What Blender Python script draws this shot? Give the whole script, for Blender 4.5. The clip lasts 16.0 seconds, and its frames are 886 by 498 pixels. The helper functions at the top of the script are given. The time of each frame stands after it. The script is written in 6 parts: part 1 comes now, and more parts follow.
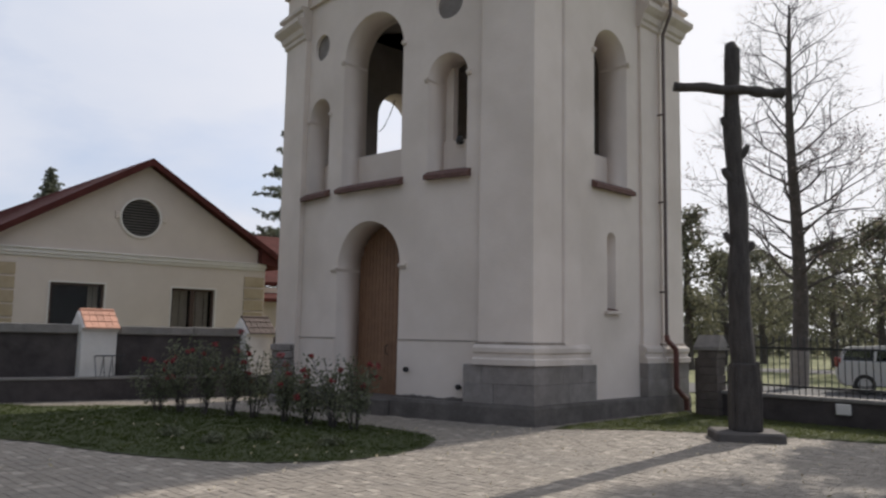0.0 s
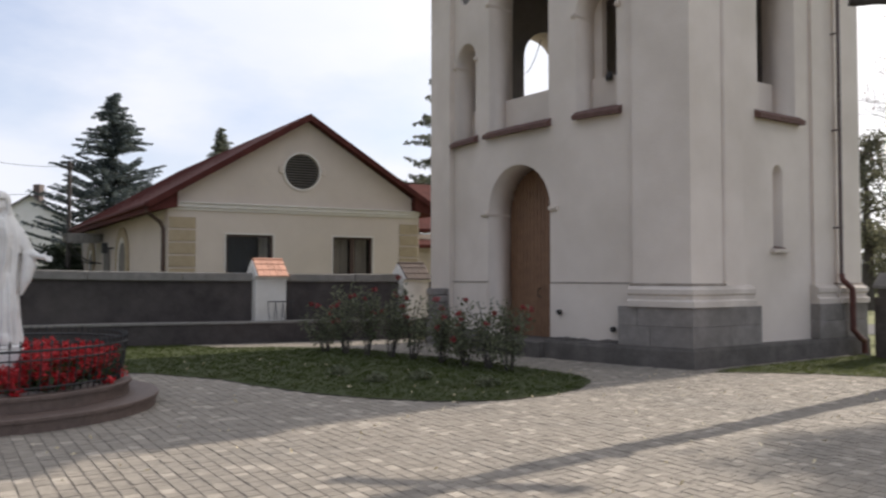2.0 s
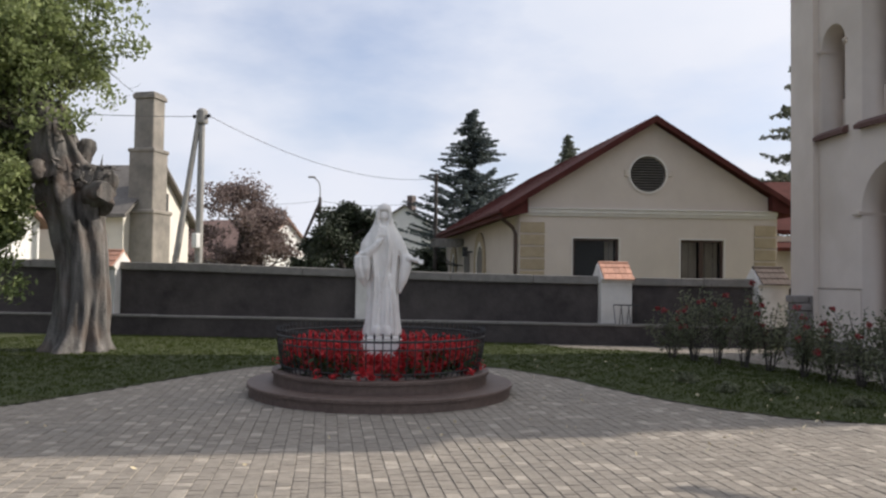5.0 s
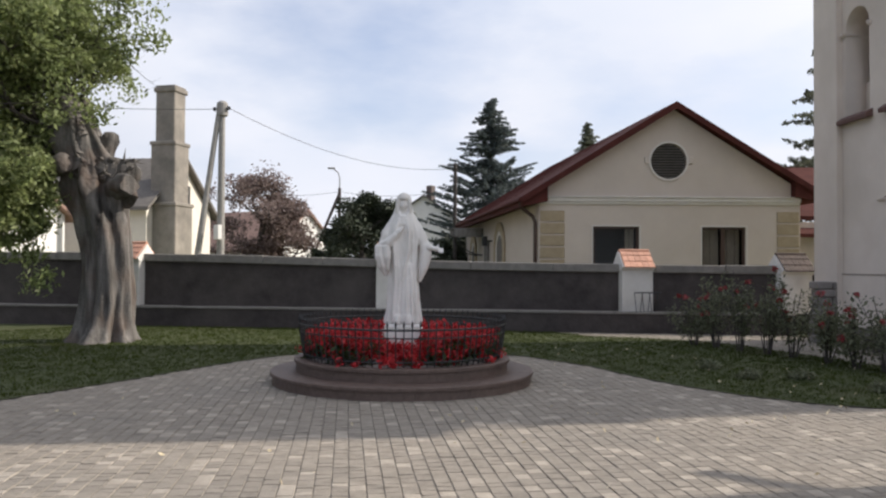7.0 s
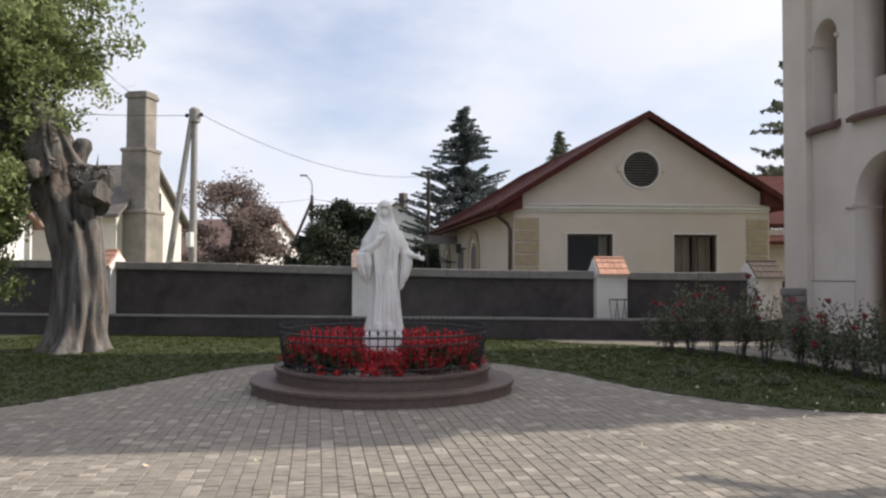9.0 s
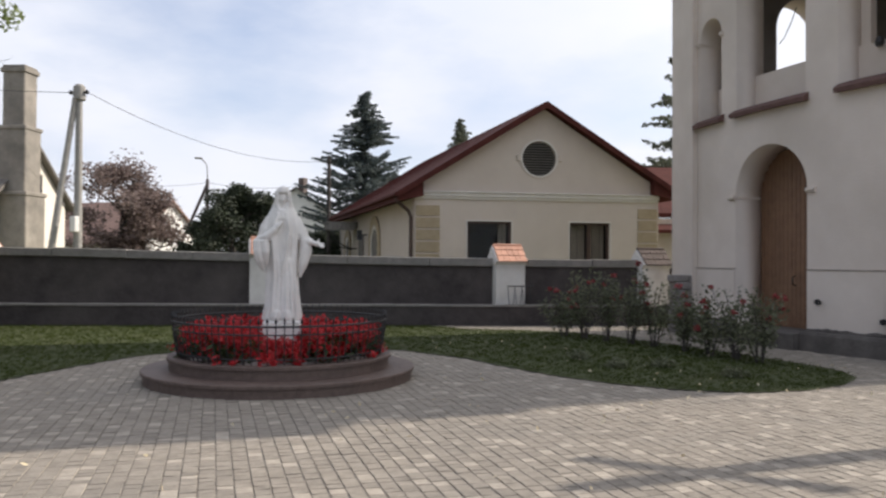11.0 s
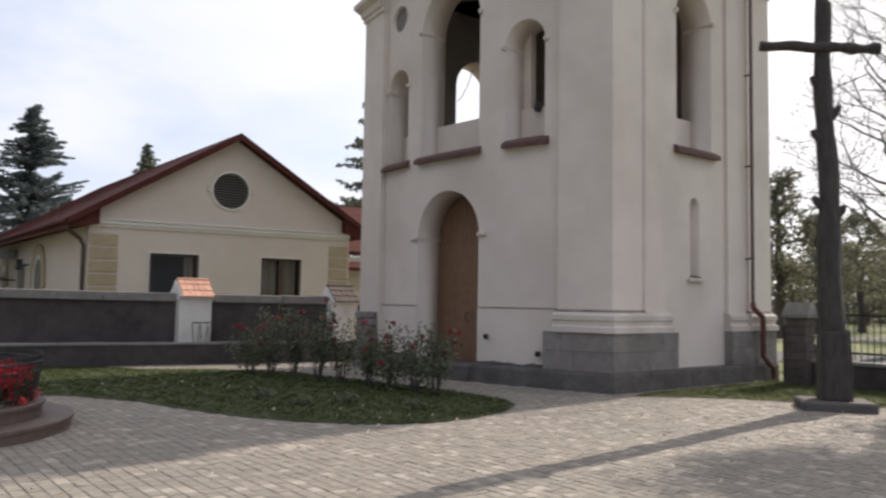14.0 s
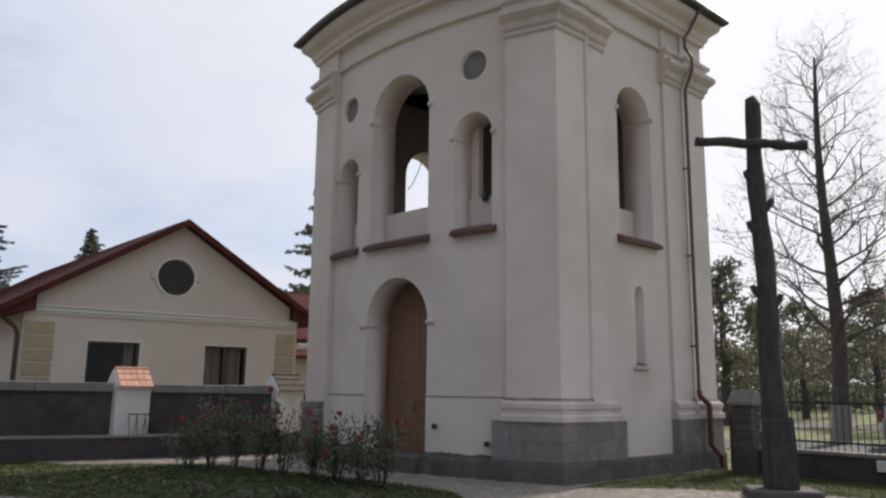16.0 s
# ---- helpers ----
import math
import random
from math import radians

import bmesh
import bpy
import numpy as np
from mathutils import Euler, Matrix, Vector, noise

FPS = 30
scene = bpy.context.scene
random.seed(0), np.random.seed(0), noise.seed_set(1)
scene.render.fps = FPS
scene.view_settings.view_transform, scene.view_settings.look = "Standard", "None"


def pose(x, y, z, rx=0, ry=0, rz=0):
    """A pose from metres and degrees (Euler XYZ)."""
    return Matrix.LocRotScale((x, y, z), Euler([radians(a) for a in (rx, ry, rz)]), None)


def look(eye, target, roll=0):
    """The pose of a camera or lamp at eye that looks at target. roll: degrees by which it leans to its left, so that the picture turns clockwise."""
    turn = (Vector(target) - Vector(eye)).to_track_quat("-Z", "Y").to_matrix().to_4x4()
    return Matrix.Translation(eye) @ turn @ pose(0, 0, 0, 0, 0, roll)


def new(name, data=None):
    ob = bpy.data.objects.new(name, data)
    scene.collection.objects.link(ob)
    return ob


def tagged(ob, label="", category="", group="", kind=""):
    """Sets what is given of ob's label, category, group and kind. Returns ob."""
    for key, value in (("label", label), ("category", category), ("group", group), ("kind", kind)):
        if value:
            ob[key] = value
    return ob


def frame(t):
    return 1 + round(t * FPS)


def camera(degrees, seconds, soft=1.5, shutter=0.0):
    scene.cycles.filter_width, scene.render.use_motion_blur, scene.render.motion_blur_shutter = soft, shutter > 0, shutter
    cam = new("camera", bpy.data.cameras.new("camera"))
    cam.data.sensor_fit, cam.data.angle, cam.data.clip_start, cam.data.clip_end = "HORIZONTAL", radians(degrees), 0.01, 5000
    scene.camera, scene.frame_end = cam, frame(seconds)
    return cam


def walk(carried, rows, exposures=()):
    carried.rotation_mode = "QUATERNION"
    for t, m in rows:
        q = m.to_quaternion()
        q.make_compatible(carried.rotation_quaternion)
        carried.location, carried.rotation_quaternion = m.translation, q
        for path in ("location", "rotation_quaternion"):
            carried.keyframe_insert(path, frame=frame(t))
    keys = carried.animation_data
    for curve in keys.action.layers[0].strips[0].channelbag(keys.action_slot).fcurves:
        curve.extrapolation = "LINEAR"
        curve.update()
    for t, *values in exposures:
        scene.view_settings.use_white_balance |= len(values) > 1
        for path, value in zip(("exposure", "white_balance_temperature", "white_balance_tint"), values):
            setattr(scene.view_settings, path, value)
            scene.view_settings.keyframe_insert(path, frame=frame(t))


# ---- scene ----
cam = camera(60.0, 16.0, 2.3, 0.5)
PATH = [
    (0.0, -0.110, 0.122, 1.601, 96.32, -1.01, -0.85),
    (0.5, -0.184, 0.111, 1.595, 95.48, -1.14, 1.15),
    (1.0, -0.071, 0.137, 1.592, 94.29, -1.11, 3.61),
    (1.5, -0.076, 0.102, 1.594, 92.95, -0.64, 6.42),
    (2.0, -0.088, 0.091, 1.599, 92.03, -0.07, 10.53),
    (2.5, -0.089, 0.077, 1.602, 92.32, 0.09, 14.73),
    (3.0, -0.108, 0.053, 1.610, 93.02, -0.04, 19.14),
    (3.5, -0.099, 0.029, 1.607, 93.24, -0.45, 23.65),
    (4.0, -0.053, 0.017, 1.607, 93.04, -0.98, 28.76),
    (4.5, -0.032, -0.013, 1.609, 92.57, -1.22, 34.45),
    (7.0, -0.005, -0.065, 1.583, 91.30, -0.39, 37.41),
    (7.5, -0.075, -0.100, 1.583, 91.71, -0.31, 36.71),
    (8.0, -0.096, -0.152, 1.579, 92.03, -0.30, 36.27),
    (10.5, -0.131, -0.167, 1.602, 90.96, -0.27, 30.61),
    (11.0, -0.109, -0.151, 1.604, 90.87, -0.37, 27.84),
    (11.5, -0.109, -0.146, 1.604, 91.02, -0.53, 24.59),
    (12.0, -0.118, -0.135, 1.602, 91.38, -0.64, 21.07),
    (12.5, -0.103, -0.130, 1.599, 91.85, -0.71, 17.47),
    (13.0, -0.076, -0.095, 1.597, 92.36, -0.83, 13.62),
    (13.5, -0.041, -0.065, 1.599, 93.08, -0.94, 9.53),
    (14.0, -0.038, -0.042, 1.595, 93.85, -0.95, 5.32),
    (14.5, 0.016, -0.000, 1.602, 94.86, -0.67, 2.32),
    (15.0, 0.006, -0.002, 1.607, 96.34, -0.75, 2.30),
    (15.5, 0.024, -0.009, 1.607, 98.24, -0.70, 2.33),
    (16.0, 0.012, -0.025, 1.609, 100.38, -0.67, 1.68),
]
EXPO = [(0.0, -0.19, 6150, 13), (1.0, -0.08, 6240, 13), (2.2, 0.16, 6310, 13), (4.5, -0.04, 6200, 13), (7.0, 0.07, 6260, 13), (11.0, 0.13, 6300, 13),
        (12.5, 0.2, 6320, 13), (14.5, 0.16, 6350, 14), (16.0, -0.17, 6150, 14)]
walk(cam, [(t, pose(*r)) for t, *r in PATH], EXPO)

# ---------- light ----------
SUN_AZ, SUN_EL = 41.8, 33.1      # degrees right of +y, above the horizon
world = bpy.data.worlds.new("world")
scene.world = world
world.use_nodes = True
wn, wl = world.node_tree.nodes, world.node_tree.links
wn.clear()
sky = wn.new("ShaderNodeTexSky")
sky.sky_type, sky.sun_disc = "NISHITA", False
sky.sun_elevation, sky.sun_rotation = radians(SUN_EL), radians(SUN_AZ)
sky.dust_density, sky.air_density = 2.0, 1.0
scale_sky = wn.new("ShaderNodeMix")
scale_sky.data_type, scale_sky.blend_type = "RGBA", "MULTIPLY"
scale_sky.inputs[0].default_value = 1.0
scale_sky.inputs[7].default_value = (0.137, 0.15, 0.17, 1)
wl.new(sky.outputs[0], scale_sky.inputs[6])
tc = wn.new("ShaderNodeTexCoord")
flat = wn.new("ShaderNodeMapping")
flat.inputs["Scale"].default_value = (1.0, 1.0, 2.4)
flat.inputs["Location"].default_value = (0.4, 1.3, 0.2)
wl.new(tc.outputs["Generated"], flat.inputs[0])
cn = wn.new("ShaderNodeTexNoise")
cn.inputs["Scale"].default_value, cn.inputs["Detail"].default_value, cn.inputs["Roughness"].default_value = 2.1, 7, 0.52
wl.new(flat.outputs[0], cn.inputs[0])
cr = wn.new("ShaderNodeValToRGB")
cr.color_ramp.elements[0].position, cr.color_ramp.elements[1].position = 0.35, 0.56
cr.color_ramp.elements[0].color = (0.40, 0.40, 0.40, 1)      # thin haze between the clouds
wl.new(cn.outputs[0], cr.inputs[0])
cn2 = wn.new("ShaderNodeTexNoise")
cn2.inputs["Scale"].default_value, cn2.inputs["Detail"].default_value = 4.3, 5
wl.new(flat.outputs[0], cn2.inputs[0])
cc = wn.new("ShaderNodeValToRGB")
cc.color_ramp.elements[0].position, cc.color_ramp.elements[0].color = 0.3, (0.84, 0.89, 0.97, 1)
cc.color_ramp.elements[1].position, cc.color_ramp.elements[1].color = 0.7, (0.95, 0.965, 1.0, 1)
wl.new(cn2.outputs[0], cc.inputs[0])
cm = wn.new("ShaderNodeMix")
cm.data_type = "RGBA"
wl.new(cr.outputs[0], cm.inputs[0])
wl.new(scale_sky.outputs[2], cm.inputs[6])
# the thin cloud glows towards the sun
dot = wn.new("ShaderNodeVectorMath")
dot.operation = "DOT_PRODUCT"
sdir = Vector((math.sin(radians(SUN_AZ)) * math.cos(radians(SUN_EL)), math.cos(radians(SUN_AZ)) * math.cos(radians(SUN_EL)), math.sin(radians(SUN_EL))))
dot.inputs[1].default_value = sdir
nrm = wn.new("ShaderNodeVectorMath")
nrm.operation = "NORMALIZE"
wl.new(tc.outputs["Generated"], nrm.inputs[0])
wl.new(nrm.outputs[0], dot.inputs[0])
mr = wn.new("ShaderNodeMapRange")
mr.interpolation_type = "SMOOTHSTEP"
mr.inputs[1].default_value, mr.inputs[2].default_value, mr.inputs[3].default_value, mr.inputs[4].default_value = 0.42, 1.0, 0.0, 1.0
wl.new(dot.outputs["Value"], mr.inputs[0])
fall = wn.new("ShaderNodeMapRange")
fall.interpolation_type = "SMOOTHSTEP"
fall.inputs[1].default_value, fall.inputs[2].default_value, fall.inputs[3].default_value, fall.inputs[4].default_value = -0.75, 0.05, 0.24, 1.0
wl.new(dot.outputs["Value"], fall.inputs[0])
dim = wn.new("ShaderNodeVectorMath")
dim.operation = "SCALE"
wl.new(cc.outputs[0], dim.inputs[0])
wl.new(fall.outputs[0], dim.inputs["Scale"])
wl.new(dim.outputs[0], cm.inputs[7])
glow = wn.new("ShaderNodeMix")
glow.data_type = "RGBA"
glow.inputs[7].default_value = (1.25, 1.22, 1.18, 1)
wl.new(mr.outputs[0], glow.inputs[0])
wl.new(cm.outputs[2], glow.inputs[6])
bg = wn.new("ShaderNodeBackground")
bg.inputs[1].default_value = 0.91
wl.new(glow.outputs[2], bg.inputs[0])
wo = wn.new("ShaderNodeOutputWorld")
wl.new(bg.outputs[0], wo.inputs[0])

sun = new("sun", bpy.data.lights.new("sun", "SUN"))
sun.data.energy, sun.data.angle, sun.data.color = 5.0, radians(0.55), (1.0, 0.905, 0.755)
sun.matrix_world = look(sdir * 60, (0, 0, 0))


# ---------- materials ----------
def material(name, a, b, rough=0.8, scale=3.0, bump=0.0, bscale=40.0, metal=0.0, stain=None, sscale=0.7, samt=0.5, jitter=0.0, spec=0.5, island=False, thin=0.0, pale=0.0, stretch=1.0):
    """Two colours mixed by noise at two scales, an optional stain, a bump, and a shift from piece to piece."""
    m = bpy.data.materials.new(name)
    m.use_nodes = True
    n, l = m.node_tree.nodes, m.node_tree.links
    p = n["Principled BSDF"]
    p.inputs["Roughness"].default_value, p.inputs["Metallic"].default_value = rough, metal
    p.inputs["Specular IOR Level"].default_value = spec
    geo = n.new("ShaderNodeNewGeometry")
    t1 = n.new("ShaderNodeTexNoise")
    t1.inputs["Scale"].default_value, t1.inputs["Detail"].default_value, t1.inputs["Roughness"].default_value = scale, 8, 0.65
    if stretch == 1.0:
        l.new(geo.outputs["Position"], t1.inputs[0])
    else:
        sq = n.new("ShaderNodeVectorMath")
        sq.operation = "MULTIPLY"
        sq.inputs[1].default_value = (1.0, 1.0, stretch)
        l.new(geo.outputs["Position"], sq.inputs[0])
        l.new(sq.outputs[0], t1.inputs[0])
    r1 = n.new("ShaderNodeValToRGB")
    r1.color_ramp.elements[0].position, r1.color_ramp.elements[1].position = 0.32, 0.68
    r1.color_ramp.elements[0].color, r1.color_ramp.elements[1].color = (*a, 1), (*b, 1)
    l.new(t1.outputs[0], r1.inputs[0])
    col = r1.outputs[0]
    if stain:
        t2 = n.new("ShaderNodeTexNoise")
        t2.inputs["Scale"].default_value, t2.inputs["Detail"].default_value = sscale, 6
        l.new(geo.outputs["Position"], t2.inputs[0])
        r2 = n.new("ShaderNodeValToRGB")
        r2.color_ramp.elements[0].position, r2.color_ramp.elements[1].position = 0.48, 0.72
        r2.color_ramp.elements[0].color, r2.color_ramp.elements[1].color = (0, 0, 0, 1), (samt, samt, samt, 1)
        l.new(t2.outputs[0], r2.inputs[0])
        mx = n.new("ShaderNodeMix")
        mx.data_type = "RGBA"
        l.new(r2.outputs[0], mx.inputs[0])
        l.new(col, mx.inputs[6])
        mx.inputs[7].default_value = (*stain, 1)
        col = mx.outputs[2]
    if jitter:
        hv = n.new("ShaderNodeHueSaturation")
        mp = n.new("ShaderNodeMapRange")
        mp.inputs[3].default_value, mp.inputs[4].default_value = 1 - jitter, 1 + jitter
        if island:
            l.new(geo.outputs["Random Per Island"], mp.inputs[0])
        else:
            oi = n.new("ShaderNodeObjectInfo")
            l.new(oi.outputs["Random"], mp.inputs[0])
        value = mp.outputs[0]
        if pale:
            few = n.new("ShaderNodeMath")
            few.operation = "GREATER_THAN"
            few.inputs[1].default_value = 0.91
            lift = n.new("ShaderNodeMath")
            lift.operation = "MULTIPLY_ADD"
            lift.inputs[1].default_value = pale
            l.new(mp.inputs[0].links[0].from_socket, few.inputs[0])
            l.new(few.outputs[0], lift.inputs[0])
            l.new(value, lift.inputs[2])
            value = lift.outputs[0]
        l.new(value, hv.inputs["Value"])
        l.new(col, hv.inputs["Color"])
        col = hv.outputs[0]
    l.new(col, p.inputs["Base Color"])
    if thin:
        tr = n.new("ShaderNodeBsdfTranslucent")
        ms = n.new("ShaderNodeMixShader")
        ms.inputs[0].default_value = thin
        l.new(col, tr.inputs[0])
        l.new(p.outputs[0], ms.inputs[1])
        l.new(tr.outputs[0], ms.inputs[2])
        l.new(ms.outputs[0], n["Material Output"].inputs[0])
    if bump:
        t3 = n.new("ShaderNodeTexNoise")
        t3.inputs["Scale"].default_value, t3.inputs["Detail"].default_value = bscale, 5
        l.new(geo.outputs["Position"], t3.inputs[0])
        bp = n.new("ShaderNodeBump")
        bp.inputs["Strength"].default_value, bp.inputs["Distance"].default_value = bump, 0.02
        l.new(t3.outputs[0], bp.inputs["Height"])
        l.new(bp.outputs[0], p.inputs["Normal"])
    return m


PLASTER = material("limewashed_plaster", (0.68, 0.60, 0.535), (0.74, 0.66, 0.595), 0.9, 1.3, 0.25, 26, stain=(0.53, 0.465, 0.40), sscale=0.45, samt=0.5)
# belfry shade put into the colour of the inner faces; bed soil shares it
BARE_DARK = material("shade_dark_plaster", (0.21, 0.19, 0.18), (0.29, 0.265, 0.25), 0.95, 1.5, 0.2, 20)
MOULD = material("worn_moulding", (0.57, 0.505, 0.45), (0.67, 0.60, 0.54), 0.9, 3.0, 0.3, 30, stain=(0.40, 0.35, 0.30), sscale=1.2, samt=0.55)
STONE = material("grey_plinth_stone", (0.19, 0.172, 0.160), (0.27, 0.247, 0.232), 0.9, 5.0, 0.5, 24, stain=(0.125, 0.112, 0.10), sscale=1.1, samt=0.6, jitter=0.10)
BASE_STONE = material("dark_base_course", (0.082, 0.073, 0.067), (0.142, 0.128, 0.118), 0.95, 4.0, 0.6, 18, stain=(0.06, 0.055, 0.05), sscale=1.5, samt=0.7, jitter=0.10)
DIRT = material("brown_weathered_dirt", (0.20, 0.165, 0.135), (0.38, 0.325, 0.275), 0.95, 3.0, 0.4, 30)
TILE_RED = material("red_brown_tin_sill", (0.10, 0.052, 0.044), (0.155, 0.085, 0.07), 0.75, 8.0, 0.2, 40)
DOOR_WOOD = material("brown_door_boards", (0.20, 0.108, 0.062), (0.265, 0.148, 0.086), 0.6, 6.0, 0.25, 50, jitter=0.05)
GATE_STONE = material("brown_black_gate_stone", (0.075, 0.062, 0.054), (0.125, 0.105, 0.092), 0.95, 4.0, 0.6, 18, jitter=0.12)
DARK_METAL = material("black_painted_iron", (0.012, 0.012, 0.013), (0.03, 0.03, 0.032), 0.5, 20.0, 0.2, 60)
PIPE_RED = material("red_brown_pipe", (0.10, 0.035, 0.03), (0.15, 0.055, 0.045), 0.45, 10.0)
PIPE_DARK = material("weathered_dark_pipe", (0.075, 0.055, 0.052), (0.125, 0.09, 0.082), 0.5, 10.0)
HOUSE_PLASTER = material("cream_house_plaster", (0.545, 0.478, 0.418), (0.60, 0.532, 0.468), 0.9, 1.2, 0.2, 30, stain=(0.495, 0.44, 0.375), sscale=0.4, samt=0.4)
HOUSE_TRIM = material("white_house_trim", (0.62, 0.59, 0.55), (0.68, 0.65, 0.61), 0.8, 3.0, 0.1, 40)
QUOIN = material("ochre_quoin_render", (0.33, 0.265, 0.175), (0.41, 0.335, 0.23), 0.9, 6.0, 0.3, 40, jitter=0.06)
ROOF_RED = material("red_brown_metal_roof", (0.066, 0.020, 0.017), (0.102, 0.033, 0.028), 0.85, 3.0, 0.1, 40, spec=0.15)
ROOF_DARK = material("dark_tower_roof_sheet", (0.05, 0.05, 0.052), (0.09, 0.085, 0.08), 0.5, 3.0, 0.1, 40)
WALL_STONE = material("dark_boundary_wall_render", (0.042, 0.035, 0.034), (0.084, 0.071, 0.067), 0.95, 2.2, 0.7, 12, stain=(0.115, 0.10, 0.09), sscale=0.7, samt=0.45)
COPING = material("concrete_coping", (0.185, 0.17, 0.155), (0.27, 0.25, 0.23), 0.9, 5.0, 0.4, 26, stain=(0.18, 0.17, 0.15), sscale=1.6, samt=0.6)
PILLAR_WHITE = material("white_pillar_plaster", (0.68, 0.65, 0.61), (0.76, 0.73, 0.69), 0.9, 3.0, 0.3, 30, stain=(0.5, 0.47, 0.43), sscale=2.0, samt=0.5)
TILE_ORANGE = material("orange_clay_tile", (0.50, 0.25, 0.165), (0.62, 0.345, 0.25), 0.75, 12.0, 0.3, 40, jitter=0.14)
TILE_BROWN = material("brown_clay_tile", (0.065, 0.046, 0.040), (0.105, 0.074, 0.064), 0.8, 12.0, 0.3, 40, jitter=0.14)
SETT = material("grey_concrete_setts", (0.205, 0.179, 0.148), (0.292, 0.259, 0.217), 0.85, 9.0, 0.45, 60, stain=(0.17, 0.158, 0.142), sscale=0.55, samt=0.4, pale=0.32, jitter=0.11, island=True)
SETT_ONE = material("grey_concrete_sett", (0.205, 0.179, 0.148), (0.292, 0.259, 0.217), 0.85, 9.0, 0.45, 60, stain=(0.17, 0.158, 0.142), sscale=0.55, samt=0.4, pale=0.32, jitter=0.11)
JOINT = material("sandy_joint", (0.13, 0.115, 0.10), (0.185, 0.165, 0.143), 0.95, 12.0, 0.4, 60)
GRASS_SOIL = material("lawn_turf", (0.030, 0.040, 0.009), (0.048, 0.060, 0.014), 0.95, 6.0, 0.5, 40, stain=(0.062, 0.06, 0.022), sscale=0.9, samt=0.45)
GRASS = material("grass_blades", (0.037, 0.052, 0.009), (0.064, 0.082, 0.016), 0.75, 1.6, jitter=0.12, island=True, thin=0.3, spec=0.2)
# brighter, yellower copy of GRASS: sunshine on lawn B put into the blade colour
GRASS_SUNLIT = material("sunlit_grass_blades", (0.075, 0.095, 0.024), (0.14, 0.155, 0.05), 0.7, 4.0, jitter=0.25, island=True, thin=0.4)
STEP_STONE = material("red_brown_step_stone", (0.085, 0.058, 0.047), (0.138, 0.096, 0.08), 0.6, 14.0, 0.3, 40, stain=(0.07, 0.05, 0.044), sscale=1.4, samt=0.6)
MARBLE = material("white_statue_stone", (0.70, 0.68, 0.655), (0.80, 0.785, 0.76), 0.6, 5.0, 0.15, 40, stain=(0.52, 0.49, 0.45), sscale=2.6, samt=0.5)
LOG = material("dark_cross_log", (0.035, 0.030, 0.027), (0.075, 0.065, 0.058), 0.85, 12.0, 0.8, 26, stretch=0.25)
BARK = material("grey_weathered_bark", (0.018, 0.016, 0.015), (0.215, 0.20, 0.185), 0.95, 5.0, 1.0, 16, stain=(0.11, 0.065, 0.042), sscale=1.8, samt=0.5, stretch=0.14)
BARK_DARK = material("dark_bark", (0.05, 0.043, 0.04), (0.10, 0.088, 0.08), 0.95, 6.0, 0.8, 18)
LEAF = material("ash_leaves", (0.148, 0.19, 0.07), (0.32, 0.365, 0.157), 0.6, 0.8, jitter=0.4, island=True, thin=0.5)
LEAF_DARK = material("dark_evergreen_leaves", (0.016, 0.026, 0.013), (0.038, 0.05, 0.024), 0.7, 1.5, jitter=0.35, island=True)
LEAF_WOOD = material("woodland_leaves", (0.085, 0.09, 0.06), (0.175, 0.17, 0.11), 0.7, 0.6, jitter=0.4, island=True, thin=0.42)
LEAF_PLUM = material("purple_plum_leaves", (0.15, 0.11, 0.10), (0.28, 0.22, 0.20), 0.7, 1.2, jitter=0.4, island=True, thin=0.45)
NEEDLE = material("blue_green_needles", (0.075, 0.097, 0.094), (0.155, 0.182, 0.176), 0.8, 2.0, jitter=0.4, island=True, thin=0.3)
NEEDLE_OLIVE = material("olive_green_needles", (0.10, 0.115, 0.08), (0.19, 0.205, 0.145), 0.8, 2.0, jitter=0.4, island=True, thin=0.3)
ROSE_LEAF = material("rose_leaves", (0.105, 0.118, 0.068), (0.20, 0.21, 0.13), 0.6, 3.0, jitter=0.35, island=True, thin=0.42)
ROSE_RED = material("red_rose_petals", (0.24, 0.035, 0.04), (0.36, 0.07, 0.07), 0.6, 12.0, jitter=0.3, island=True, thin=0.3)
FLOWER_RED = material("red_bedding_flowers", (0.36, 0.012, 0.018), (0.56, 0.04, 0.045), 0.6, 5.0, jitter=0.4, island=True, thin=0.35)
FLOWER_LEAF = material("bedding_leaves", (0.03, 0.05, 0.016), (0.06, 0.075, 0.025), 0.6, 8.0, jitter=0.3, island=True, thin=0.35)
FRAME_BROWN = material("dark_brown_window_frame", (0.045, 0.025, 0.018), (0.07, 0.04, 0.03), 0.5, 12.0)
CURTAIN = material("pale_curtain", (0.42, 0.35, 0.28), (0.54, 0.46, 0.38), 0.9, 6.0)
CONCRETE = material("grey_concrete_pole", (0.25, 0.24, 0.23), (0.34, 0.33, 0.31), 0.9, 6.0, 0.3, 30)
CHIM_PLASTER = material("stained_chimney_render", (0.20, 0.185, 0.165), (0.33, 0.30, 0.26), 0.9, 2.0, 0.4, 18, stain=(0.13, 0.12, 0.105), sscale=0.9, samt=0.6)
VILLA = material("pale_yellow_render", (0.70, 0.655, 0.58), (0.77, 0.725, 0.65), 0.9, 2.0, 0.2, 20)
WHITE_WALL = material("white_render", (0.72, 0.71, 0.69), (0.8, 0.79, 0.77), 0.9, 2.0, 0.1, 20)
ROOF_GREY = material("grey_slate_roof", (0.11, 0.10, 0.09), (0.18, 0.165, 0.15), 0.8, 5.0, 0.3, 12)
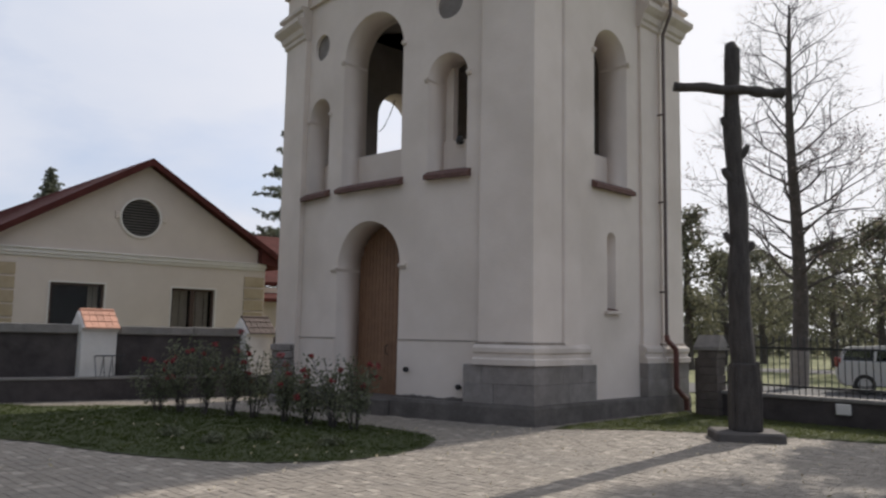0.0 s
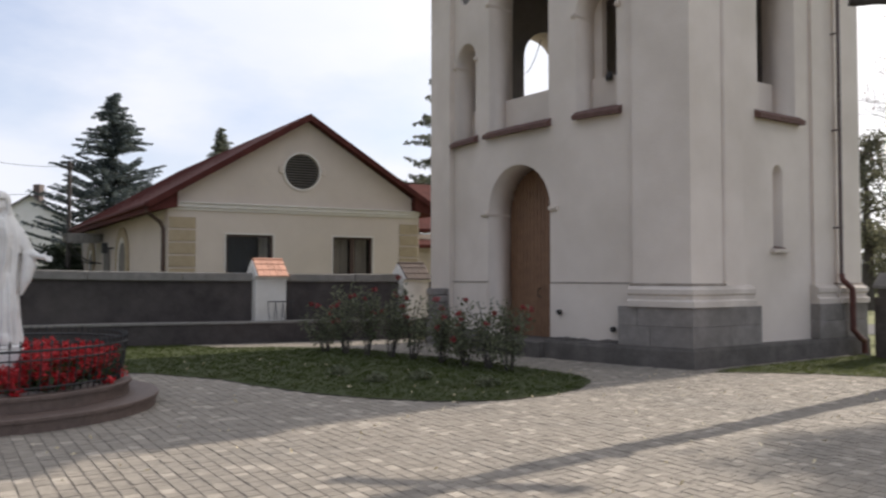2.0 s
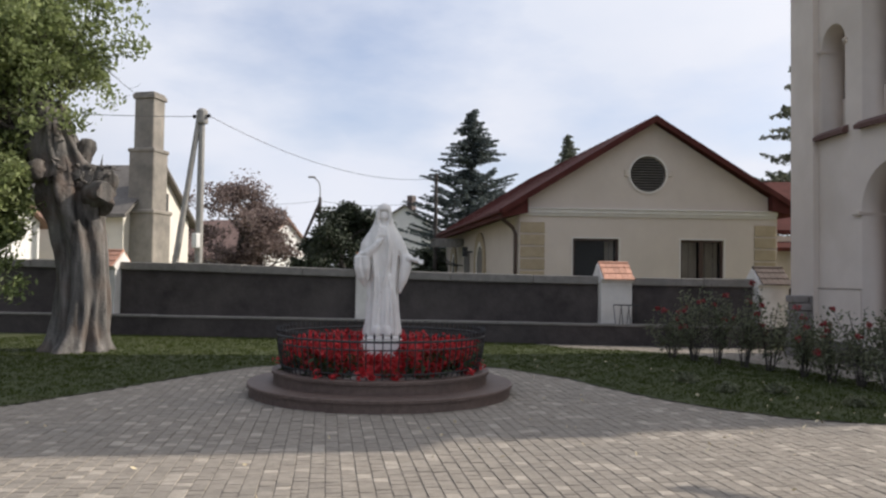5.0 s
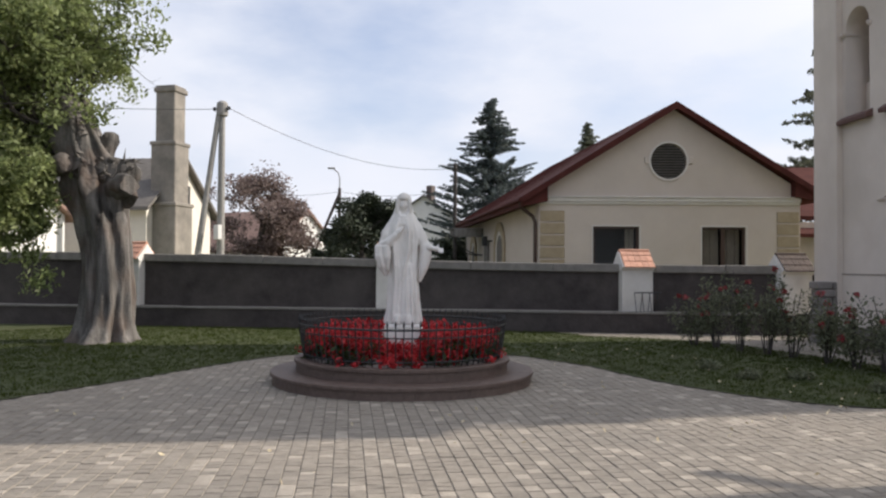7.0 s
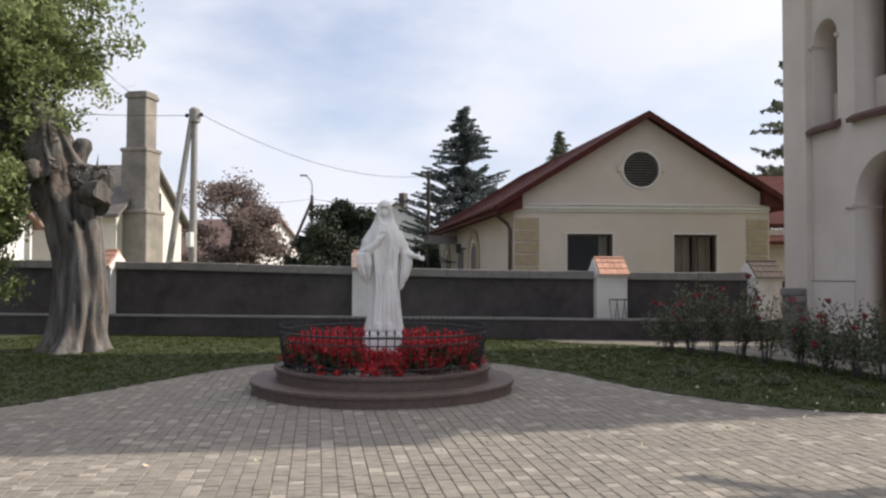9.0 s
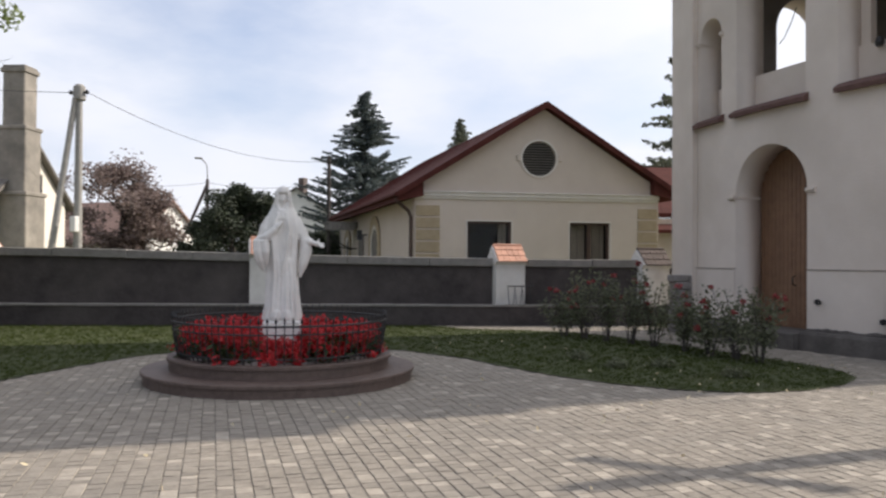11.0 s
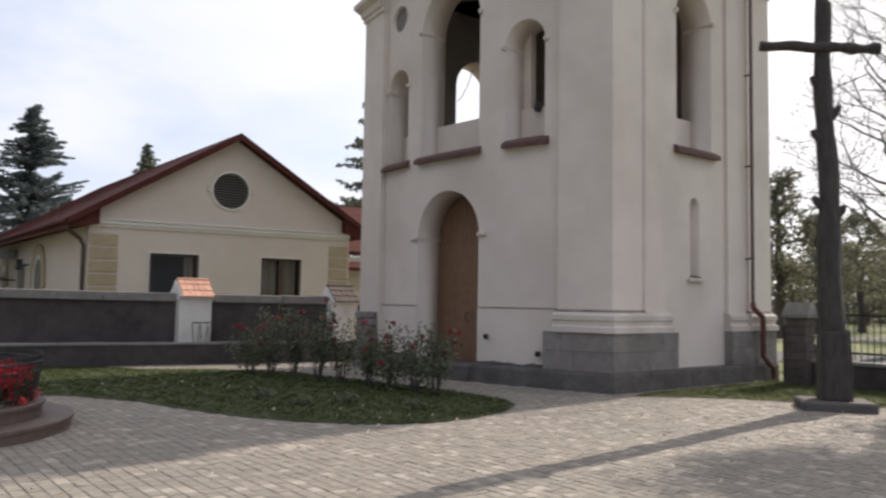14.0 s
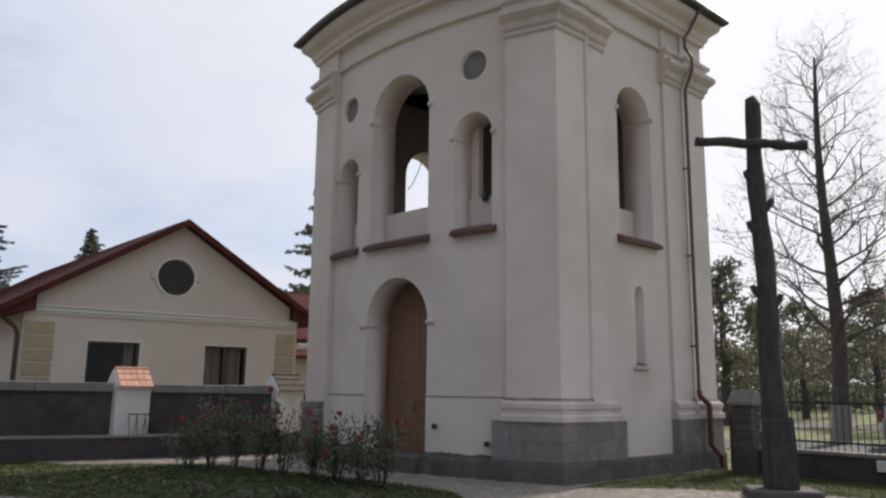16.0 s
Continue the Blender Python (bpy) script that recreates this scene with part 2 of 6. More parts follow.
ROOF_CLAY = material("faded_clay_roof", (0.24, 0.15, 0.12), (0.34, 0.22, 0.18), 0.85, 5.0, 0.3, 12)
ROAD = material("asphalt", (0.045, 0.045, 0.047), (0.07, 0.07, 0.07), 0.9, 6.0, 0.3, 40)
FIELD = material("dry_meadow", (0.10, 0.12, 0.035), (0.19, 0.185, 0.07), 0.95, 2.0, 0.5, 30, stain=(0.06, 0.075, 0.02), sscale=0.25, samt=0.7)
CAR_WHITE = material("silver_white_car_paint", (0.40, 0.40, 0.40), (0.44, 0.44, 0.44), 0.3, 30.0)
RUBBER = material("black_rubber", (0.015, 0.015, 0.015), (0.03, 0.03, 0.03), 0.8, 20.0)
LAMP_RED = material("red_tail_lamp", (0.16, 0.015, 0.015), (0.22, 0.03, 0.025), 0.2, 30.0)
RIM = material("grey_alloy", (0.35, 0.35, 0.36), (0.45, 0.45, 0.46), 0.35, 20.0, metal=0.8)
DEAD_LEAF = material("fallen_leaves", (0.42, 0.34, 0.20), (0.62, 0.55, 0.40), 0.8, 20.0, jitter=0.3, island=True)


def glass_material(name, tint, rough=0.03):
    m = bpy.data.materials.new(name)
    m.use_nodes = True
    p = m.node_tree.nodes["Principled BSDF"]
    p.inputs["Base Color"].default_value = (*tint, 1)
    p.inputs["Roughness"].default_value, p.inputs["Transmission Weight"].default_value, p.inputs["IOR"].default_value = rough, 1.0, 1.18
    return m


GLASS = glass_material("window_glass", (0.6, 0.62, 0.62))
CAR_GLASS = glass_material("tinted_glass", (0.08, 0.09, 0.10))


# ---------- building blocks ----------
def thing(name, label, category, at=(0, 0, 0), group="", kind=""):
    e = new(name)
    e.location = at
    return tagged(e, label, category, group, kind)


def part(name, bm, mat, parent=None, label="", inner=None):
    me = bpy.data.meshes.new(name)
    bm.normal_update()
    bm.to_mesh(me)
    bm.free()
    me.materials.append(mat)
    if inner:
        me.materials.append(inner)
    ob = new(name, me)
    if parent:
        ob.parent = parent
        base = Vector((0, 0, 0))
        up = parent
        while up:
            base += up.location
            up = up.parent
        me.transform(Matrix.Translation(-base))
    if label:
        ob["label"] = label
    return ob


def single(name, bm, mat, label, category, group="", kind=""):
    return tagged(part(name, bm, mat), label, category, group, kind)


def smooth(ob, angle=40):
    for p in ob.data.polygons:
        p.use_smooth = True
    ob.data.set_sharp_from_angle(angle=radians(angle))
    return ob


def box(bm, x0, x1, y0, y1, z0, z1, m=None, bevel=0.0):
    r = bmesh.ops.create_cube(bm, size=1)
    vs = r["verts"]
    for v in vs:
        v.co = Vector((x0 + (v.co.x + 0.5) * (x1 - x0), y0 + (v.co.y + 0.5) * (y1 - y0), z0 + (v.co.z + 0.5) * (z1 - z0)))
    if m is not None:
        bmesh.ops.transform(bm, matrix=m, verts=vs)
    if bevel:
        es = list({e for v in vs for e in v.link_edges})
        bmesh.ops.bevel(bm, geom=es, offset=bevel, segments=1, affect="EDGES")
    return bm


def tube(bm, pts, radii, n=10, caps=True, wob=0.0):
    """A round limb along pts with a radius at each."""
    pts = [Vector(p) for p in pts]
    if not isinstance(radii, (list, tuple)):
        radii = [radii] * len(pts)
    rings = []
    ref = Vector((0.31, 0.77, 0.55))
    for i, p in enumerate(pts):
        d = (pts[min(i + 1, len(pts) - 1)] - pts[max(i - 1, 0)]).normalized()
        a = d.cross(ref)
        if a.length < 0.1:
            a = d.cross(Vector((1, 0, 0)))
        a.normalize()
        b = d.cross(a)
        ring = []
        for k in range(n):
            an = 2 * math.pi * k / n
            rr = radii[i] * (1 + (wob * noise.noise((p + a * math.cos(an) * 2 + b * math.sin(an) * 2) * 2.3) if wob else 0))
            ring.append(bm.verts.new(p + (a * math.cos(an) + b * math.sin(an)) * rr))
        rings.append(ring)
    for r0, r1 in zip(rings, rings[1:]):
        for k in range(n):
            bm.faces.new((r0[k], r0[(k + 1) % n], r1[(k + 1) % n], r1[k]))
    if caps:
        bm.faces.new(rings[0][::-1])
        bm.faces.new(rings[-1])
    return bm


def lathe(bm, prof, n=48, at=(0, 0, 0), a0=0.0, a1=2 * math.pi):
    full = abs(a1 - a0 - 2 * math.pi) < 1e-6
    cols = n if full else n + 1
    rings = []
    for r, z in prof:
        rings.append([bm.verts.new((at[0] + r * math.cos(a0 + (a1 - a0) * k / n), at[1] + r * math.sin(a0 + (a1 - a0) * k / n), at[2] + z)) for k in range(cols)])
    for r0, r1 in zip(rings, rings[1:]):
        for k in range(n):
            j = (k + 1) % cols
            bm.faces.new((r0[k], r0[j], r1[j], r1[k]))
    return bm


def sweep(bm, pts, prof, closed=False):
    """A profile of (out, z) swept along a level line of (x, y) points; out is to the right of the way."""
    n = len(pts)
    rows = []
    for i, p in enumerate(pts):
        p = Vector(p)
        a = Vector(pts[i - 1]) if (closed or i) else None
        b = Vector(pts[(i + 1) % n]) if (closed or i < n - 1) else None
        ns = []
        if a is not None:
            d = (p - a).normalized()
            ns.append(Vector((d.y, -d.x)))
        if b is not None:
            d = (b - p).normalized()
            ns.append(Vector((d.y, -d.x)))
        m = sum(ns, Vector((0, 0)))
        m = m / m.length
        m = m / max(0.35, m.dot(ns[0]))
        rows.append([bm.verts.new((p.x + m.x * o, p.y + m.y * o, z)) for o, z in prof])
    k = len(prof)
    for i in range(n if closed else n - 1):
        r0, r1 = rows[i], rows[(i + 1) % n]
        for j in range(k):
            bm.faces.new((r0[j], r1[j], r1[(j + 1) % k], r0[(j + 1) % k]))
    if not closed:
        bm.faces.new(rows[0][::-1])
        bm.faces.new(rows[-1])
    bmesh.ops.recalc_face_normals(bm, faces=bm.faces[:])
    return bm


def arch(x0, x1, z0, spring, n=20, rise=1.0):
    """The outline of an arched opening."""
    c, r = (x0 + x1) / 2, (x1 - x0) / 2
    return [(x0, z0), (x1, z0)] + [(c + r * math.cos(math.pi * i / n), spring + rise * r * math.sin(math.pi * i / n)) for i in range(n + 1)]


def ring2d(cx, cz, r, n=28):
    return [(cx + r * math.cos(2 * math.pi * i / n), cz + r * math.sin(2 * math.pi * i / n)) for i in range(n)]


def slab(outer, holes, depth, mapper, step=0.0):
    """A wall of that depth with openings through it: outline and holes in (s, z), placed by mapper(s, z, d)."""
    cu = bpy.data.curves.new("outline", "CURVE")
    cu.dimensions, cu.fill_mode, cu.extrude = "2D", "BOTH", depth / 2
    for loop in [outer] + holes:
        sp = cu.splines.new("POLY")
        sp.points.add(len(loop) - 1)
        for q, (a, b) in zip(sp.points, loop):
            q.co = (a, b, 0, 1)
        sp.use_cyclic_u = True
    ob = new("outline", cu)
    bpy.context.view_layer.update()
    me = bpy.data.meshes.new_from_object(ob.evaluated_get(bpy.context.evaluated_depsgraph_get()))
    bpy.data.objects.remove(ob)
    bpy.data.curves.remove(cu)
    bm = bmesh.new()
    bm.from_mesh(me)
    bpy.data.meshes.remove(me)
    bmesh.ops.remove_doubles(bm, verts=bm.verts[:], dist=1e-5)
    if step:
        s0, s1 = min(a for a, b in outer), max(a for a, b in outer)
        s = s0 + step
        while s < s1 - 0.01:
            bmesh.ops.bisect_plane(bm, geom=bm.verts[:] + bm.edges[:] + bm.faces[:], plane_co=(s, 0, 0), plane_no=(1, 0, 0))
            s += step
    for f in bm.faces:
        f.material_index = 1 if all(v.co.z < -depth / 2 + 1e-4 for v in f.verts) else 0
    for v in bm.verts:
        v.co = Vector(mapper(v.co.x, v.co.y, depth / 2 - v.co.z))
    bmesh.ops.recalc_face_normals(bm, faces=bm.faces[:])
    return bm


def flatmap(o, u):
    """Maps (s, z, d) onto a plane wall from o along u (unit, level); d goes to the left of u."""
    o, u = Vector(o), Vector(u).normalized()
    v = Vector((-u.y, u.x))
    return lambda s, z, d: (o.x + u.x * s + v.x * d, o.y + u.y * s + v.y * d, z)


# ---------- ground ----------
def poly_sheet(pts, z):
    bm = bmesh.new()
    bm.faces.new([bm.verts.new((x, y, z)) for x, y in pts])
    bmesh.ops.triangulate(bm, faces=bm.faces[:])
    return bm


bm = bmesh.new()
lathe(bm, [(0.0, 0.0), (30, 0.0), (90, 0.0), (300, 0.0), (1500, 0.0)], 48, (0, 10, -0.06))
bmesh.ops.remove_doubles(bm, verts=bm.verts[:], dist=1e-4)
single("ground", bm, FIELD, "dry meadow ground running out to the horizon", "ground", kind="structure")

RING = Vector((-6.98, 8.14))
bay = [(RING.x + 3.45 * math.cos(radians(a)), RING.y + 3.45 * math.sin(radians(a))) for a in range(172, 84, -8)]
LAWN_A = [(-9.2, -6.0), (-9.35, 1.0), (-9.42, 3.86), (-9.8, 5.83), (-10.2, 7.4)] + bay + [(-5.6, 11.12), (-4.7, 10.55), (-3.76, 10.08), (-2.8, 9.78), (-1.97, 9.72), (-1.2, 9.95), (-0.55, 10.5),
          (-0.15, 11.25), (0.0, 12.0), (-0.2, 12.65), (-0.8, 13.3), (-2.0, 14.3), (-3.4, 15.3), (-4.9, 16.25), (-5.9, 16.5), (-7.0, 16.3), (-8.0, 16.0), (-9.2, 16.4), (-13.2, 13.9), (-19.5, 10.0), (-30.0, 3.5), (-30.0, -6.0)]
LAWN_B = [(2.0, 13.55), (3.58, 13.62), (5.0, 13.25), (6.51, 12.6), (8.4, 11.4), (11.0, 9.4), (9.3, 13.6), (7.9, 14.6), (6.2, 16.3), (5.4, 17.0), (2.3, 14.0)]


def inside(p, poly):
    x, y = p
    c = False
    for (x0, y0), (x1, y1) in zip(poly, poly[1:] + poly[:1]):
        if (y0 > y) != (y1 > y) and x < (x1 - x0) * (y - y0) / (y1 - y0) + x0:
            c = not c
    return c


floor = single("pavement", poly_sheet([(-30, -14), (16, -14), (14.5, 8.0), (9.4, 13.7), (5.9, 16.6), (1.6, 19.0), (-3.8, 19.5), (-20.2, 9.8), (-30, 4.0)], -0.003), JOINT,
               "grey concrete sett paving of the churchyard", "pavement", kind="structure")
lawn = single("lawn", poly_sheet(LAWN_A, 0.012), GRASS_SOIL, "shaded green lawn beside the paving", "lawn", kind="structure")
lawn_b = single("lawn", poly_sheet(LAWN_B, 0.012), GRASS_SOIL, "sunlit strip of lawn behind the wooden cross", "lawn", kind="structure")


def blades(poly, count, seed, mat=GRASS):
    rnd = random.Random(seed)
    xs, ys = [p[0] for p in poly], [p[1] for p in poly]
    vs, fs = [], []
    while len(fs) < count:
        p = (rnd.uniform(max(min(xs), -19), max(xs)), rnd.uniform(max(min(ys), 2.0), max(ys)))
        if not inside(p, poly):
            continue
        for _ in range(5):
            x, y = p[0] + rnd.gauss(0, 0.03), p[1] + rnd.gauss(0, 0.03)
            a, h = rnd.uniform(0, 6.28), rnd.uniform(0.025, 0.06)
            dx, dy = math.cos(a) * 0.006, math.sin(a) * 0.006
            lx, ly = rnd.gauss(0, 0.02), rnd.gauss(0, 0.02)
            k = len(vs)
            vs += [(x - dx, y - dy, 0.01), (x + dx, y + dy, 0.01), (x + lx, y + ly, h)]
            fs.append((k, k + 1, k + 2))
    me = bpy.data.meshes.new("grass")
    me.from_pydata(vs, [], fs)
    me.materials.append(mat)
    return tagged(new("grass", me), "short green grass blades of the lawn", "grass", kind="stuff")


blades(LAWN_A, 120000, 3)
blades(LAWN_B, 25000, 4, GRASS_SUNLIT)

# ---------- bell tower ----------
TC, TL, TR = Vector((1.68, 14.05)), Vector((-3.70, 18.70)), Vector((5.48, 17.66))
TB = TL + TR - TC
BOW, THICK = 0.5, 0.72
FRONT_N, SIDE_N = (TL - TC).length, (TR - TC).length


def on_arc(a, b, h, s, d=0.0):
    """A point s along the chord from a to b, on a wall that bows out to the right of the way... d goes inwards."""
    u = (b - a).normalized()
    n = (b - a).length
    out = Vector((u.y, -u.x))
    p = a + u * s + out * (h * 4 * s * (n - s) / n / n - d)
    return p


def front(s, z, d):
    p = on_arc(TL, TC, BOW, FRONT_N - s, d)
    return (p.x, p.y, z)


def back(s, z, d):
    p = on_arc(TR, TB, BOW, s, d)
    return (p.x, p.y, z)


def side(s, z, d):
    p = on_arc(TC, TR, 0, s, d)
    return (p.x, p.y, z)


def far_side(s, z, d):
    p = on_arc(TB, TL, 0, s, d)
    return (p.x, p.y, z)


tower = thing("bell_tower", "white plastered church bell tower with bowed front, arches and stone plinth", "bell tower", (TC.x, TC.y, 0))
WTOP = 10.4
S1, S2, S3 = 1.75, 3.78, 5.62
fholes = [arch(S2 - 0.94, S2 + 0.94, 0.3, 3.0), arch(S1 - 0.45, S1 + 0.45, 4.72, 6.74), arch(S2 - 0.91, S2 + 0.91, 4.72, 7.6), arch(S3 - 0.42, S3 + 0.42, 4.72, 6.55),
          ring2d(S1, 8.22, 0.32), ring2d(S3, 8.2, 0.31)]
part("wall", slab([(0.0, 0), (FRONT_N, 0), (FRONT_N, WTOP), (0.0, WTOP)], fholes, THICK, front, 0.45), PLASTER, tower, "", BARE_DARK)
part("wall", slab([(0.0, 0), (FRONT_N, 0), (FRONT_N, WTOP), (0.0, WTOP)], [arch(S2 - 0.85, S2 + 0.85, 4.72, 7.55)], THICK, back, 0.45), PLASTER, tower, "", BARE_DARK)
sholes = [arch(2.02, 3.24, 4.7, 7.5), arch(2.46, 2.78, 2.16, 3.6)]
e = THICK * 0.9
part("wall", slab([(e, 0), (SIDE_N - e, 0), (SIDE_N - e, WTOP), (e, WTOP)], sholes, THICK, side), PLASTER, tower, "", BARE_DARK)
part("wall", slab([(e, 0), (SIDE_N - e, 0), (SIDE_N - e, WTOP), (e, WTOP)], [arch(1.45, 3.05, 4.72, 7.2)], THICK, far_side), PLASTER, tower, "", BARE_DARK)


def floor_slab(z0, z1, d):
    bm = bmesh.new()
    pts = [front(s, 0, d)[:2] for s in (0.7, 2, 3.7, 5.3, 6.6)] + [back(FRONT_N - s, 0, d)[:2] for s in (6.6, 5.3, 3.7, 2, 0.7)]
    lo, hi = [bm.verts.new((x, y, z0)) for x, y in pts], [bm.verts.new((x, y, z1)) for x, y in pts]
    bm.faces.new(lo)
    bm.faces.new(hi)
    for i in range(len(pts)):
        j = (i + 1) % len(pts)
        bm.faces.new((lo[i], lo[j], hi[j], hi[i]))
    bmesh.ops.recalc_face_normals(bm, faces=bm.faces[:])
    return bm


# floor and deck in the same shade-darkened colour
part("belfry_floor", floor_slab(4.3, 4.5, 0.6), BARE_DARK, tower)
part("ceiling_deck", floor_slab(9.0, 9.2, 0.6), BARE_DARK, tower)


def backing(mapper, s0, s1, z0, z1, d0, d1, name, mat):
    n = 6
    bm = bmesh.new()
    rows = []
    for i in range(n + 1):
        s = s0 + (s1 - s0) * i / n
        rows.append([bm.verts.new(mapper(s, z, d)) for z, d in ((z0, d0), (z1, d0), (z1, d1), (z0, d1))])
    for r0, r1 in zip(rows, rows[1:]):
        for j in range(4):
            bm.faces.new((r0[j], r1[j], r1[(j + 1) % 4], r0[(j + 1) % 4]))
    bm.faces.new(rows[0])
    bm.faces.new(rows[-1][::-1])
    bmesh.ops.recalc_face_normals(bm, faces=bm.faces[:])
    return part(name, bm, mat, tower)


# parapets inside the belfry openings, the blind round windows, the boarded slit
backing(front, S2 - 0.98, S2 + 0.98, 4.6, 5.52, 0.5, 0.9, "parapet", PLASTER)
backing(front, S1 - 0.5, S1 + 0.5, 4.6, 5.52, 0.5, 0.9, "parapet", PLASTER)
backing(front, S3 - 0.5, S3 + 0.5, 4.6, 5.52, 0.5, 0.9, "parapet", PLASTER)
# added plaster strip, standing in for a reveal lit deeper into the wall
backing(front, S1 + 0.27, S1 + 0.46, 5.53, 7.3, 0.56, 0.71, "added_reveal", PLASTER)
backing(side, 1.95, 3.3, 4.6, 5.52, 0.5, 0.9, "parapet", PLASTER)
backing(back, S2 - 0.98, S2 + 0.98, 4.6, 5.5, 0.3, 0.6, "parapet", PLASTER)
backing(front, S1 - 0.36, S1 + 0.36, 7.85, 8.6, 0.1, 0.2, "blind_disc", STONE)
backing(front, S3 - 0.36, S3 + 0.36, 7.83, 8.6, 0.1, 0.2, "blind_disc", STONE)
backing(side, 2.4, 2.85, 2.1, 3.85, 0.22, 0.3, "blind_panel", PLASTER)
backing(far_side, 1.4, 3.1, 4.6, 5.4, 0.3, 0.6, "parapet", PLASTER)


def run(mapper, s0, s1, n=5):
    return [Vector(mapper(s0 + (s1 - s0) * i / n, 0, 0)[:2]) for i in range(n + 1)]


def corner(kind, a, b):
    """The level line round a corner of the tower: a along one face, b along the other, walls on the left."""
    if kind == "c":
        return run(front, a, 0.0)[:-1] + run(side, 0.0, b)
    if kind == "r":
        return run(side, SIDE_N - a, SIDE_N)[:-1] + run(back, 0.0, b)
    if kind == "l":
        return run(far_side, SIDE_N - a, SIDE_N)[:-1] + run(front, FRONT_N, FRONT_N - b)
    return run(back, FRONT_N - a, FRONT_N)[:-1] + run(far_side, 0.0, b)


def bar(name, line, prof, mat, label=""):
    return part(name, sweep(bmesh.new(), line, prof), mat, tower, label)


CAP = [(-0.05, 8.52), (0.0, 8.52), (0.05, 8.56), (0.05, 8.64), (0.1, 8.68), (0.13, 8.8), (0.2, 8.86), (0.26, 8.93), (0.26, 9.03), (0.1, 9.06), (0.1, 9.2), (0.17, 9.24), (0.17, 9.32), (-0.05, 9.34)]
MLD = [(-0.05, 1.06), (0.12, 1.06), (0.12, 1.16), (0.07, 1.19), (0.07, 1.26), (0.10, 1.29), (0.10, 1.37), (0.03, 1.43), (-0.05, 1.46)]
for kind, a, b in (("c", 0.95, 0.78), ("r", 0.8, 0.9), ("l", 0.8, 0.95), ("b", 0.9, 0.8)):
    base = 0.12
    low = 0.36 if kind == "l" else 1.0
    bar("pilaster", corner(kind, a, b), [(-0.1, low), (base, low), (base, 9.9), (-0.1, 9.9)], PLASTER)
    bar("capital", corner(kind, a + 0.02, b + 0.02), [(o + base if o > -0.04 else o, z) for o, z in CAP], MOULD)
    if kind != "l":
        bar("base_moulding", corner(kind, a + 0.06, b + 0.06), [(o + base if o > -0.04 else o, z) for o, z in MLD], MOULD)
    if kind != "l":
        bar("dirt_line", corner(kind, a + 0.05, b + 0.05), [(-0.05, 1.462), (base + 0.035, 1.435), (base + 0.035, 1.45), (base + 0.012, 1.478), (-0.05, 1.478)], DIRT, "brown dirt on the moulding")
# the second, shallower layer on the side wall
bar("pilaster", run(side, 0.78, 1.45, 1), [(-0.1, 1.0), (0.07, 1.0), (0.07, 9.9), (-0.1, 9.9)], PLASTER)
bar("capital", run(side, 0.8, 1.5, 1), [(o + 0.07 if o > -0.04 else o, z) for o, z in CAP], MOULD)
bar("base_moulding", run(side, 0.84, 1.66, 1), [(o + 0.07 if o > -0.04 else o, z) for o, z in MLD], MOULD)
bar("pilaster", run(side, 3.72, 4.44, 1), [(-0.1, 1.0), (0.07, 1.0), (0.07, 9.9), (-0.1, 9.9)], PLASTER)
bar("capital", run(side, 3.67, 4.42, 1), [(o + 0.07 if o > -0.04 else o, z) for o, z in CAP], MOULD)
bar("base_moulding", run(side, 3.66, 4.38, 1), [(o + 0.07 if o > -0.04 else o, z) for o, z in MLD], MOULD)
# string moulding along the front at plinth height, and the plinth face under it
for s0, s1 in ((1.0, S2 - 0.95), (S2 + 0.95, FRONT_N - 0.95)):
    bar("plinth_face", run(front, s1, s0, 6), [(-0.05, 0.38), (0.022, 0.38), (0.022, 1.45), (0.012, 1.465), (-0.05, 1.465)], PLASTER)
for s0, s1 in ((1.0, S2 - 0.95), (S2 + 0.95, FRONT_N - 0.95)):
    bar("joint_line", run(front, s1, s0, 6), [(-0.03, 1.467), (0.03, 1.467), (0.026, 1.490), (-0.03, 1.490)], DIRT, "dirty weathered edge of the plinth")
# pilaster plinths of squared stone, each block by itself
def plinth_blocks(line_of, cuts, out, z0, z1):
    for c0, c1 in zip(cuts, cuts[1:]):
        bar("stone_block", line_of(c0 + 0.004, c1 - 0.004), [(-0.05, z0 + 0.004), (out, z0 + 0.004), (out, z1 - 0.008), (out - 0.01, z1), (-0.05, z1)], STONE)


for z0, z1, cuts in ((0.36, 0.72, (1.2, 0.62)), (0.72, 1.06, (1.2, 0.85))):
    plinth_blocks(lambda a, b: run(front, a, b, 2), cuts, 0.2, z0, z1)
    bar("stone_block", corner("c", cuts[1] - 0.01, 0.9 if z0 < 0.5 else 0.72), [(-0.05, z0 + 0.004), (0.2, z0 + 0.004), (0.2, z1 - 0.008), (0.19, z1), (-0.05, z1)], STONE)
    plinth_blocks(lambda a, b: run(side, a, b, 1), (0.9, 1.78) if z0 < 0.5 else (0.72, 1.3, 1.78), 0.2, z0, z1)
    plinth_blocks(lambda a, b: run(side, a, b, 1), (3.66, 4.6) if z0 < 0.5 else (3.66, 4.2, 4.6), 0.2, z0, z1)
    bar("stone_block", corner("r", SIDE_N - 4.62, 1.0), [(-0.05, z0 + 0.004), (0.2, z0 + 0.004), (0.2, z1 - 0.008), (0.19, z1), (-0.05, z1)], STONE)
    bar("stone_block", corner("b", 0.9, 0.9), [(-0.05, z0), (0.2, z0), (0.2, z1), (-0.05, z1)], STONE)
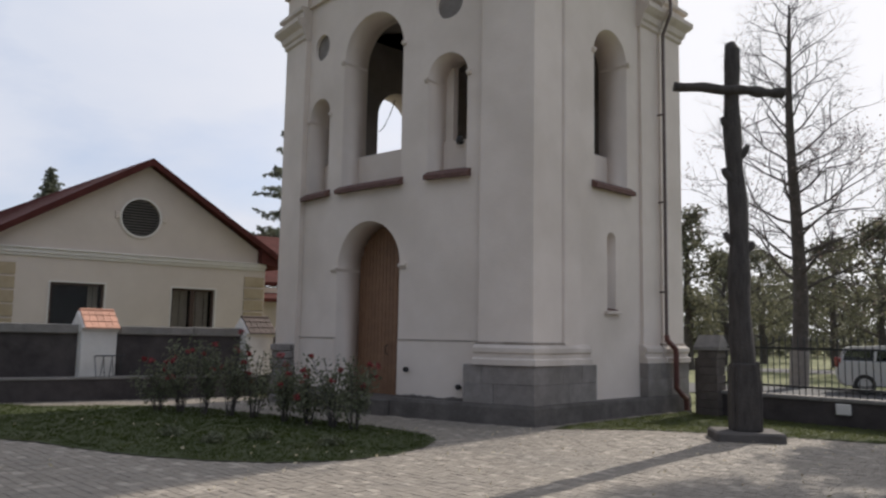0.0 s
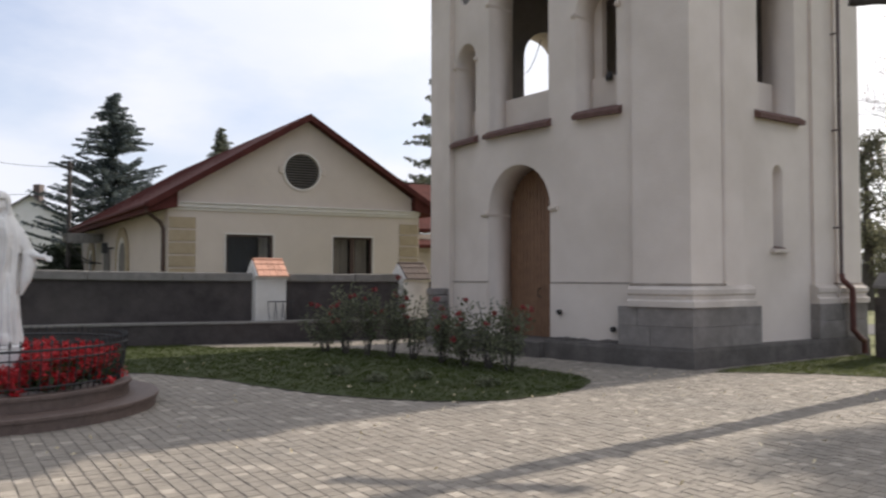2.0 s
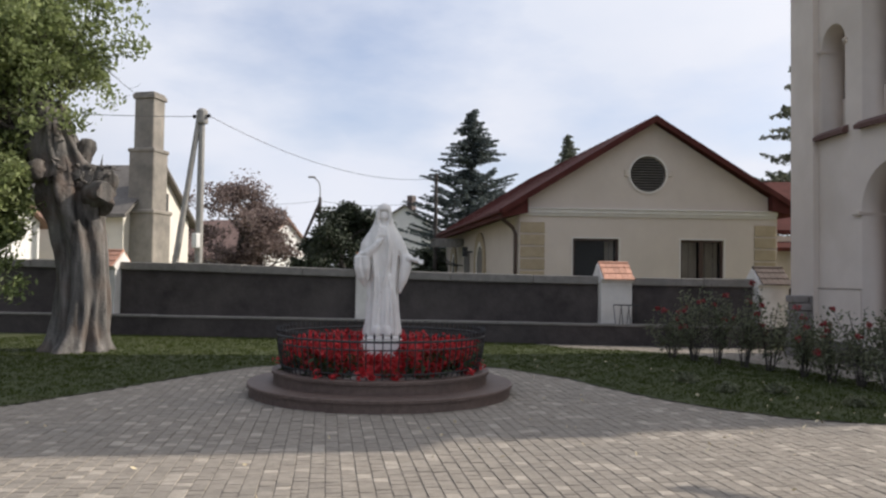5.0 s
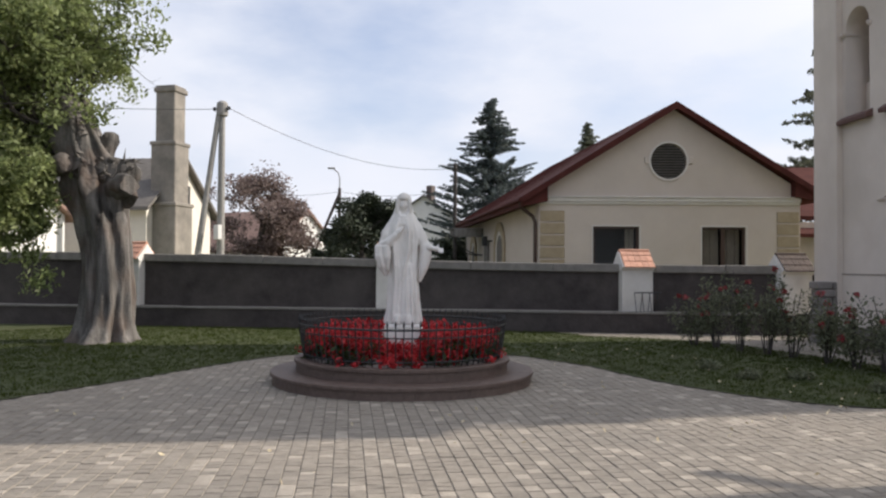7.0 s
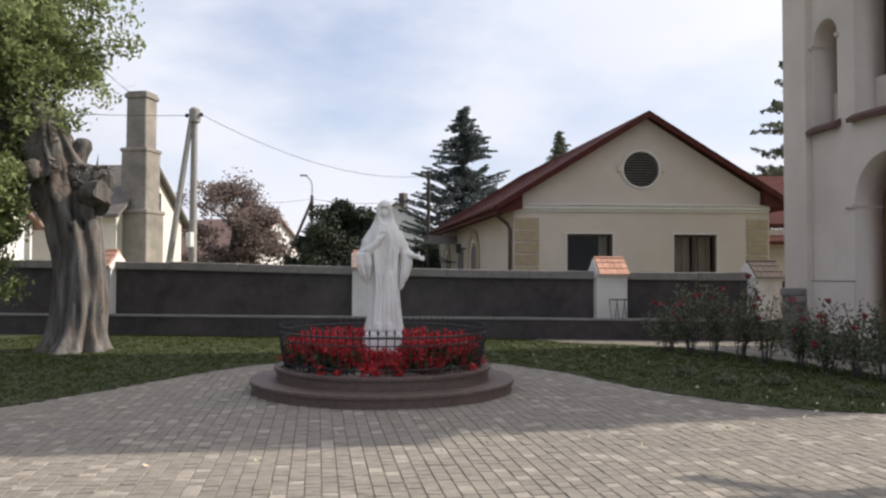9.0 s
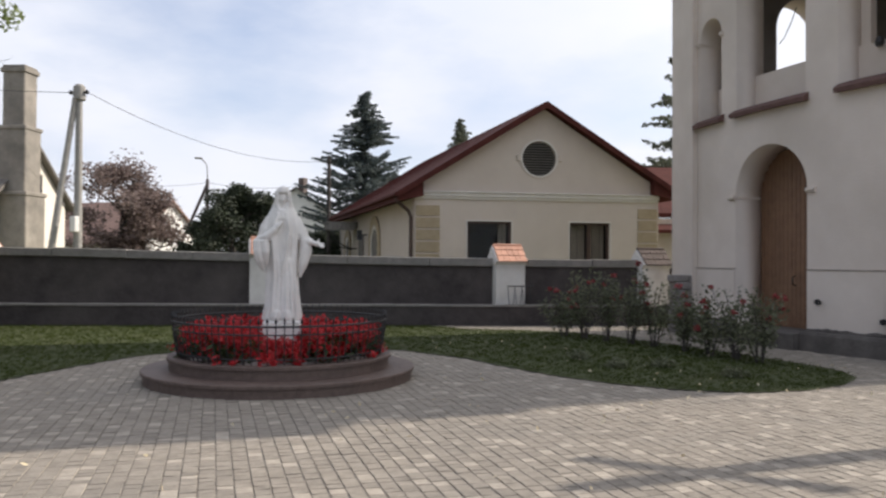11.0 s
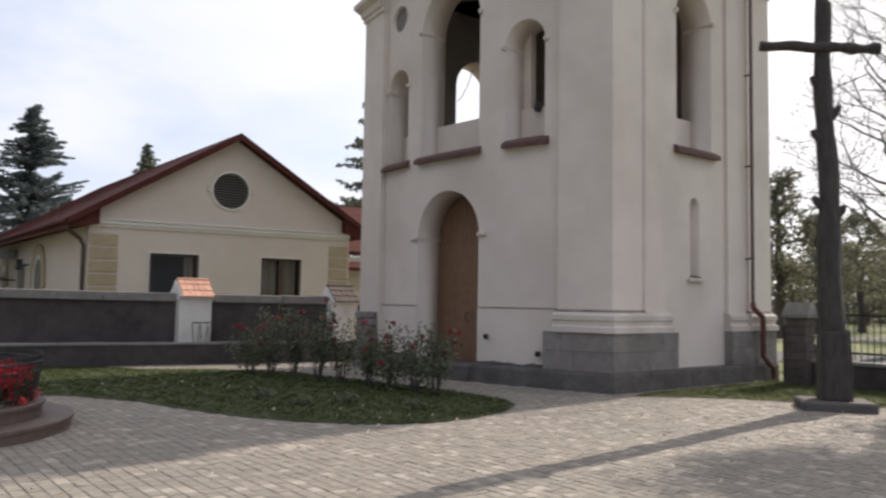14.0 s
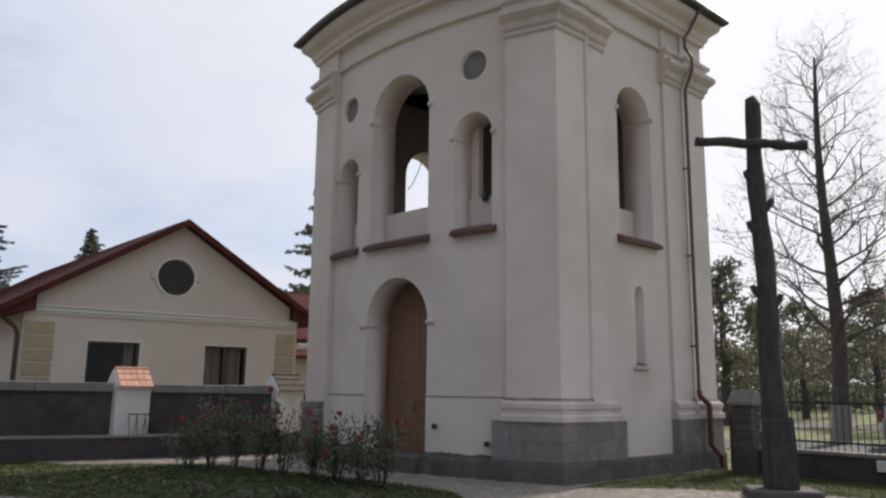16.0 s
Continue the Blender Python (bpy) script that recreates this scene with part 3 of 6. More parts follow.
# dark base course round the foot
FOOT = [(-0.05, -0.1), (0.235, -0.1), (0.225, 0.30), (0.205, 0.358), (-0.05, 0.358)]
bar("base_course", run(front, S2 - 0.95, 0.0, 6)[:-1] + run(side, 0, SIDE_N, 2)[:-1] + run(back, 0, FRONT_N, 8)[:-1] + run(far_side, 0, SIDE_N, 2)[:-1] + run(front, FRONT_N, S2 + 0.95, 6), FOOT, BASE_STONE)
bar("doorstep", run(front, S2 + 0.95, S2 - 0.95, 2), [(-0.7, -0.05), (0.36, -0.05), (0.35, 0.29), (0.33, 0.31), (-0.7, 0.315)], BASE_STONE)

# dirt and crumbling render along the top of the base course
for s0, s1 in ((1.2, S2 - 0.95), (S2 + 0.95, FRONT_N - 1.1)):
    k = int((s1 - s0) / 0.06)
    bm = bmesh.new()
    rows = []
    for i in range(k + 1):
        s = s0 + (s1 - s0) * i / k
        h = 0.41 + 0.05 * max(-0.3, noise.noise(Vector((s * 3.1, 2.0, 0)))) + 0.025 * noise.noise(Vector((s * 11, 7.0, 0)))
        rows.append([bm.verts.new(front(s, z, -o)) for z, o in ((0.36, -0.02), (0.36, 0.055), (h - 0.02, 0.05), (h, 0.03), (h, -0.02))])
    for r0, r1 in zip(rows, rows[1:]):
        for j in range(5):
            bm.faces.new((r0[j], r1[j], r1[(j + 1) % 5], r0[(j + 1) % 5]))
    bm.faces.new(rows[0]), bm.faces.new(rows[-1][::-1])
    bmesh.ops.recalc_face_normals(bm, faces=bm.faces[:])
    part("crumbled_edge", bm, BASE_STONE, tower, "dark crumbling dirt along the foot of the plaster")

# frieze and main cornice
loop = run(front, FRONT_N, 0, 14)[:-1] + run(side, 0, SIDE_N, 2)[:-1] + run(back, 0, FRONT_N, 14)[:-1] + run(far_side, 0, SIDE_N, 2)[:-1]
part("frieze", sweep(bmesh.new(), loop, [(-0.1, 9.3), (0.08, 9.3), (0.09, 9.36), (0.02, 9.4), (0.02, 9.9), (-0.1, 9.9)], True), PLASTER, tower)
part("cornice", sweep(bmesh.new(), loop, [(-0.2, 9.86), (0.2, 9.86), (0.22, 9.95), (0.26, 9.98), (0.3, 10.1), (0.38, 10.16), (0.44, 10.2), (0.5, 10.27), (0.52, 10.4), (-0.2, 10.42)], True), PLASTER, tower)
bm = sweep(bmesh.new(), loop, [(-0.3, 10.43), (0.66, 10.43), (0.69, 10.5), (0.67, 10.54), (-0.3, 11.3)], True)
part("roof_edge", bm, ROOF_DARK, tower)
bm = bmesh.new()
mid = (TC + TB) / 2
inner = [(p + (mid - p) * 0.04) for p in loop]
lo = [bm.verts.new((p.x, p.y, 10.9)) for p in inner]
hi = [bm.verts.new((mid.x + (p.x - mid.x) * 0.45, mid.y + (p.y - mid.y) * 0.45, 13.2)) for p in inner]
tp = bm.verts.new((mid.x, mid.y, 14.6))
for i in range(len(lo)):
    j = (i + 1) % len(lo)
    bm.faces.new((lo[i], lo[j], hi[j], hi[i]))
    bm.faces.new((hi[i], hi[j], tp))
bmesh.ops.recalc_face_normals(bm, faces=bm.faces[:])
part("roof", bm, ROOF_DARK, tower)


def sill(mapper, s0, s1, z):
    n = 4
    line = run(mapper, s1, s0, n) if mapper is front else run(mapper, s0, s1, n)
    bm = sweep(bmesh.new(), line, [(-0.5, z - 0.02), (0.14, z - 0.10), (0.15, z - 0.02), (0.02, z + 0.07), (-0.5, z + 0.22)])
    part("window_sill", bm, TILE_RED, tower, "red-brown tin sill")


sill(front, S1 - 0.55, S1 + 0.45, 4.72)
sill(front, S2 - 0.98, S2 + 0.98, 4.70)
sill(front, S3 - 0.52, S3 + 0.52, 4.70)
sill(side, 1.92, 3.36, 4.70)
bar("slit_tin", run(side, 2.45, 2.79, 1), [(-0.21, 2.168), (0.03, 2.14), (0.035, 2.16), (-0.21, 2.205)], TILE_RED)
bar("slit_sill", run(side, 2.36, 2.88, 1), [(-0.2, 2.08), (0.08, 2.06), (0.09, 2.11), (-0.2, 2.2)], MOULD)


def impost(mapper, s0, s1, z, w=0.15):
    for a, b in ((s0 - w, s0), (s1, s1 + w)):
        line = run(mapper, b, a, 2) if mapper is front else run(mapper, a, b, 2)
        part("impost", sweep(bmesh.new(), line, [(-0.02, z - 0.045), (0.035, z - 0.045), (0.065, z), (0.065, z + 0.045), (-0.02, z + 0.055)]), PLASTER, tower)
    for s, t in ((s0, 1), (s1, -1)):
        bm = bmesh.new()
        a, b = mapper(s - 0.01 * t, z - 0.02, -0.05), mapper(s + 0.012 * t, z - 0.02, -0.05)
        c, d = mapper(s + 0.012 * t, z - 0.02, THICK - 0.05), mapper(s - 0.01 * t, z - 0.02, THICK - 0.05)
        lo, hi = [bm.verts.new(p) for p in (a, b, c, d)], [bm.verts.new((p[0], p[1], z + 0.025)) for p in (a, b, c, d)]
        bm.faces.new(lo), bm.faces.new(hi)
        for i in range(4):
            bm.faces.new((lo[i], lo[(i + 1) % 4], hi[(i + 1) % 4], hi[i]))
        bmesh.ops.recalc_face_normals(bm, faces=bm.faces[:])
        part("impost_return", bm, PLASTER, tower)


impost(front, S2 - 0.94, S2 + 0.94, 2.95, 0.2)
impost(front, S1 - 0.45, S1 + 0.45, 6.7, 0.08)
impost(front, S2 - 0.91, S2 + 0.91, 7.6, 0.08)
impost(front, S3 - 0.42, S3 + 0.42, 6.5, 0.08)
impost(side, 2.02, 3.24, 7.5, 0.08)

# arched double door, board by board
door = part("door", slab(arch(S2 - 0.98, S2 + 0.98, 0.16, 3.0), [], 0.05, lambda s, z, d: front(s, z, d + 0.7)), DOOR_WOOD, tower, "brown boarded arched double door")
for i in range(17):
    s0 = S2 - 0.935 + i * 0.11
    c = s0 + 0.055 - S2
    top = 3.0 + math.sqrt(max(0.0, 0.94 ** 2 - c * c)) - 0.02
    line = [Vector(front(s0 + 0.105, 0, 0.69)[:2]), Vector(front(s0 + 0.005, 0, 0.69)[:2])]
    part("board", sweep(bmesh.new(), line, [(-0.02, 0.2), (0.012, 0.2), (0.016, 0.22), (0.016, top), (-0.02, top)]), DOOR_WOOD, door)
p = front(S2 - 0.07, 1.25, 0.64)
bm = bmesh.new()
tube(bm, [(p[0], p[1], 1.15), (p[0] - 0.05, p[1] - 0.06, 1.18), (p[0] - 0.05, p[1] - 0.06, 1.32), (p[0], p[1], 1.35)], 0.012, 6)
part("handle", bm, DARK_METAL, door, "black iron handle")

# rainwater pipes
def pipe_at(s, off, z):
    q = side(s, z, -off)
    return Vector(q)


bm = bmesh.new()
tube(bm, [pipe_at(4.6, 0.6, 10.45), pipe_at(4.5, 0.36, 9.95), pipe_at(4.4, 0.28, 9.75), pipe_at(4.36, 0.30, 9.5), pipe_at(4.36, 0.46, 9.2), pipe_at(4.36, 0.46, 8.9), pipe_at(4.36, 0.26, 8.45), pipe_at(4.36, 0.25, 1.62)], 0.037, 10)
part("downpipe", bm, PIPE_DARK, tower, "dark weathered downpipe")
bm = bmesh.new()
tube(bm, [pipe_at(4.36, 0.25, 1.66), pipe_at(4.37, 0.26, 1.55), pipe_at(4.58, 0.34, 1.36), pipe_at(4.6, 0.34, 1.25), pipe_at(4.6, 0.34, 0.52), pipe_at(4.75, 0.40, 0.36), pipe_at(4.9, 0.40, 0.28), pipe_at(4.92, 0.40, 0.04)], 0.06, 10)
part("downpipe", bm, PIPE_RED, tower, "red-brown painted pipe foot")
for z in (2.6, 4.6, 6.6):
    bm = bmesh.new()
    tube(bm, [pipe_at(4.36, 0.1, z), pipe_at(4.36, 0.295, z)], 0.022, 8)
    part("pipe_clip", bm, PIPE_DARK, tower)
bm = bmesh.new()
tube(bm, [pipe_at(0.845, 0.115, 9.5), pipe_at(0.845, 0.115, 1.5)], 0.055, 12)
part("conduit", bm, PLASTER, tower)
# bell rope hanging across the belfry arch
a, b = Vector(far_side(2.55, 7.75, 0.8)), Vector(far_side(3.05, 6.8, 0.8))
bm = bmesh.new()
tube(bm, [a, a + (b - a) * 0.35 + Vector((0, 0, -0.12)), a + (b - a) * 0.7 + Vector((0, 0, -0.12)), b], 0.011, 5)
part("rope", bm, DARK_METAL, tower, "thin dark bell rope")
bm = bmesh.new()
q = front(S1 + 0.02, 5.75, 0.44)
lathe(bm, [(0.0, 0.0), (0.06, 0.0), (0.08, 0.06), (0.05, 0.16), (0.0, 0.18)], 10, (q[0], q[1], 5.42))
part("lamp_fitting", bm, DARK_METAL, tower, "small dark floodlight")
for s, z in ((2.55, 0.9), (1.35, 0.62)):
    bm = bmesh.new()
    q = Vector(front(s, z, -0.05))
    tube(bm, [q, q + Vector((-0.04, -0.045, 0))], 0.05, 10)
    part("vent_hole", bm, DARK_METAL, tower, "small dark vent")


# ---------- house behind the wall ----------
HO, HU, HW = Vector((-12.1, 20.62)), Vector((0.799, 0.602)), Vector((-0.692, 0.722))
HLEN, HDEP = 8.08, 16.0
HAPEX, HEAVE = 6.62, 4.03


def hp(s, d, z, out=0.0):
    """A point of the house: s along the gable, d back along the side, out of the gable face."""
    p = HO + HU * s + HW * d + Vector((HU.y, -HU.x)) * out
    return Vector((p.x, p.y, z))


house = thing("house", "cream plastered house with red-brown roof behind the churchyard wall", "house", (HO.x, HO.y, 0))


def hmap(s, z, d):
    p = hp(s, 0, z, -d)
    return (p.x, p.y, p.z)


def hbox(name, s0, s1, z0, z1, o0, o1, mat, parent, label="", bev=0.0):
    bm = bmesh.new()
    q = [hp(s, 0, z, o) for o in (o0, o1) for z in (z0, z1) for s in (s0, s1)]
    v = [bm.verts.new(p) for p in q]
    for f in ((0, 1, 3, 2), (4, 6, 7, 5), (0, 4, 5, 1), (2, 3, 7, 6), (0, 2, 6, 4), (1, 5, 7, 3)):
        bm.faces.new([v[i] for i in f])
    bmesh.ops.recalc_face_normals(bm, faces=bm.faces[:])
    if bev:
        bmesh.ops.bevel(bm, geom=bm.edges[:], offset=bev, segments=1, affect="EDGES")
    return part(name, bm, mat, parent, label)


def sheet(name, pts, thick, mat, parent, label=""):
    """A flat slab of four or more corners, thickened downwards."""
    bm = bmesh.new()
    up = [bm.verts.new(p) for p in pts]
    dn = [bm.verts.new(Vector(p) - Vector((0, 0, thick))) for p in pts]
    bm.faces.new(up)
    bm.faces.new(dn[::-1])
    for i in range(len(pts)):
        j = (i + 1) % len(pts)
        bm.faces.new((up[i], dn[i], dn[j], up[j]))
    bmesh.ops.recalc_face_normals(bm, faces=bm.faces[:])
    return part(name, bm, mat, parent, label)


WIN = ((1.68, 3.12), (5.05, 6.41))
MIDH = HLEN / 2 + 0.145
part("wall", slab([(0, 0), (HLEN, 0), (HLEN, HEAVE), (MIDH, HAPEX - 0.12), (0, HEAVE)], [[(a, 1.45), (b, 1.45), (b, 2.86), (a, 2.86)] for a, b in WIN] + [ring2d(MIDH - 0.165, 4.90, 0.56)], 0.35, hmap), HOUSE_PLASTER, house)
for s, nm in ((0.0, 0), (HLEN, 1)):
    bm = bmesh.new()
    a, b = hp(s, 0.3, 0), hp(s, HDEP, 0)
    off = HU * (0.35 if nm == 0 else -0.35)
    q = [a, b, b + off.to_3d(), a + off.to_3d()]
    lo, hi = [bm.verts.new(p) for p in q], [bm.verts.new(p + Vector((0, 0, HEAVE - 0.05))) for p in q]
    bm.faces.new(lo), bm.faces.new(hi)
    for i in range(4):
        bm.faces.new((lo[i], lo[(i + 1) % 4], hi[(i + 1) % 4], hi[i]))
    bmesh.ops.recalc_face_normals(bm, faces=bm.faces[:])
    part("wall", bm, HOUSE_PLASTER, house)
sheet("wall", [hp(0, HDEP, HEAVE), hp(MIDH, HDEP, HAPEX - 0.15), hp(HLEN, HDEP, HEAVE), hp(HLEN, HDEP, 0), hp(0, HDEP, 0)], 0.05, HOUSE_PLASTER, house)
sl = (HAPEX - HEAVE) / MIDH
ov = 0.55
for s_e, sg in ((-ov, -1), (HLEN + ov, 1)):
    z_e = HAPEX - (abs(s_e - MIDH)) * sl + 0.06
    sheet("roof_slope", [hp(MIDH, -0.0, HAPEX + 0.08, 0.35), hp(s_e, 0, z_e, 0.35), hp(s_e, HDEP + 0.3, z_e), hp(MIDH, HDEP + 0.3, HAPEX + 0.08)], 0.12, ROOF_RED, house)
    # seams of the sheet roof
    for k in range(1, 24):
        d = k * HDEP / 24
        bm = bmesh.new()
        tube(bm, [hp(MIDH, d, HAPEX + 0.09), hp(s_e, d, z_e + 0.01)], 0.02, 5)
        part("roof_seam", bm, ROOF_RED, house)
    bm = bmesh.new()
    tube(bm, [hp(s_e + 0.04 * sg, 0, z_e - 0.1, 0.3), hp(s_e + 0.04 * sg, HDEP, z_e - 0.1)], 0.07, 8)
    part("gutter", bm, ROOF_RED, house)
    # boxed eaves end
    s_w = 0.0 if sg < 0 else HLEN
    z_w = HAPEX - abs(s_w - MIDH) * sl
    bm = bmesh.new()
    a = [hp(s_w - sg * 0.25, 0, z_w + 0.05, 0.28), hp(s_e, 0, z_e - 0.1, 0.28), hp(s_e, 0, z_e - 0.3, 0.28), hp(s_w - sg * 0.25, 0, z_w - 0.42, 0.28)]
    b = [p + HW.to_3d() * HDEP for p in a]
    lo, hi = [bm.verts.new(p) for p in a], [bm.verts.new(p) for p in b]
    bm.faces.new(lo), bm.faces.new(hi)
    for i in range(4):
        bm.faces.new((lo[i], lo[(i + 1) % 4], hi[(i + 1) % 4], hi[i]))
    bmesh.ops.recalc_face_normals(bm, faces=bm.faces[:])
    part("eaves_box", bm, ROOF_RED, house)
    # verge board along the gable
    bm = bmesh.new()
    a = [hp(MIDH, 0, HAPEX + 0.03, 0.37), hp(s_e, 0, z_e - 0.05, 0.37), hp(s_e, 0, z_e - 0.2, 0.37), hp(MIDH, 0, HAPEX - 0.14, 0.37)]
    b = [p - Vector((HU.y, -HU.x, 0)) * 0.05 for p in a]
    lo, hi = [bm.verts.new(p) for p in a], [bm.verts.new(p) for p in b]
    bm.faces.new(lo), bm.faces.new(hi)
    for i in range(4):
        bm.faces.new((lo[i], lo[(i + 1) % 4], hi[(i + 1) % 4], hi[i]))
    bmesh.ops.recalc_face_normals(bm, faces=bm.faces[:])
    part("verge_board", bm, ROOF_RED, house)
# cornice bands
hbox("cornice_band", 0.0, HLEN, 3.62, 3.74, 0.0, 0.09, HOUSE_TRIM, house, bev=0.015)
hbox("cornice_band", 0.02, HLEN - 0.02, 3.54, 3.62, 0.0, 0.05, HOUSE_TRIM, house, bev=0.015)
hbox("cornice_band", 0.0, HLEN, 3.74, 3.79, 0.0, 0.13, HOUSE_TRIM, house, bev=0.015)
# quoins
for i in range(8):
    z = 0.35 + i * 0.38
    hbox("quoin", 0.04, 0.80, z, z + 0.33, 0.0, 0.03, QUOIN, house, bev=0.01)
    hbox("quoin", HLEN - 0.72, HLEN - 0.04, z, z + 0.33, 0.0, 0.03, QUOIN, house, bev=0.01)
# windows
for k, (a, b) in enumerate(WIN):
    for s0, s1, z0, z1 in ((a - 0.04, a, 1.45, 2.90), (b, b + 0.04, 1.45, 2.90), (a, b, 2.86, 2.90), (a - 0.1, b + 0.1, 1.36, 1.45)):
        hbox("window_surround", s0, s1, z0, z1, 0.0, 0.02, HOUSE_TRIM, house)
    win = hbox("window", a, a + 0.07, 1.45, 2.86, -0.2, -0.1, FRAME_BROWN, house, "dark brown casement window")
    for s0, s1, z0, z1 in ((b - 0.07, b, 1.45, 2.86), (a + 0.07, b - 0.07, 2.79, 2.86), (a + 0.07, b - 0.07, 1.45, 1.52), *((((a + b) / 2 - 0.06, (a + b) / 2 + 0.06, 1.52, 2.79),) if k else ())):
        hbox("frame_bar", s0, s1, z0, z1, -0.2, -0.1, FRAME_BROWN, win)
    pane = hbox("pane", a + 0.07, b - 0.07, 1.52, 2.79, -0.16, -0.15, GLASS, win)
    pane.visible_shadow = False
    for c in range(9):
        if k == 0 and c < 7:
            continue
        w = (b - a - 0.2) / 9
        if k == 1 and 3.5 < c < 4.5:
            continue
        hbox("curtain_fold", a + 0.1 + c * w, a + 0.1 + (c + 0.92) * w, 1.4, 2.82, -0.33 - 0.03 * (c % 2), -0.3 - 0.03 * (c % 2), CURTAIN, win)
    # black sheet added in place of the unlit room behind the pane
    hbox("dark_room_sheet", a - 0.1, b + 0.1, 1.3, 3.0, -0.65, -0.6, DARK_METAL, win)
# round louvred vent
vent = part("vent", slab(ring2d(MIDH - 0.165, 4.90, 0.615, 40), [ring2d(MIDH - 0.165, 4.90, 0.56, 40)], 0.07, lambda s, z, d: hmap(s, z, d - 0.04)), HOUSE_TRIM, house, "round louvred gable vent with a thin cream ring")
for s in (-0.68, 0.68):
    hbox("ring_key", MIDH - 0.165 + s - 0.07, MIDH - 0.165 + s + 0.07, 4.81, 5.03, 0.0, 0.05, HOUSE_PLASTER, house, bev=0.015)
part("vent_back", slab(ring2d(MIDH - 0.165, 4.90, 0.55, 40), [], 0.02, lambda s, z, d: hmap(s, z, d + 0.14)), DARK_METAL, vent)
for i in range(13):
    z = 4.90 - 0.5 + i * 0.083
    w = math.sqrt(max(0.01, 0.55 ** 2 - (z - 4.90) ** 2))
    bm = bmesh.new()
    q = [hp(MIDH - 0.165 + s * w, 0, zz, o) for s in (-1, 1) for zz, o in ((z - 0.03, -0.01), (z + 0.02, -0.1), (z + 0.03, -0.1), (z - 0.015, -0.005))]
    v = [bm.verts.new(p) for p in q]
    for f in ((0, 1, 2, 3), (4, 7, 6, 5), (0, 4, 5, 1), (1, 5, 6, 2), (2, 6, 7, 3), (3, 7, 4, 0)):
        bm.faces.new([v[i2] for i2 in f])
    bmesh.ops.recalc_face_normals(bm, faces=bm.faces[:])
    part("slat", bm, ROOF_GREY, vent)
# rainwater pipe at the corner
bm = bmesh.new()
tube(bm, [hp(-0.56, 0.1, 3.60, 0.1), hp(-0.53, 0.1, 3.44, 0.1), hp(-0.17, 0.12, 3.16, 0.06), hp(-0.09, 0.12, 2.98, 0.06), hp(-0.09, 0.12, 0.1, 0.06)], 0.06, 10)
part("downpipe", bm, FRAME_BROWN, house, "brown downpipe with swan neck")
# arched windows, a door and its canopy on the side


def sidebox(name, d0, d1, z0, z1, o0, o1, mat, label=""):
    bm = bmesh.new()
    q = [hp(-o, d, z) for o in (o0, o1) for z in (z0, z1) for d in (d0, d1)]
    v = [bm.verts.new(p) for p in q]
    for f in ((0, 1, 3, 2), (4, 6, 7, 5), (0, 4, 5, 1), (2, 3, 7, 6), (0, 2, 6, 4), (1, 5, 7, 3)):
        bm.faces.new([v[i] for i in f])
    bmesh.ops.recalc_face_normals(bm, faces=bm.faces[:])
    return part(name, bm, mat, house, label)


def side_arch(d, w, top, name="side_window"):
    """An arched window of the side wall: stained surround, frame, dark glass and a glazing bar."""
    r = w / 2
    win = part(name, slab(arch(d, d + w, 0.7, top - r), [arch(d + 0.3, d + w - 0.3, 0.7, top - r - 0.05)], 0.09, lambda s, z, dd: hp(-0.085 + dd, s, z)), QUOIN, house, "arched window with a stained grey surround")
    part("frame", slab(arch(d + 0.3, d + w - 0.3, 0.7, top - r - 0.05), [arch(d + 0.42, d + w - 0.42, 0.8, top - r - 0.1)], 0.05, lambda s, z, dd: hp(-0.05 + dd, s, z)), HOUSE_TRIM, win)
    part("pane", slab(arch(d + 0.4, d + w - 0.4, 0.75, top - r - 0.1), [], 0.02, lambda s, z, dd: hp(-0.022 + dd, s, z)), ROOF_GREY, win)


side_arch(5.3, 2.2, 3.35)
side_arch(12.3, 1.8, 3.1)
sidebox("side_door", 8.9, 10.0, 0.0, 2.65, 0.003, 0.06, ROOF_GREY, "grey side door")
sidebox("lamp_arm", 8.2, 8.28, 2.62, 2.68, 0.0, 0.3, DARK_METAL)
sidebox("wall_lamp", 8.14, 8.34, 2.45, 2.85, 0.22, 0.42, DARK_METAL, "small dark wall lantern")
# canopy over the side door: a boarded box with a scalloped end on two curved brackets
sidebox("canopy", 10.5, 12.1, 2.98, 3.25, 0.0, 1.3, ROOF_GREY, "grey boarded canopy over the side entrance")
sidebox("canopy_top", 10.45, 12.15, 3.253, 3.3, 0.0, 1.37, COPING)
for k in range(6):
    sidebox("canopy_board", 10.457, 10.49, 2.92, 3.24, 0.12 + k * 0.2, 0.29 + k * 0.2, COPING)
for d in (10.6, 12.0):
    bm = bmesh.new()
    tube(bm, [hp(-0.02 - 1.1 * math.sin(0.3 * i), d, 2.1 + 0.9 * (1 - math.cos(0.3 * i))) for i in range(6)], 0.03, 8)
    part("bracket", bm, DARK_METAL, house, "curved iron bracket")
# lower wing on the far corner
WIN_D = 1.2
sheet("roof_slope", [hp(7.9, WIN_D, 3.3), hp(13.0, WIN_D, 3.3), hp(13.0, WIN_D + 3.2, 5.3), hp(7.9, WIN_D + 3.2, 5.3)], 0.14, ROOF_RED, house)
sheet("roof_slope", [hp(7.7, WIN_D - 0.6, 2.7), hp(13.0, WIN_D - 0.6, 2.7), hp(13.0, WIN_D + 0.5, 3.1), hp(7.7, WIN_D + 0.5, 3.1)], 0.12, ROOF_RED, house)
bm = bmesh.new()
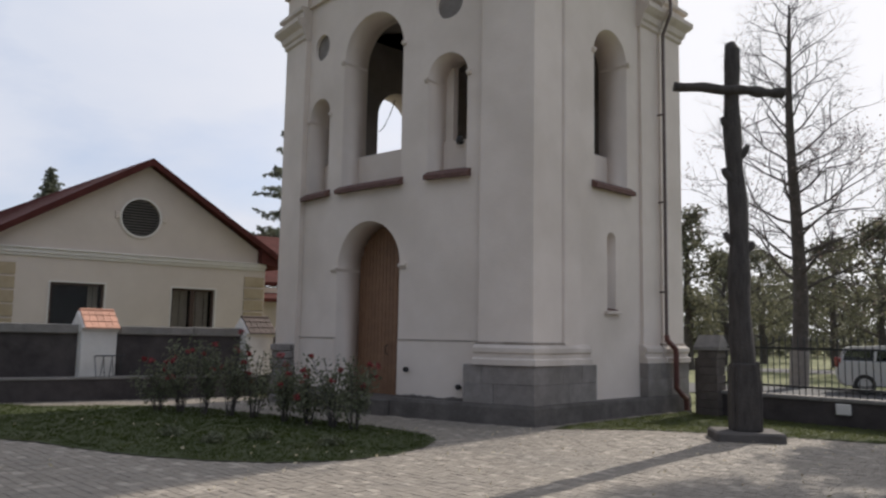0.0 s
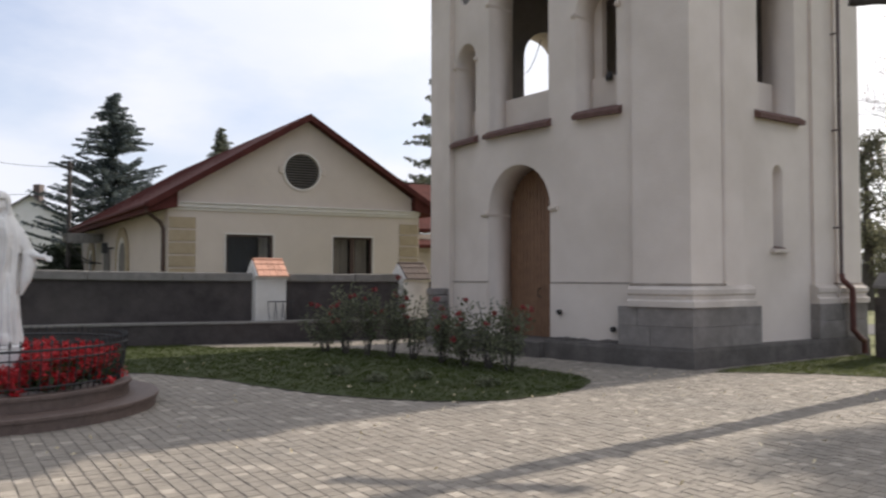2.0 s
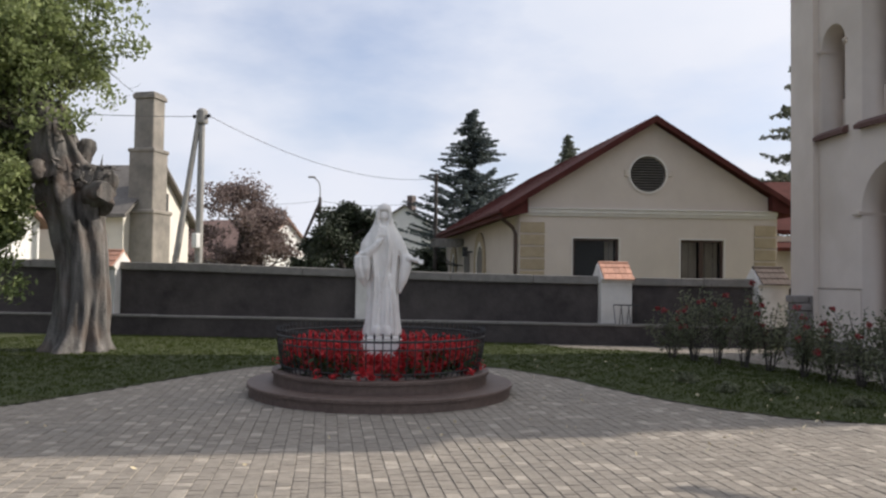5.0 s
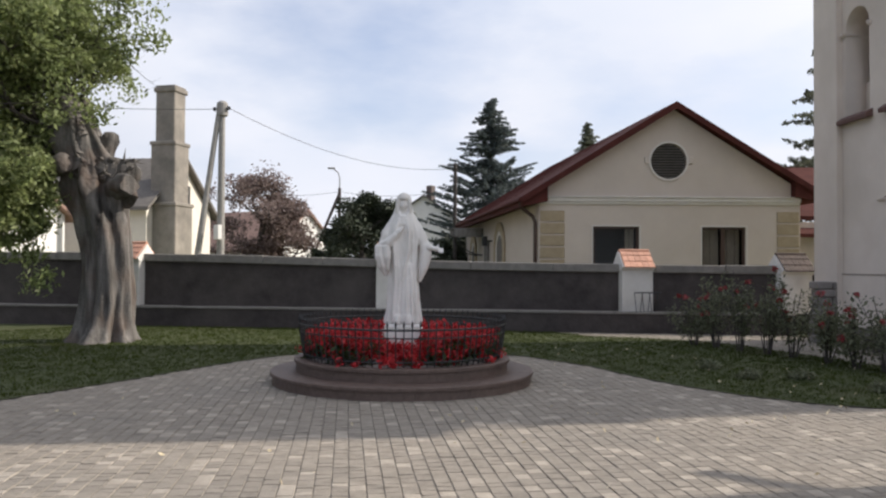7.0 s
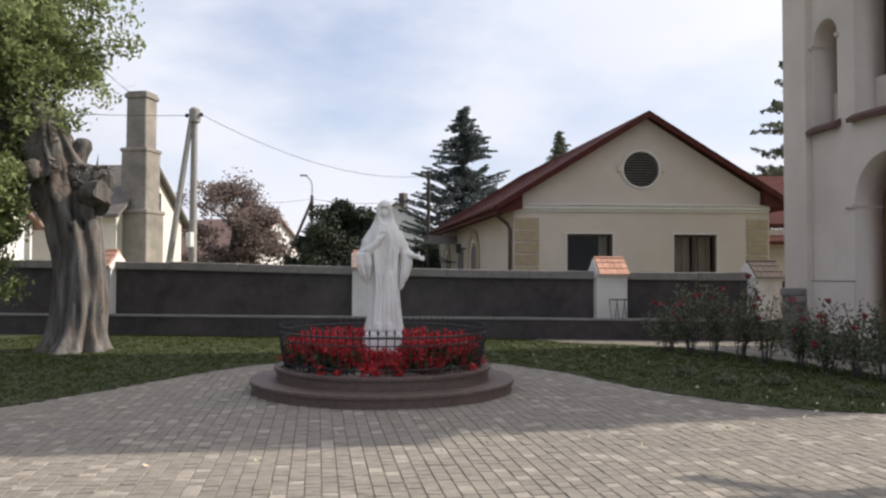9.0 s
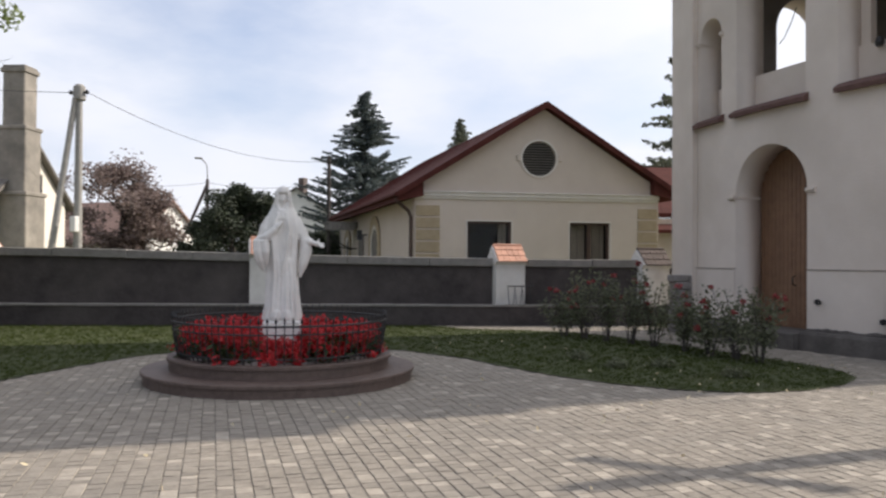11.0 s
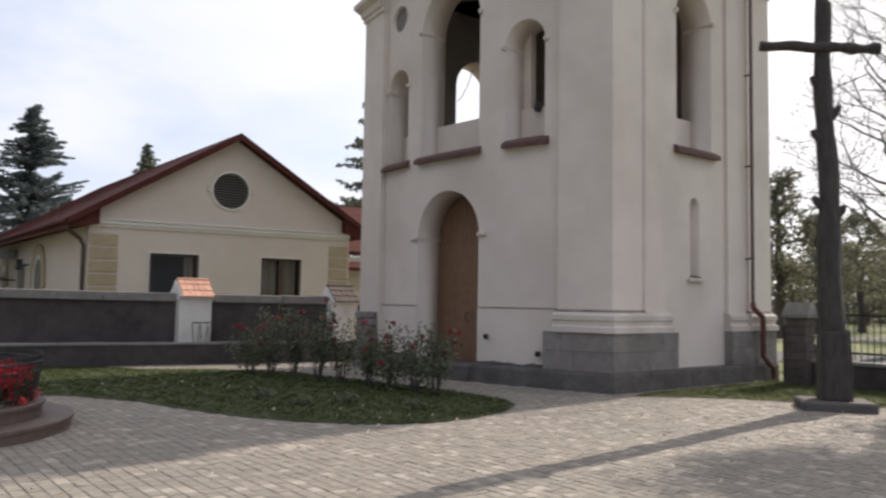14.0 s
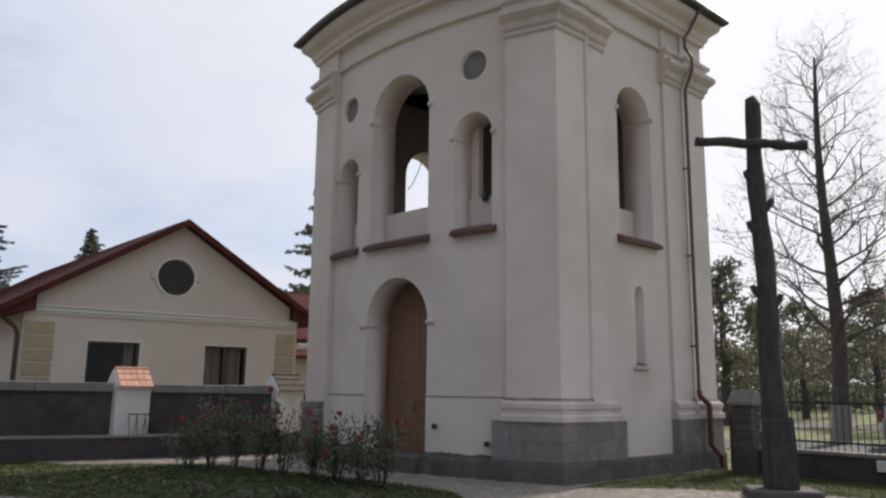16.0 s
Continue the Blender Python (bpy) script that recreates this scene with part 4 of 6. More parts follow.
q = [hp(8.0, WIN_D, 0), hp(13, WIN_D, 0), hp(13, WIN_D + 3, 0), hp(8.0, WIN_D + 3, 0)]
lo, hi = [bm.verts.new(p) for p in q], [bm.verts.new(p + Vector((0, 0, 3.1))) for p in q]
bm.faces.new(lo), bm.faces.new(hi)
for i in range(4):
    bm.faces.new((lo[i], lo[(i + 1) % 4], hi[(i + 1) % 4], hi[i]))
bmesh.ops.recalc_face_normals(bm, faces=bm.faces[:])
part("wall", bm, HOUSE_PLASTER, house)

# ---------- churchyard wall ----------
WO, WU = Vector((-13.4, 14.3)), Vector((0.8526, 0.5225))
WN = Vector((WU.y, -WU.x))      # towards the yard


def wp(s, o, z):
    p = WO + WU * s + WN * o
    return Vector((p.x, p.y, z))


def wall_top(s):
    return float(np.interp(s, (-25, -5, 3.5, 11), (1.88, 1.71, 1.53, 1.49)))


def wbox(bm, s0, s1, o0, o1, z0, z1, bev=0.0, z0b=None, z1b=None):
    q = [wp(s, o, z) for o in (o0, o1) for z, zb in ((z0, z0b), (z1, z1b)) for s, z in ((s0, z), (s1, z if zb is None else zb))]
    v = [bm.verts.new(p) for p in q]
    fs = [bm.faces.new([v[i] for i in f]) for f in ((0, 1, 3, 2), (4, 6, 7, 5), (0, 4, 5, 1), (2, 3, 7, 6), (0, 2, 6, 4), (1, 5, 7, 3))]
    bmesh.ops.recalc_face_normals(bm, faces=fs)
    if bev:
        bmesh.ops.bevel(bm, geom=list({e for f in fs for e in f.edges}), offset=bev, segments=1, affect="EDGES")
    return bm


bm = bmesh.new()
for i in range(36):
    s = -25 + i
    wbox(bm, s, s + 1, -0.45, -0.05, 0, wall_top(s), z1b=wall_top(s + 1))
bmesh.ops.remove_doubles(bm, verts=bm.verts[:], dist=1e-4)
fence_wall = single("wall_north", bm, WALL_STONE, "dark rendered churchyard wall with a concrete coping", "wall", kind="structure")
rnd = random.Random(8)
s = -25.0
while s < 10.6:
    w = rnd.uniform(1.5, 2.6)
    bm = bmesh.new()
    t = rnd.uniform(-0.012, 0.012)
    wbox(bm, s + 0.002, s + w - 0.002, -0.52, 0.04 + t, wall_top(s) - 0.05, wall_top(s) + 0.16 + t, 0.02, wall_top(s + w) - 0.05, wall_top(s + w) + 0.16 + t)
    part("coping_stone", bm, COPING, fence_wall)
    s += w
bm = bmesh.new()
wbox(bm, -25, 10.4, -0.1, 0.36, 0, 0.46)
ledge = single("wall_ledge", bm, WALL_STONE, "low dark stone ledge along the foot of the churchyard wall", "wall", kind="structure")
s = -25.0
while s < 10.2:
    w = rnd.uniform(0.8, 1.3)
    bm = bmesh.new()
    wbox(bm, s + 0.005, min(s + w, 10.4) - 0.005, -0.04, 0.39, 0.463, 0.515 + rnd.uniform(0, 0.01), 0.012)
    part("ledge_slab", bm, COPING, ledge)
    s += w


def pillar(s, tile, label, rise=0.0, w=0.78, turn=11.0):
    """A plastered pillar set a little askew in the wall, its gabled head tiled in two courses on each slope."""
    at = wp(s, -0.17, 0.5)
    p = thing("wall_pillar", label, "pillar", at, group="pillars of the churchyard wall")
    m = Matrix.Translation((at.x, at.y, 0)) @ Matrix.Rotation(math.atan2(WU.y, WU.x) + radians(turn), 4, "Z")
    h, dp = w / 2, 0.40
    bm = box(bmesh.new(), -h, h, -0.31, 0.31, 0.5, 1.66 + rise, m, 0.012)
    # corbelled gable head, deeper than the shaft
    sec = [(-dp + 0.09, 1.58), (dp - 0.09, 1.58), (dp, 1.67), (0.0, 2.05), (-dp, 1.67)]
    va, vb = [bm.verts.new(m @ Vector((-h - 0.02, y, z + rise))) for y, z in sec], [bm.verts.new(m @ Vector((h + 0.02, y, z + rise))) for y, z in sec]
    fs = [bm.faces.new(va), bm.faces.new(vb[::-1])]
    for i in range(5):
        fs.append(bm.faces.new((va[i], va[(i + 1) % 5], vb[(i + 1) % 5], vb[i])))
    bmesh.ops.recalc_face_normals(bm, faces=fs)
    part("shaft", bm, PILLAR_WHITE, p)
    for sg in (-1, 1):
        for row in range(3):
            f0, f1 = row / 3, min(1.0, row / 3 + 0.42)
            for c in range(5):
                x0 = -h + 0.03 + c * (w - 0.02) / 5
                x1 = x0 + (w - 0.02) / 5 - 0.007
                lift = 0.032
                q = [m @ Vector((x, sg * (dp + 0.07) * (1 - f), 1.62 + rise + 0.43 * f + l)) for x, f, l in ((x0, f0, lift), (x1, f0, lift), (x1, f1, 0.008), (x0, f1, 0.008))]
                bm = bmesh.new()
                up = [bm.verts.new(v + Vector((0, 0, 0.03))) for v in q]
                dn = [bm.verts.new(v) for v in q]
                bm.faces.new(up), bm.faces.new(dn)
                for i in range(4):
                    bm.faces.new((up[i], up[(i + 1) % 4], dn[(i + 1) % 4], dn[i]))
                bmesh.ops.recalc_face_normals(bm, faces=bm.faces[:])
                part("tile", bm, tile, p)
    bm = bmesh.new()
    tube(bm, [m @ Vector((-h + 0.02, 0, 2.07 + rise)), m @ Vector((h, 0, 2.07 + rise))], 0.045, 8)
    part("ridge_tile", bm, tile, p)
    return p


pillar(-6.35, TILE_ORANGE, "white plastered wall pillar with an orange tiled gabled cap", 0.08, turn=-8.0)
pillar(0.58, TILE_ORANGE, "white plastered wall pillar with an orange tiled gabled cap", 0.07)
pillar(6.65, TILE_ORANGE, "white plastered wall pillar with an orange tiled gabled cap", -0.07)
pillar(10.38, TILE_BROWN, "white plastered wall pillar with a brown tiled cap beside the tower", -0.14)
# short iron grille by the pillar
gr = thing("iron_grille", "short black iron grille standing on the wall ledge", "grille", wp(6.9, 0.3, 0.515))
bm = bmesh.new()
tube(bm, [wp(6.62, 0.3, 0.98), wp(7.25, 0.3, 0.98)], 0.014, 6)
part("rail", bm, DARK_METAL, gr)
for i in range(7):
    bm = bmesh.new()
    lean = 0.05 if i % 2 else -0.05
    tube(bm, [wp(6.66 + i * 0.09, 0.3, 0.51), wp(6.66 + i * 0.09 + lean, 0.3, 0.98)], 0.009, 5)
    part("bar", bm, DARK_METAL, gr)
# rough stone pier between the wall and the tower
PIER = Vector((-3.40, 18.0, 0))
pier = thing("stone_pier", "rough low pier of grey stones against the tower corner", "pier", PIER)
PIM = Matrix.Translation(PIER) @ Matrix.Rotation(math.atan2(WU.y, WU.x), 4, "Z")
for i in range(8):
    cut = rnd.uniform(-0.1, 0.1)
    for x0, x1 in ((-0.30 + rnd.uniform(-0.04, 0.03), cut), (cut + 0.008, 0.30 + rnd.uniform(-0.03, 0.04))):
        part("stone", box(bmesh.new(), x0, x1, -0.2 + rnd.uniform(-0.03, 0.03), 0.3, i * 0.165, i * 0.165 + 0.156, PIM, 0.02), STONE, pier)

# ---------- statue in its flower bed ----------
RX, RY = RING
steps = thing("round_steps", "two round red-brown stone steps round the flower bed", "steps", (RX, RY, 0))
for r, z0, z1 in ((1.81, -0.02, 0.165), (1.49, 0.165, 0.335)):
    for k in range(16):
        a0, a1 = 2 * math.pi * k / 16 + 0.0008, 2 * math.pi * (k + 1) / 16 - 0.0008
        bm = bmesh.new()
        prof = [(r - 0.5, z0), (r - 0.03, z0), (r - 0.03, z1 - 0.05), (r, z1 - 0.045), (r, z1 - 0.01), (r - 0.012, z1), (r - 0.5, z1)]
        lathe(bm, prof + prof[:1], 6, (RX, RY, 0), a0, a1)
        bmesh.ops.remove_doubles(bm, verts=bm.verts[:], dist=1e-5)
        bmesh.ops.holes_fill(bm, edges=bm.edges[:])
        bmesh.ops.recalc_face_normals(bm, faces=bm.faces[:])
        part("step_stone", bm, STEP_STONE, steps)
bm = bmesh.new()
lathe(bm, [(0, 0.42), (0.6, 0.42), (1.0, 0.38), (1.3, 0.335), (1.3, 0.1)], 40, (RX, RY, 0))
single("soil", bm, BARE_DARK, "dark soil of the round flower bed", "soil", kind="structure")

bed_fence = thing("bed_fence", "low black iron fence with spear points round the flower bed", "fence", (RX, RY, 0.335))
FR = 1.38
for z, r, rad in ((0.80, FR + 0.04, 0.014), (0.70, FR + 0.03, 0.009), (0.40, FR - 0.02, 0.012)):
    bm = bmesh.new()
    ring = [(RX + r * math.cos(2 * math.pi * k / 72), RY + r * math.sin(2 * math.pi * k / 72), z) for k in range(73)]
    tube(bm, ring, rad, 6, False)
    part("rail", bm, DARK_METAL, bed_fence)
bar_mesh = None
for k in range(88):
    a = 2 * math.pi * k / 88
    if bar_mesh is None:
        bm = bmesh.new()
        tube(bm, [(FR - 0.03, 0, 0.0), (FR + 0.0, 0, 0.12), (FR + 0.03, 0, 0.3), (FR + 0.045, 0, 0.50)], 0.008, 5)
        tube(bm, [(FR + 0.045, 0, 0.50), (FR + 0.045, 0, 0.53), (FR + 0.045, 0, 0.58)], [0.008, 0.018, 0.001], 5)
        ob = part("bar", bm, DARK_METAL)
        ob.parent = bed_fence
        bar_mesh = ob.data
    else:
        ob = new("bar", bar_mesh)
        ob.parent = bed_fence
    ob.rotation_euler = (0, 0, a)

bm = bmesh.new()
to_cam = Vector((-RX, -RY)).normalized()
FACE = math.degrees(math.atan2(to_cam.y, to_cam.x)) + 90 - 2
PM = Matrix.Translation((RX, RY, 0)) @ Matrix.Rotation(radians(FACE), 4, "Z")
box(bm, -0.29, 0.29, -0.27, 0.27, 0.36, 0.72, PM, 0.02)
box(bm, -0.25, 0.25, -0.23, 0.23, 0.72, 0.78, PM, 0.02)
single("pedestal", bm, MARBLE, "white stone pedestal block among the flowers", "pedestal")


def robed_figure():
    """A standing robed and veiled figure, front towards -y, 1.84 m high, as one closed skin."""
    bm = bmesh.new()
    prof = [(0.0, 0.235, 0.22), (0.05, 0.24, 0.225), (0.18, 0.222, 0.21), (0.35, 0.208, 0.195), (0.6, 0.203, 0.19), (0.85, 0.208, 0.19), (1.05, 0.222, 0.19), (1.2, 0.235, 0.19), (1.3, 0.235, 0.185),
            (1.4, 0.205, 0.175), (1.47, 0.17, 0.16), (1.53, 0.132, 0.15), (1.6, 0.116, 0.146), (1.7, 0.114, 0.142), (1.76, 0.102, 0.125), (1.80, 0.078, 0.095), (1.825, 0.045, 0.055), (1.838, 0.012, 0.015)]
    n = 96
    rows = []
    zs = [prof[0][0] + (prof[-1][0] - prof[0][0]) * i / 92 for i in range(93)]
    for z in zs:
        rx = float(np.interp(z, [p[0] for p in prof], [p[1] for p in prof]))
        ry = float(np.interp(z, [p[0] for p in prof], [p[2] for p in prof]))
        row = []
        for k in range(n):
            a = 2 * math.pi * k / n
            front_w = max(0.0, -math.sin(a))
            fold = 0.0
            if z < 1.42:
                amp = float(np.interp(z, (0, 0.1, 0.8, 1.2, 1.42), (0.030, 0.028, 0.022, 0.014, 0.0)))
                ph = 1.3 * math.sin(z * 2.1) + 0.5 * noise.noise(Vector((a * 0.5, z * 1.5, 3)))
                fold = amp * (math.sin(a * 9 + ph) + 0.45 * math.sin(a * 17 - 2 * ph + 1.0))
                fold += 0.012 * noise.noise(Vector((math.cos(a) * 5, math.sin(a) * 5, z * 6)))
            x, y = math.cos(a) * (rx + fold), math.sin(a) * (ry + fold)
            # mantle open in front: the gown lies deeper between its hems
            if 0.12 < z < 1.36 and front_w > 0:
                w = float(np.interp(z, (0.12, 0.7, 1.1, 1.36), (0.13, 0.10, 0.13, 0.07)))
                if abs(x) < w:
                    y += 0.014
            # face set back under the veil
            if 1.5 < z < 1.735 and front_w > 0.3 and abs(x) < float(np.interp(z, (1.5, 1.6, 1.735), (0.03, 0.074, 0.06))):
                y += 0.045
            # veil falling to the shoulders on both sides
            row.append(bm.verts.new((x, y, z)))
        rows.append(row)
    for r0, r1 in zip(rows, rows[1:]):
        for k in range(n):
            bm.faces.new((r0[k], r0[(k + 1) % n], r1[(k + 1) % n], r1[k]))
    bm.faces.new(rows[0][::-1])
    bm.faces.new(rows[-1])

    def sleeve(pts, rad, rz):
        tube(bm, pts, rad, 16, True, rz)
    # veil falling from the head over both shoulders to the elbows
    for sg in (-1, 1):
        sleeve([(sg * 0.075, 0.03, 1.64), (sg * 0.105, 0.03, 1.52), (sg * 0.16, 0.02, 1.38), (sg * 0.215, 0.0, 1.24), (sg * 0.26, -0.02, 1.1)], [0.04, 0.05, 0.065, 0.065, 0.055], 0.15)
    # one arm laid across the breast, with a wide sleeve hanging from the elbow
    sleeve([(-0.15, 0.0, 1.37), (-0.235, -0.03, 1.22), (-0.315, -0.08, 1.06), (-0.20, -0.165, 1.13), (-0.09, -0.195, 1.23)], [0.085, 0.09, 0.085, 0.065, 0.045], 0.2)
    sleeve([(-0.09, -0.195, 1.23), (-0.05, -0.205, 1.28), (0.0, -0.2, 1.34)], [0.036, 0.036, 0.015], 0.1)
    sleeve([(-0.315, -0.10, 1.08), (-0.315, -0.115, 0.94), (-0.28, -0.115, 0.80), (-0.235, -0.10, 0.66)], [0.075, 0.088, 0.07, 0.018], 0.35)
    sleeve([(-0.23, -0.16, 1.08), (-0.215, -0.17, 0.92), (-0.205, -0.155, 0.74)], [0.06, 0.058, 0.015], 0.3)
    # the other arm lowered, the open palm held out
    sleeve([(0.15, 0.0, 1.37), (0.235, -0.03, 1.22), (0.31, -0.08, 1.08), (0.39, -0.15, 1.06)], [0.085, 0.085, 0.075, 0.05], 0.2)
    sleeve([(0.39, -0.15, 1.06), (0.46, -0.19, 1.04), (0.50, -0.21, 1.035)], [0.032, 0.036, 0.03], 0.1)
    for k in range(4):
        sleeve([(0.49, -0.20 - 0.012 * k, 1.04 - 0.012 * k), (0.53, -0.225 - 0.012 * k, 1.045 - 0.018 * k), (0.56, -0.24 - 0.012 * k, 1.055 - 0.022 * k)], [0.012, 0.011, 0.006], 0.0)
    sleeve([(0.46, -0.19, 1.05), (0.48, -0.20, 1.09), (0.50, -0.21, 1.115)], [0.014, 0.012, 0.006], 0.0)
    sleeve([(0.305, -0.09, 1.10), (0.315, -0.10, 0.94), (0.285, -0.10, 0.77), (0.235, -0.08, 0.58)], [0.072, 0.082, 0.062, 0.014], 0.35)
    # mantle hem running down from the neck, and the long centre fold
    sleeve([(0.05, -0.155, 1.46), (0.085, -0.185, 1.25), (0.075, -0.195, 1.0), (0.02, -0.19, 0.78), (-0.01, -0.185, 0.6)], [0.018, 0.022, 0.024, 0.022, 0.012], 0.2)
    sleeve([(-0.06, -0.155, 1.46), (-0.11, -0.18, 1.3), (-0.13, -0.185, 1.1), (-0.11, -0.185, 0.8)], [0.018, 0.022, 0.02, 0.012], 0.2)
    # long hair or veil edges beside the neck
    for sg in (-1, 1):
        sleeve([(sg * 0.078, -0.105, 1.72), (sg * 0.09, -0.115, 1.62), (sg * 0.094, -0.11, 1.55)], [0.014, 0.016, 0.01], 0.1)
    # face, nose and neck
    head_c = bmesh.ops.create_uvsphere(bm, u_segments=20, v_segments=14, radius=1.0)["verts"]
    for v in head_c:
        v.co = Vector((v.co.x * 0.05, -0.078 + v.co.y * 0.058, 1.638 + v.co.z * 0.076))
    sleeve([(0, -0.132, 1.66), (0, -0.147, 1.632), (0, -0.138, 1.618)], [0.006, 0.012, 0.006], 0.0)
    # gown folds drawn across from the raised sleeve
    for k in range(5):
        x0 = -0.13 + k * 0.055
        sleeve([(x0, -0.155, 1.0 - 0.04 * k), (x0 + 0.03, -0.17, 0.6), (x0 + 0.01 * k, -0.175, 0.25), (x0 + 0.015 * k, -0.195, 0.03)], [0.012, 0.022, 0.022, 0.018], 0.2)
    bmesh.ops.transform(bm, matrix=PM @ Matrix.Translation((0, 0, 0.78)), verts=bm.verts[:])
    return bm


def fused(bm, voxel):
    """One closed skin from overlapping shapes."""
    me = bpy.data.meshes.new("skin")
    bm.to_mesh(me)
    bm.free()
    ob = new("skin", me)
    md = ob.modifiers.new("skin", "REMESH")
    md.mode, md.voxel_size = "VOXEL", voxel
    bpy.context.view_layer.update()
    out = bpy.data.meshes.new_from_object(ob.evaluated_get(bpy.context.evaluated_depsgraph_get()))
    bpy.data.objects.remove(ob)
    res = bmesh.new()
    res.from_mesh(out)
    bmesh.ops.smooth_vert(res, verts=res.verts[:], factor=0.5, use_axis_x=True, use_axis_y=True, use_axis_z=True)
    bpy.data.meshes.remove(out)
    return res


smooth(single("statue", fused(robed_figure(), 0.011), MARBLE, "white stone statue of a standing robed and veiled figure", "statue"), 70)


# ---------- leaves and plants ----------
def scatter(clumps, size, seed, squash=0.7, ragged=0.5):
    """Leaves as small folded quads: clumps of (centre, radius, count)."""
    rg = np.random.default_rng(seed)
    cs, ns = [], []
    for c, r, k in clumps:
        d = rg.normal(size=(k, 3))
        d /= np.linalg.norm(d, axis=1)[:, None]
        rad = r * rg.uniform(0.0, 1.0, k) ** (1 / 2.2)
        cs.append(np.array(c) + d * rad[:, None] * np.array([1, 1, squash]))
        ns.append(d)
    c = np.concatenate(cs)
    m = len(c)
    nrm_ = np.concatenate(ns) * ragged + rg.normal(size=(m, 3))
    nrm_ /= np.linalg.norm(nrm_, axis=1)[:, None]
    ref = rg.normal(size=(m, 3))
    u = np.cross(nrm_, ref)
    u /= np.linalg.norm(u, axis=1)[:, None]
    v = np.cross(nrm_, u)
    s = (size * rg.uniform(0.6, 1.35, m))[:, None]
    w = s * 0.45
    verts = np.stack([c - u * s, c + v * w, c + u * s, c - v * w], 1).reshape(-1, 3)
    faces = np.arange(4 * m).reshape(-1, 4)
    return verts, faces


def leaf_mesh(name, clumps, size, seed, mat, parent=None, label="", squash=0.7):
    v, f = scatter(clumps, size, seed, squash)
    if parent:
        v = v - np.array(parent.location)
    me = bpy.data.meshes.new(name)
    me.from_pydata(v.tolist(), [], f.tolist())
    me.materials.append(mat)
    ob = new(name, me)
    if parent:
        ob.parent = parent
    if label:
        ob["label"] = label
    return ob


# red bedding flowers
rnd = random.Random(21)
fl, lf = [], []
for i in range(760):
    a, r = rnd.uniform(0, 6.283), 1.31 * math.sqrt(rnd.uniform(0.07, 1))
    x, y = RX + r * math.cos(a), RY + r * math.sin(a)
    h = 0.45 + rnd.uniform(0.0, 0.27) - 0.05 * (r > 1.2)
    # kept low before the pedestal
    fore = to_cam.dot(Vector((x - RX, y - RY)))
    if fore > 0 and abs(to_cam.x * (y - RY) - to_cam.y * (x - RX)) < 0.30:
        h -= 0.17
    lf.append(((x, y, h - 0.1), 0.12, 12))
    if rnd.random() < 0.9:
        fl.append(((x, y, h), 0.07 + rnd.uniform(0, 0.05), 30))
for i in range(16):
    a = rnd.uniform(0, 6.283)
    fl.append(((RX + 1.41 * math.cos(a), RY + 1.41 * math.sin(a), rnd.uniform(0.36, 0.45)), 0.07, 16))
bed = thing("bedding_flowers", "dense red bedding flowers filling the round bed", "flowers", (RX, RY, 0.335), kind="stuff")
leaf_mesh("leaves", lf, 0.045, 1, FLOWER_LEAF, bed)
leaf_mesh("blooms", fl, 0.036, 2, FLOWER_RED, bed, "bright red flower heads", 1.0)

# rose bushes on the lawn before the tower
ROSES = [(-5.45, 15.5, 1.2), (-4.95, 15.3, 1.45), (-4.4, 15.0, 1.62), (-3.85, 14.8, 1.6), (-3.35, 14.5, 1.35), (-2.7, 14.0, 1.05), (-2.2, 13.6, 1.12), (-1.75, 13.3, 1.2), (-1.35, 13.0, 1.1)]
for bi, (x, y, h) in enumerate(ROSES):
    rnd = random.Random(100 + bi)
    b = thing("rose_bush", "straggly rose bush with dull red blooms in the lawn", "rose bush", (x, y, 0), group="rose bushes before the tower")
    lv, bl = [], []
    for i in range(13):
        a, l = rnd.uniform(0, 6.283), rnd.uniform(0.1, 0.55)
        hh = h * rnd.uniform(0.45, 1.0)
        p1 = (x + l * 0.4 * math.cos(a), y + l * 0.4 * math.sin(a), hh * 0.55)
        p2 = (x + l * math.cos(a), y + l * math.sin(a), hh)
        bm = bmesh.new()
        tube(bm, [(x + 0.05 * math.cos(a), y + 0.05 * math.sin(a), 0), p1, p2], [0.010, 0.007, 0.005], 5)
        part("stem", bm, BARK_DARK, b)
        for f in (0.35, 0.5, 0.65, 0.8, 0.92):
            g = rnd.uniform(-0.06, 0.06)
            lv.append(([x + l * f * math.cos(a) + g, y + l * f * math.sin(a) - g, hh * (0.12 + 0.86 * f)], 0.17, 15))
        if rnd.random() < 0.27:
            bl.append((p2, 0.045 + rnd.uniform(0, 0.03), 26))
    leaf_mesh("leaves", lv, 0.036, 200 + bi, ROSE_LEAF, b, squash=1.0)
    for k, q in enumerate(bl):
        leaf_mesh("bloom", [q], 0.04, 300 + bi * 16 + k, ROSE_RED, b, "dull red rose bloom", 0.8)
# small low plants in the lawn
for i, (x, y) in enumerate(((-2.6, 11.7), (-1.5, 11.2), (-4.0, 12.0), (-3.2, 11.3))):
    b = thing("small_plant", "small dark low plant in the lawn", "plant", (x, y, 0.01), group="small plants in the lawn")
    leaf_mesh("leaves", [((x, y, 0.07), 0.2, 160)], 0.04, 400 + i, ROSE_LEAF, b, squash=0.5)

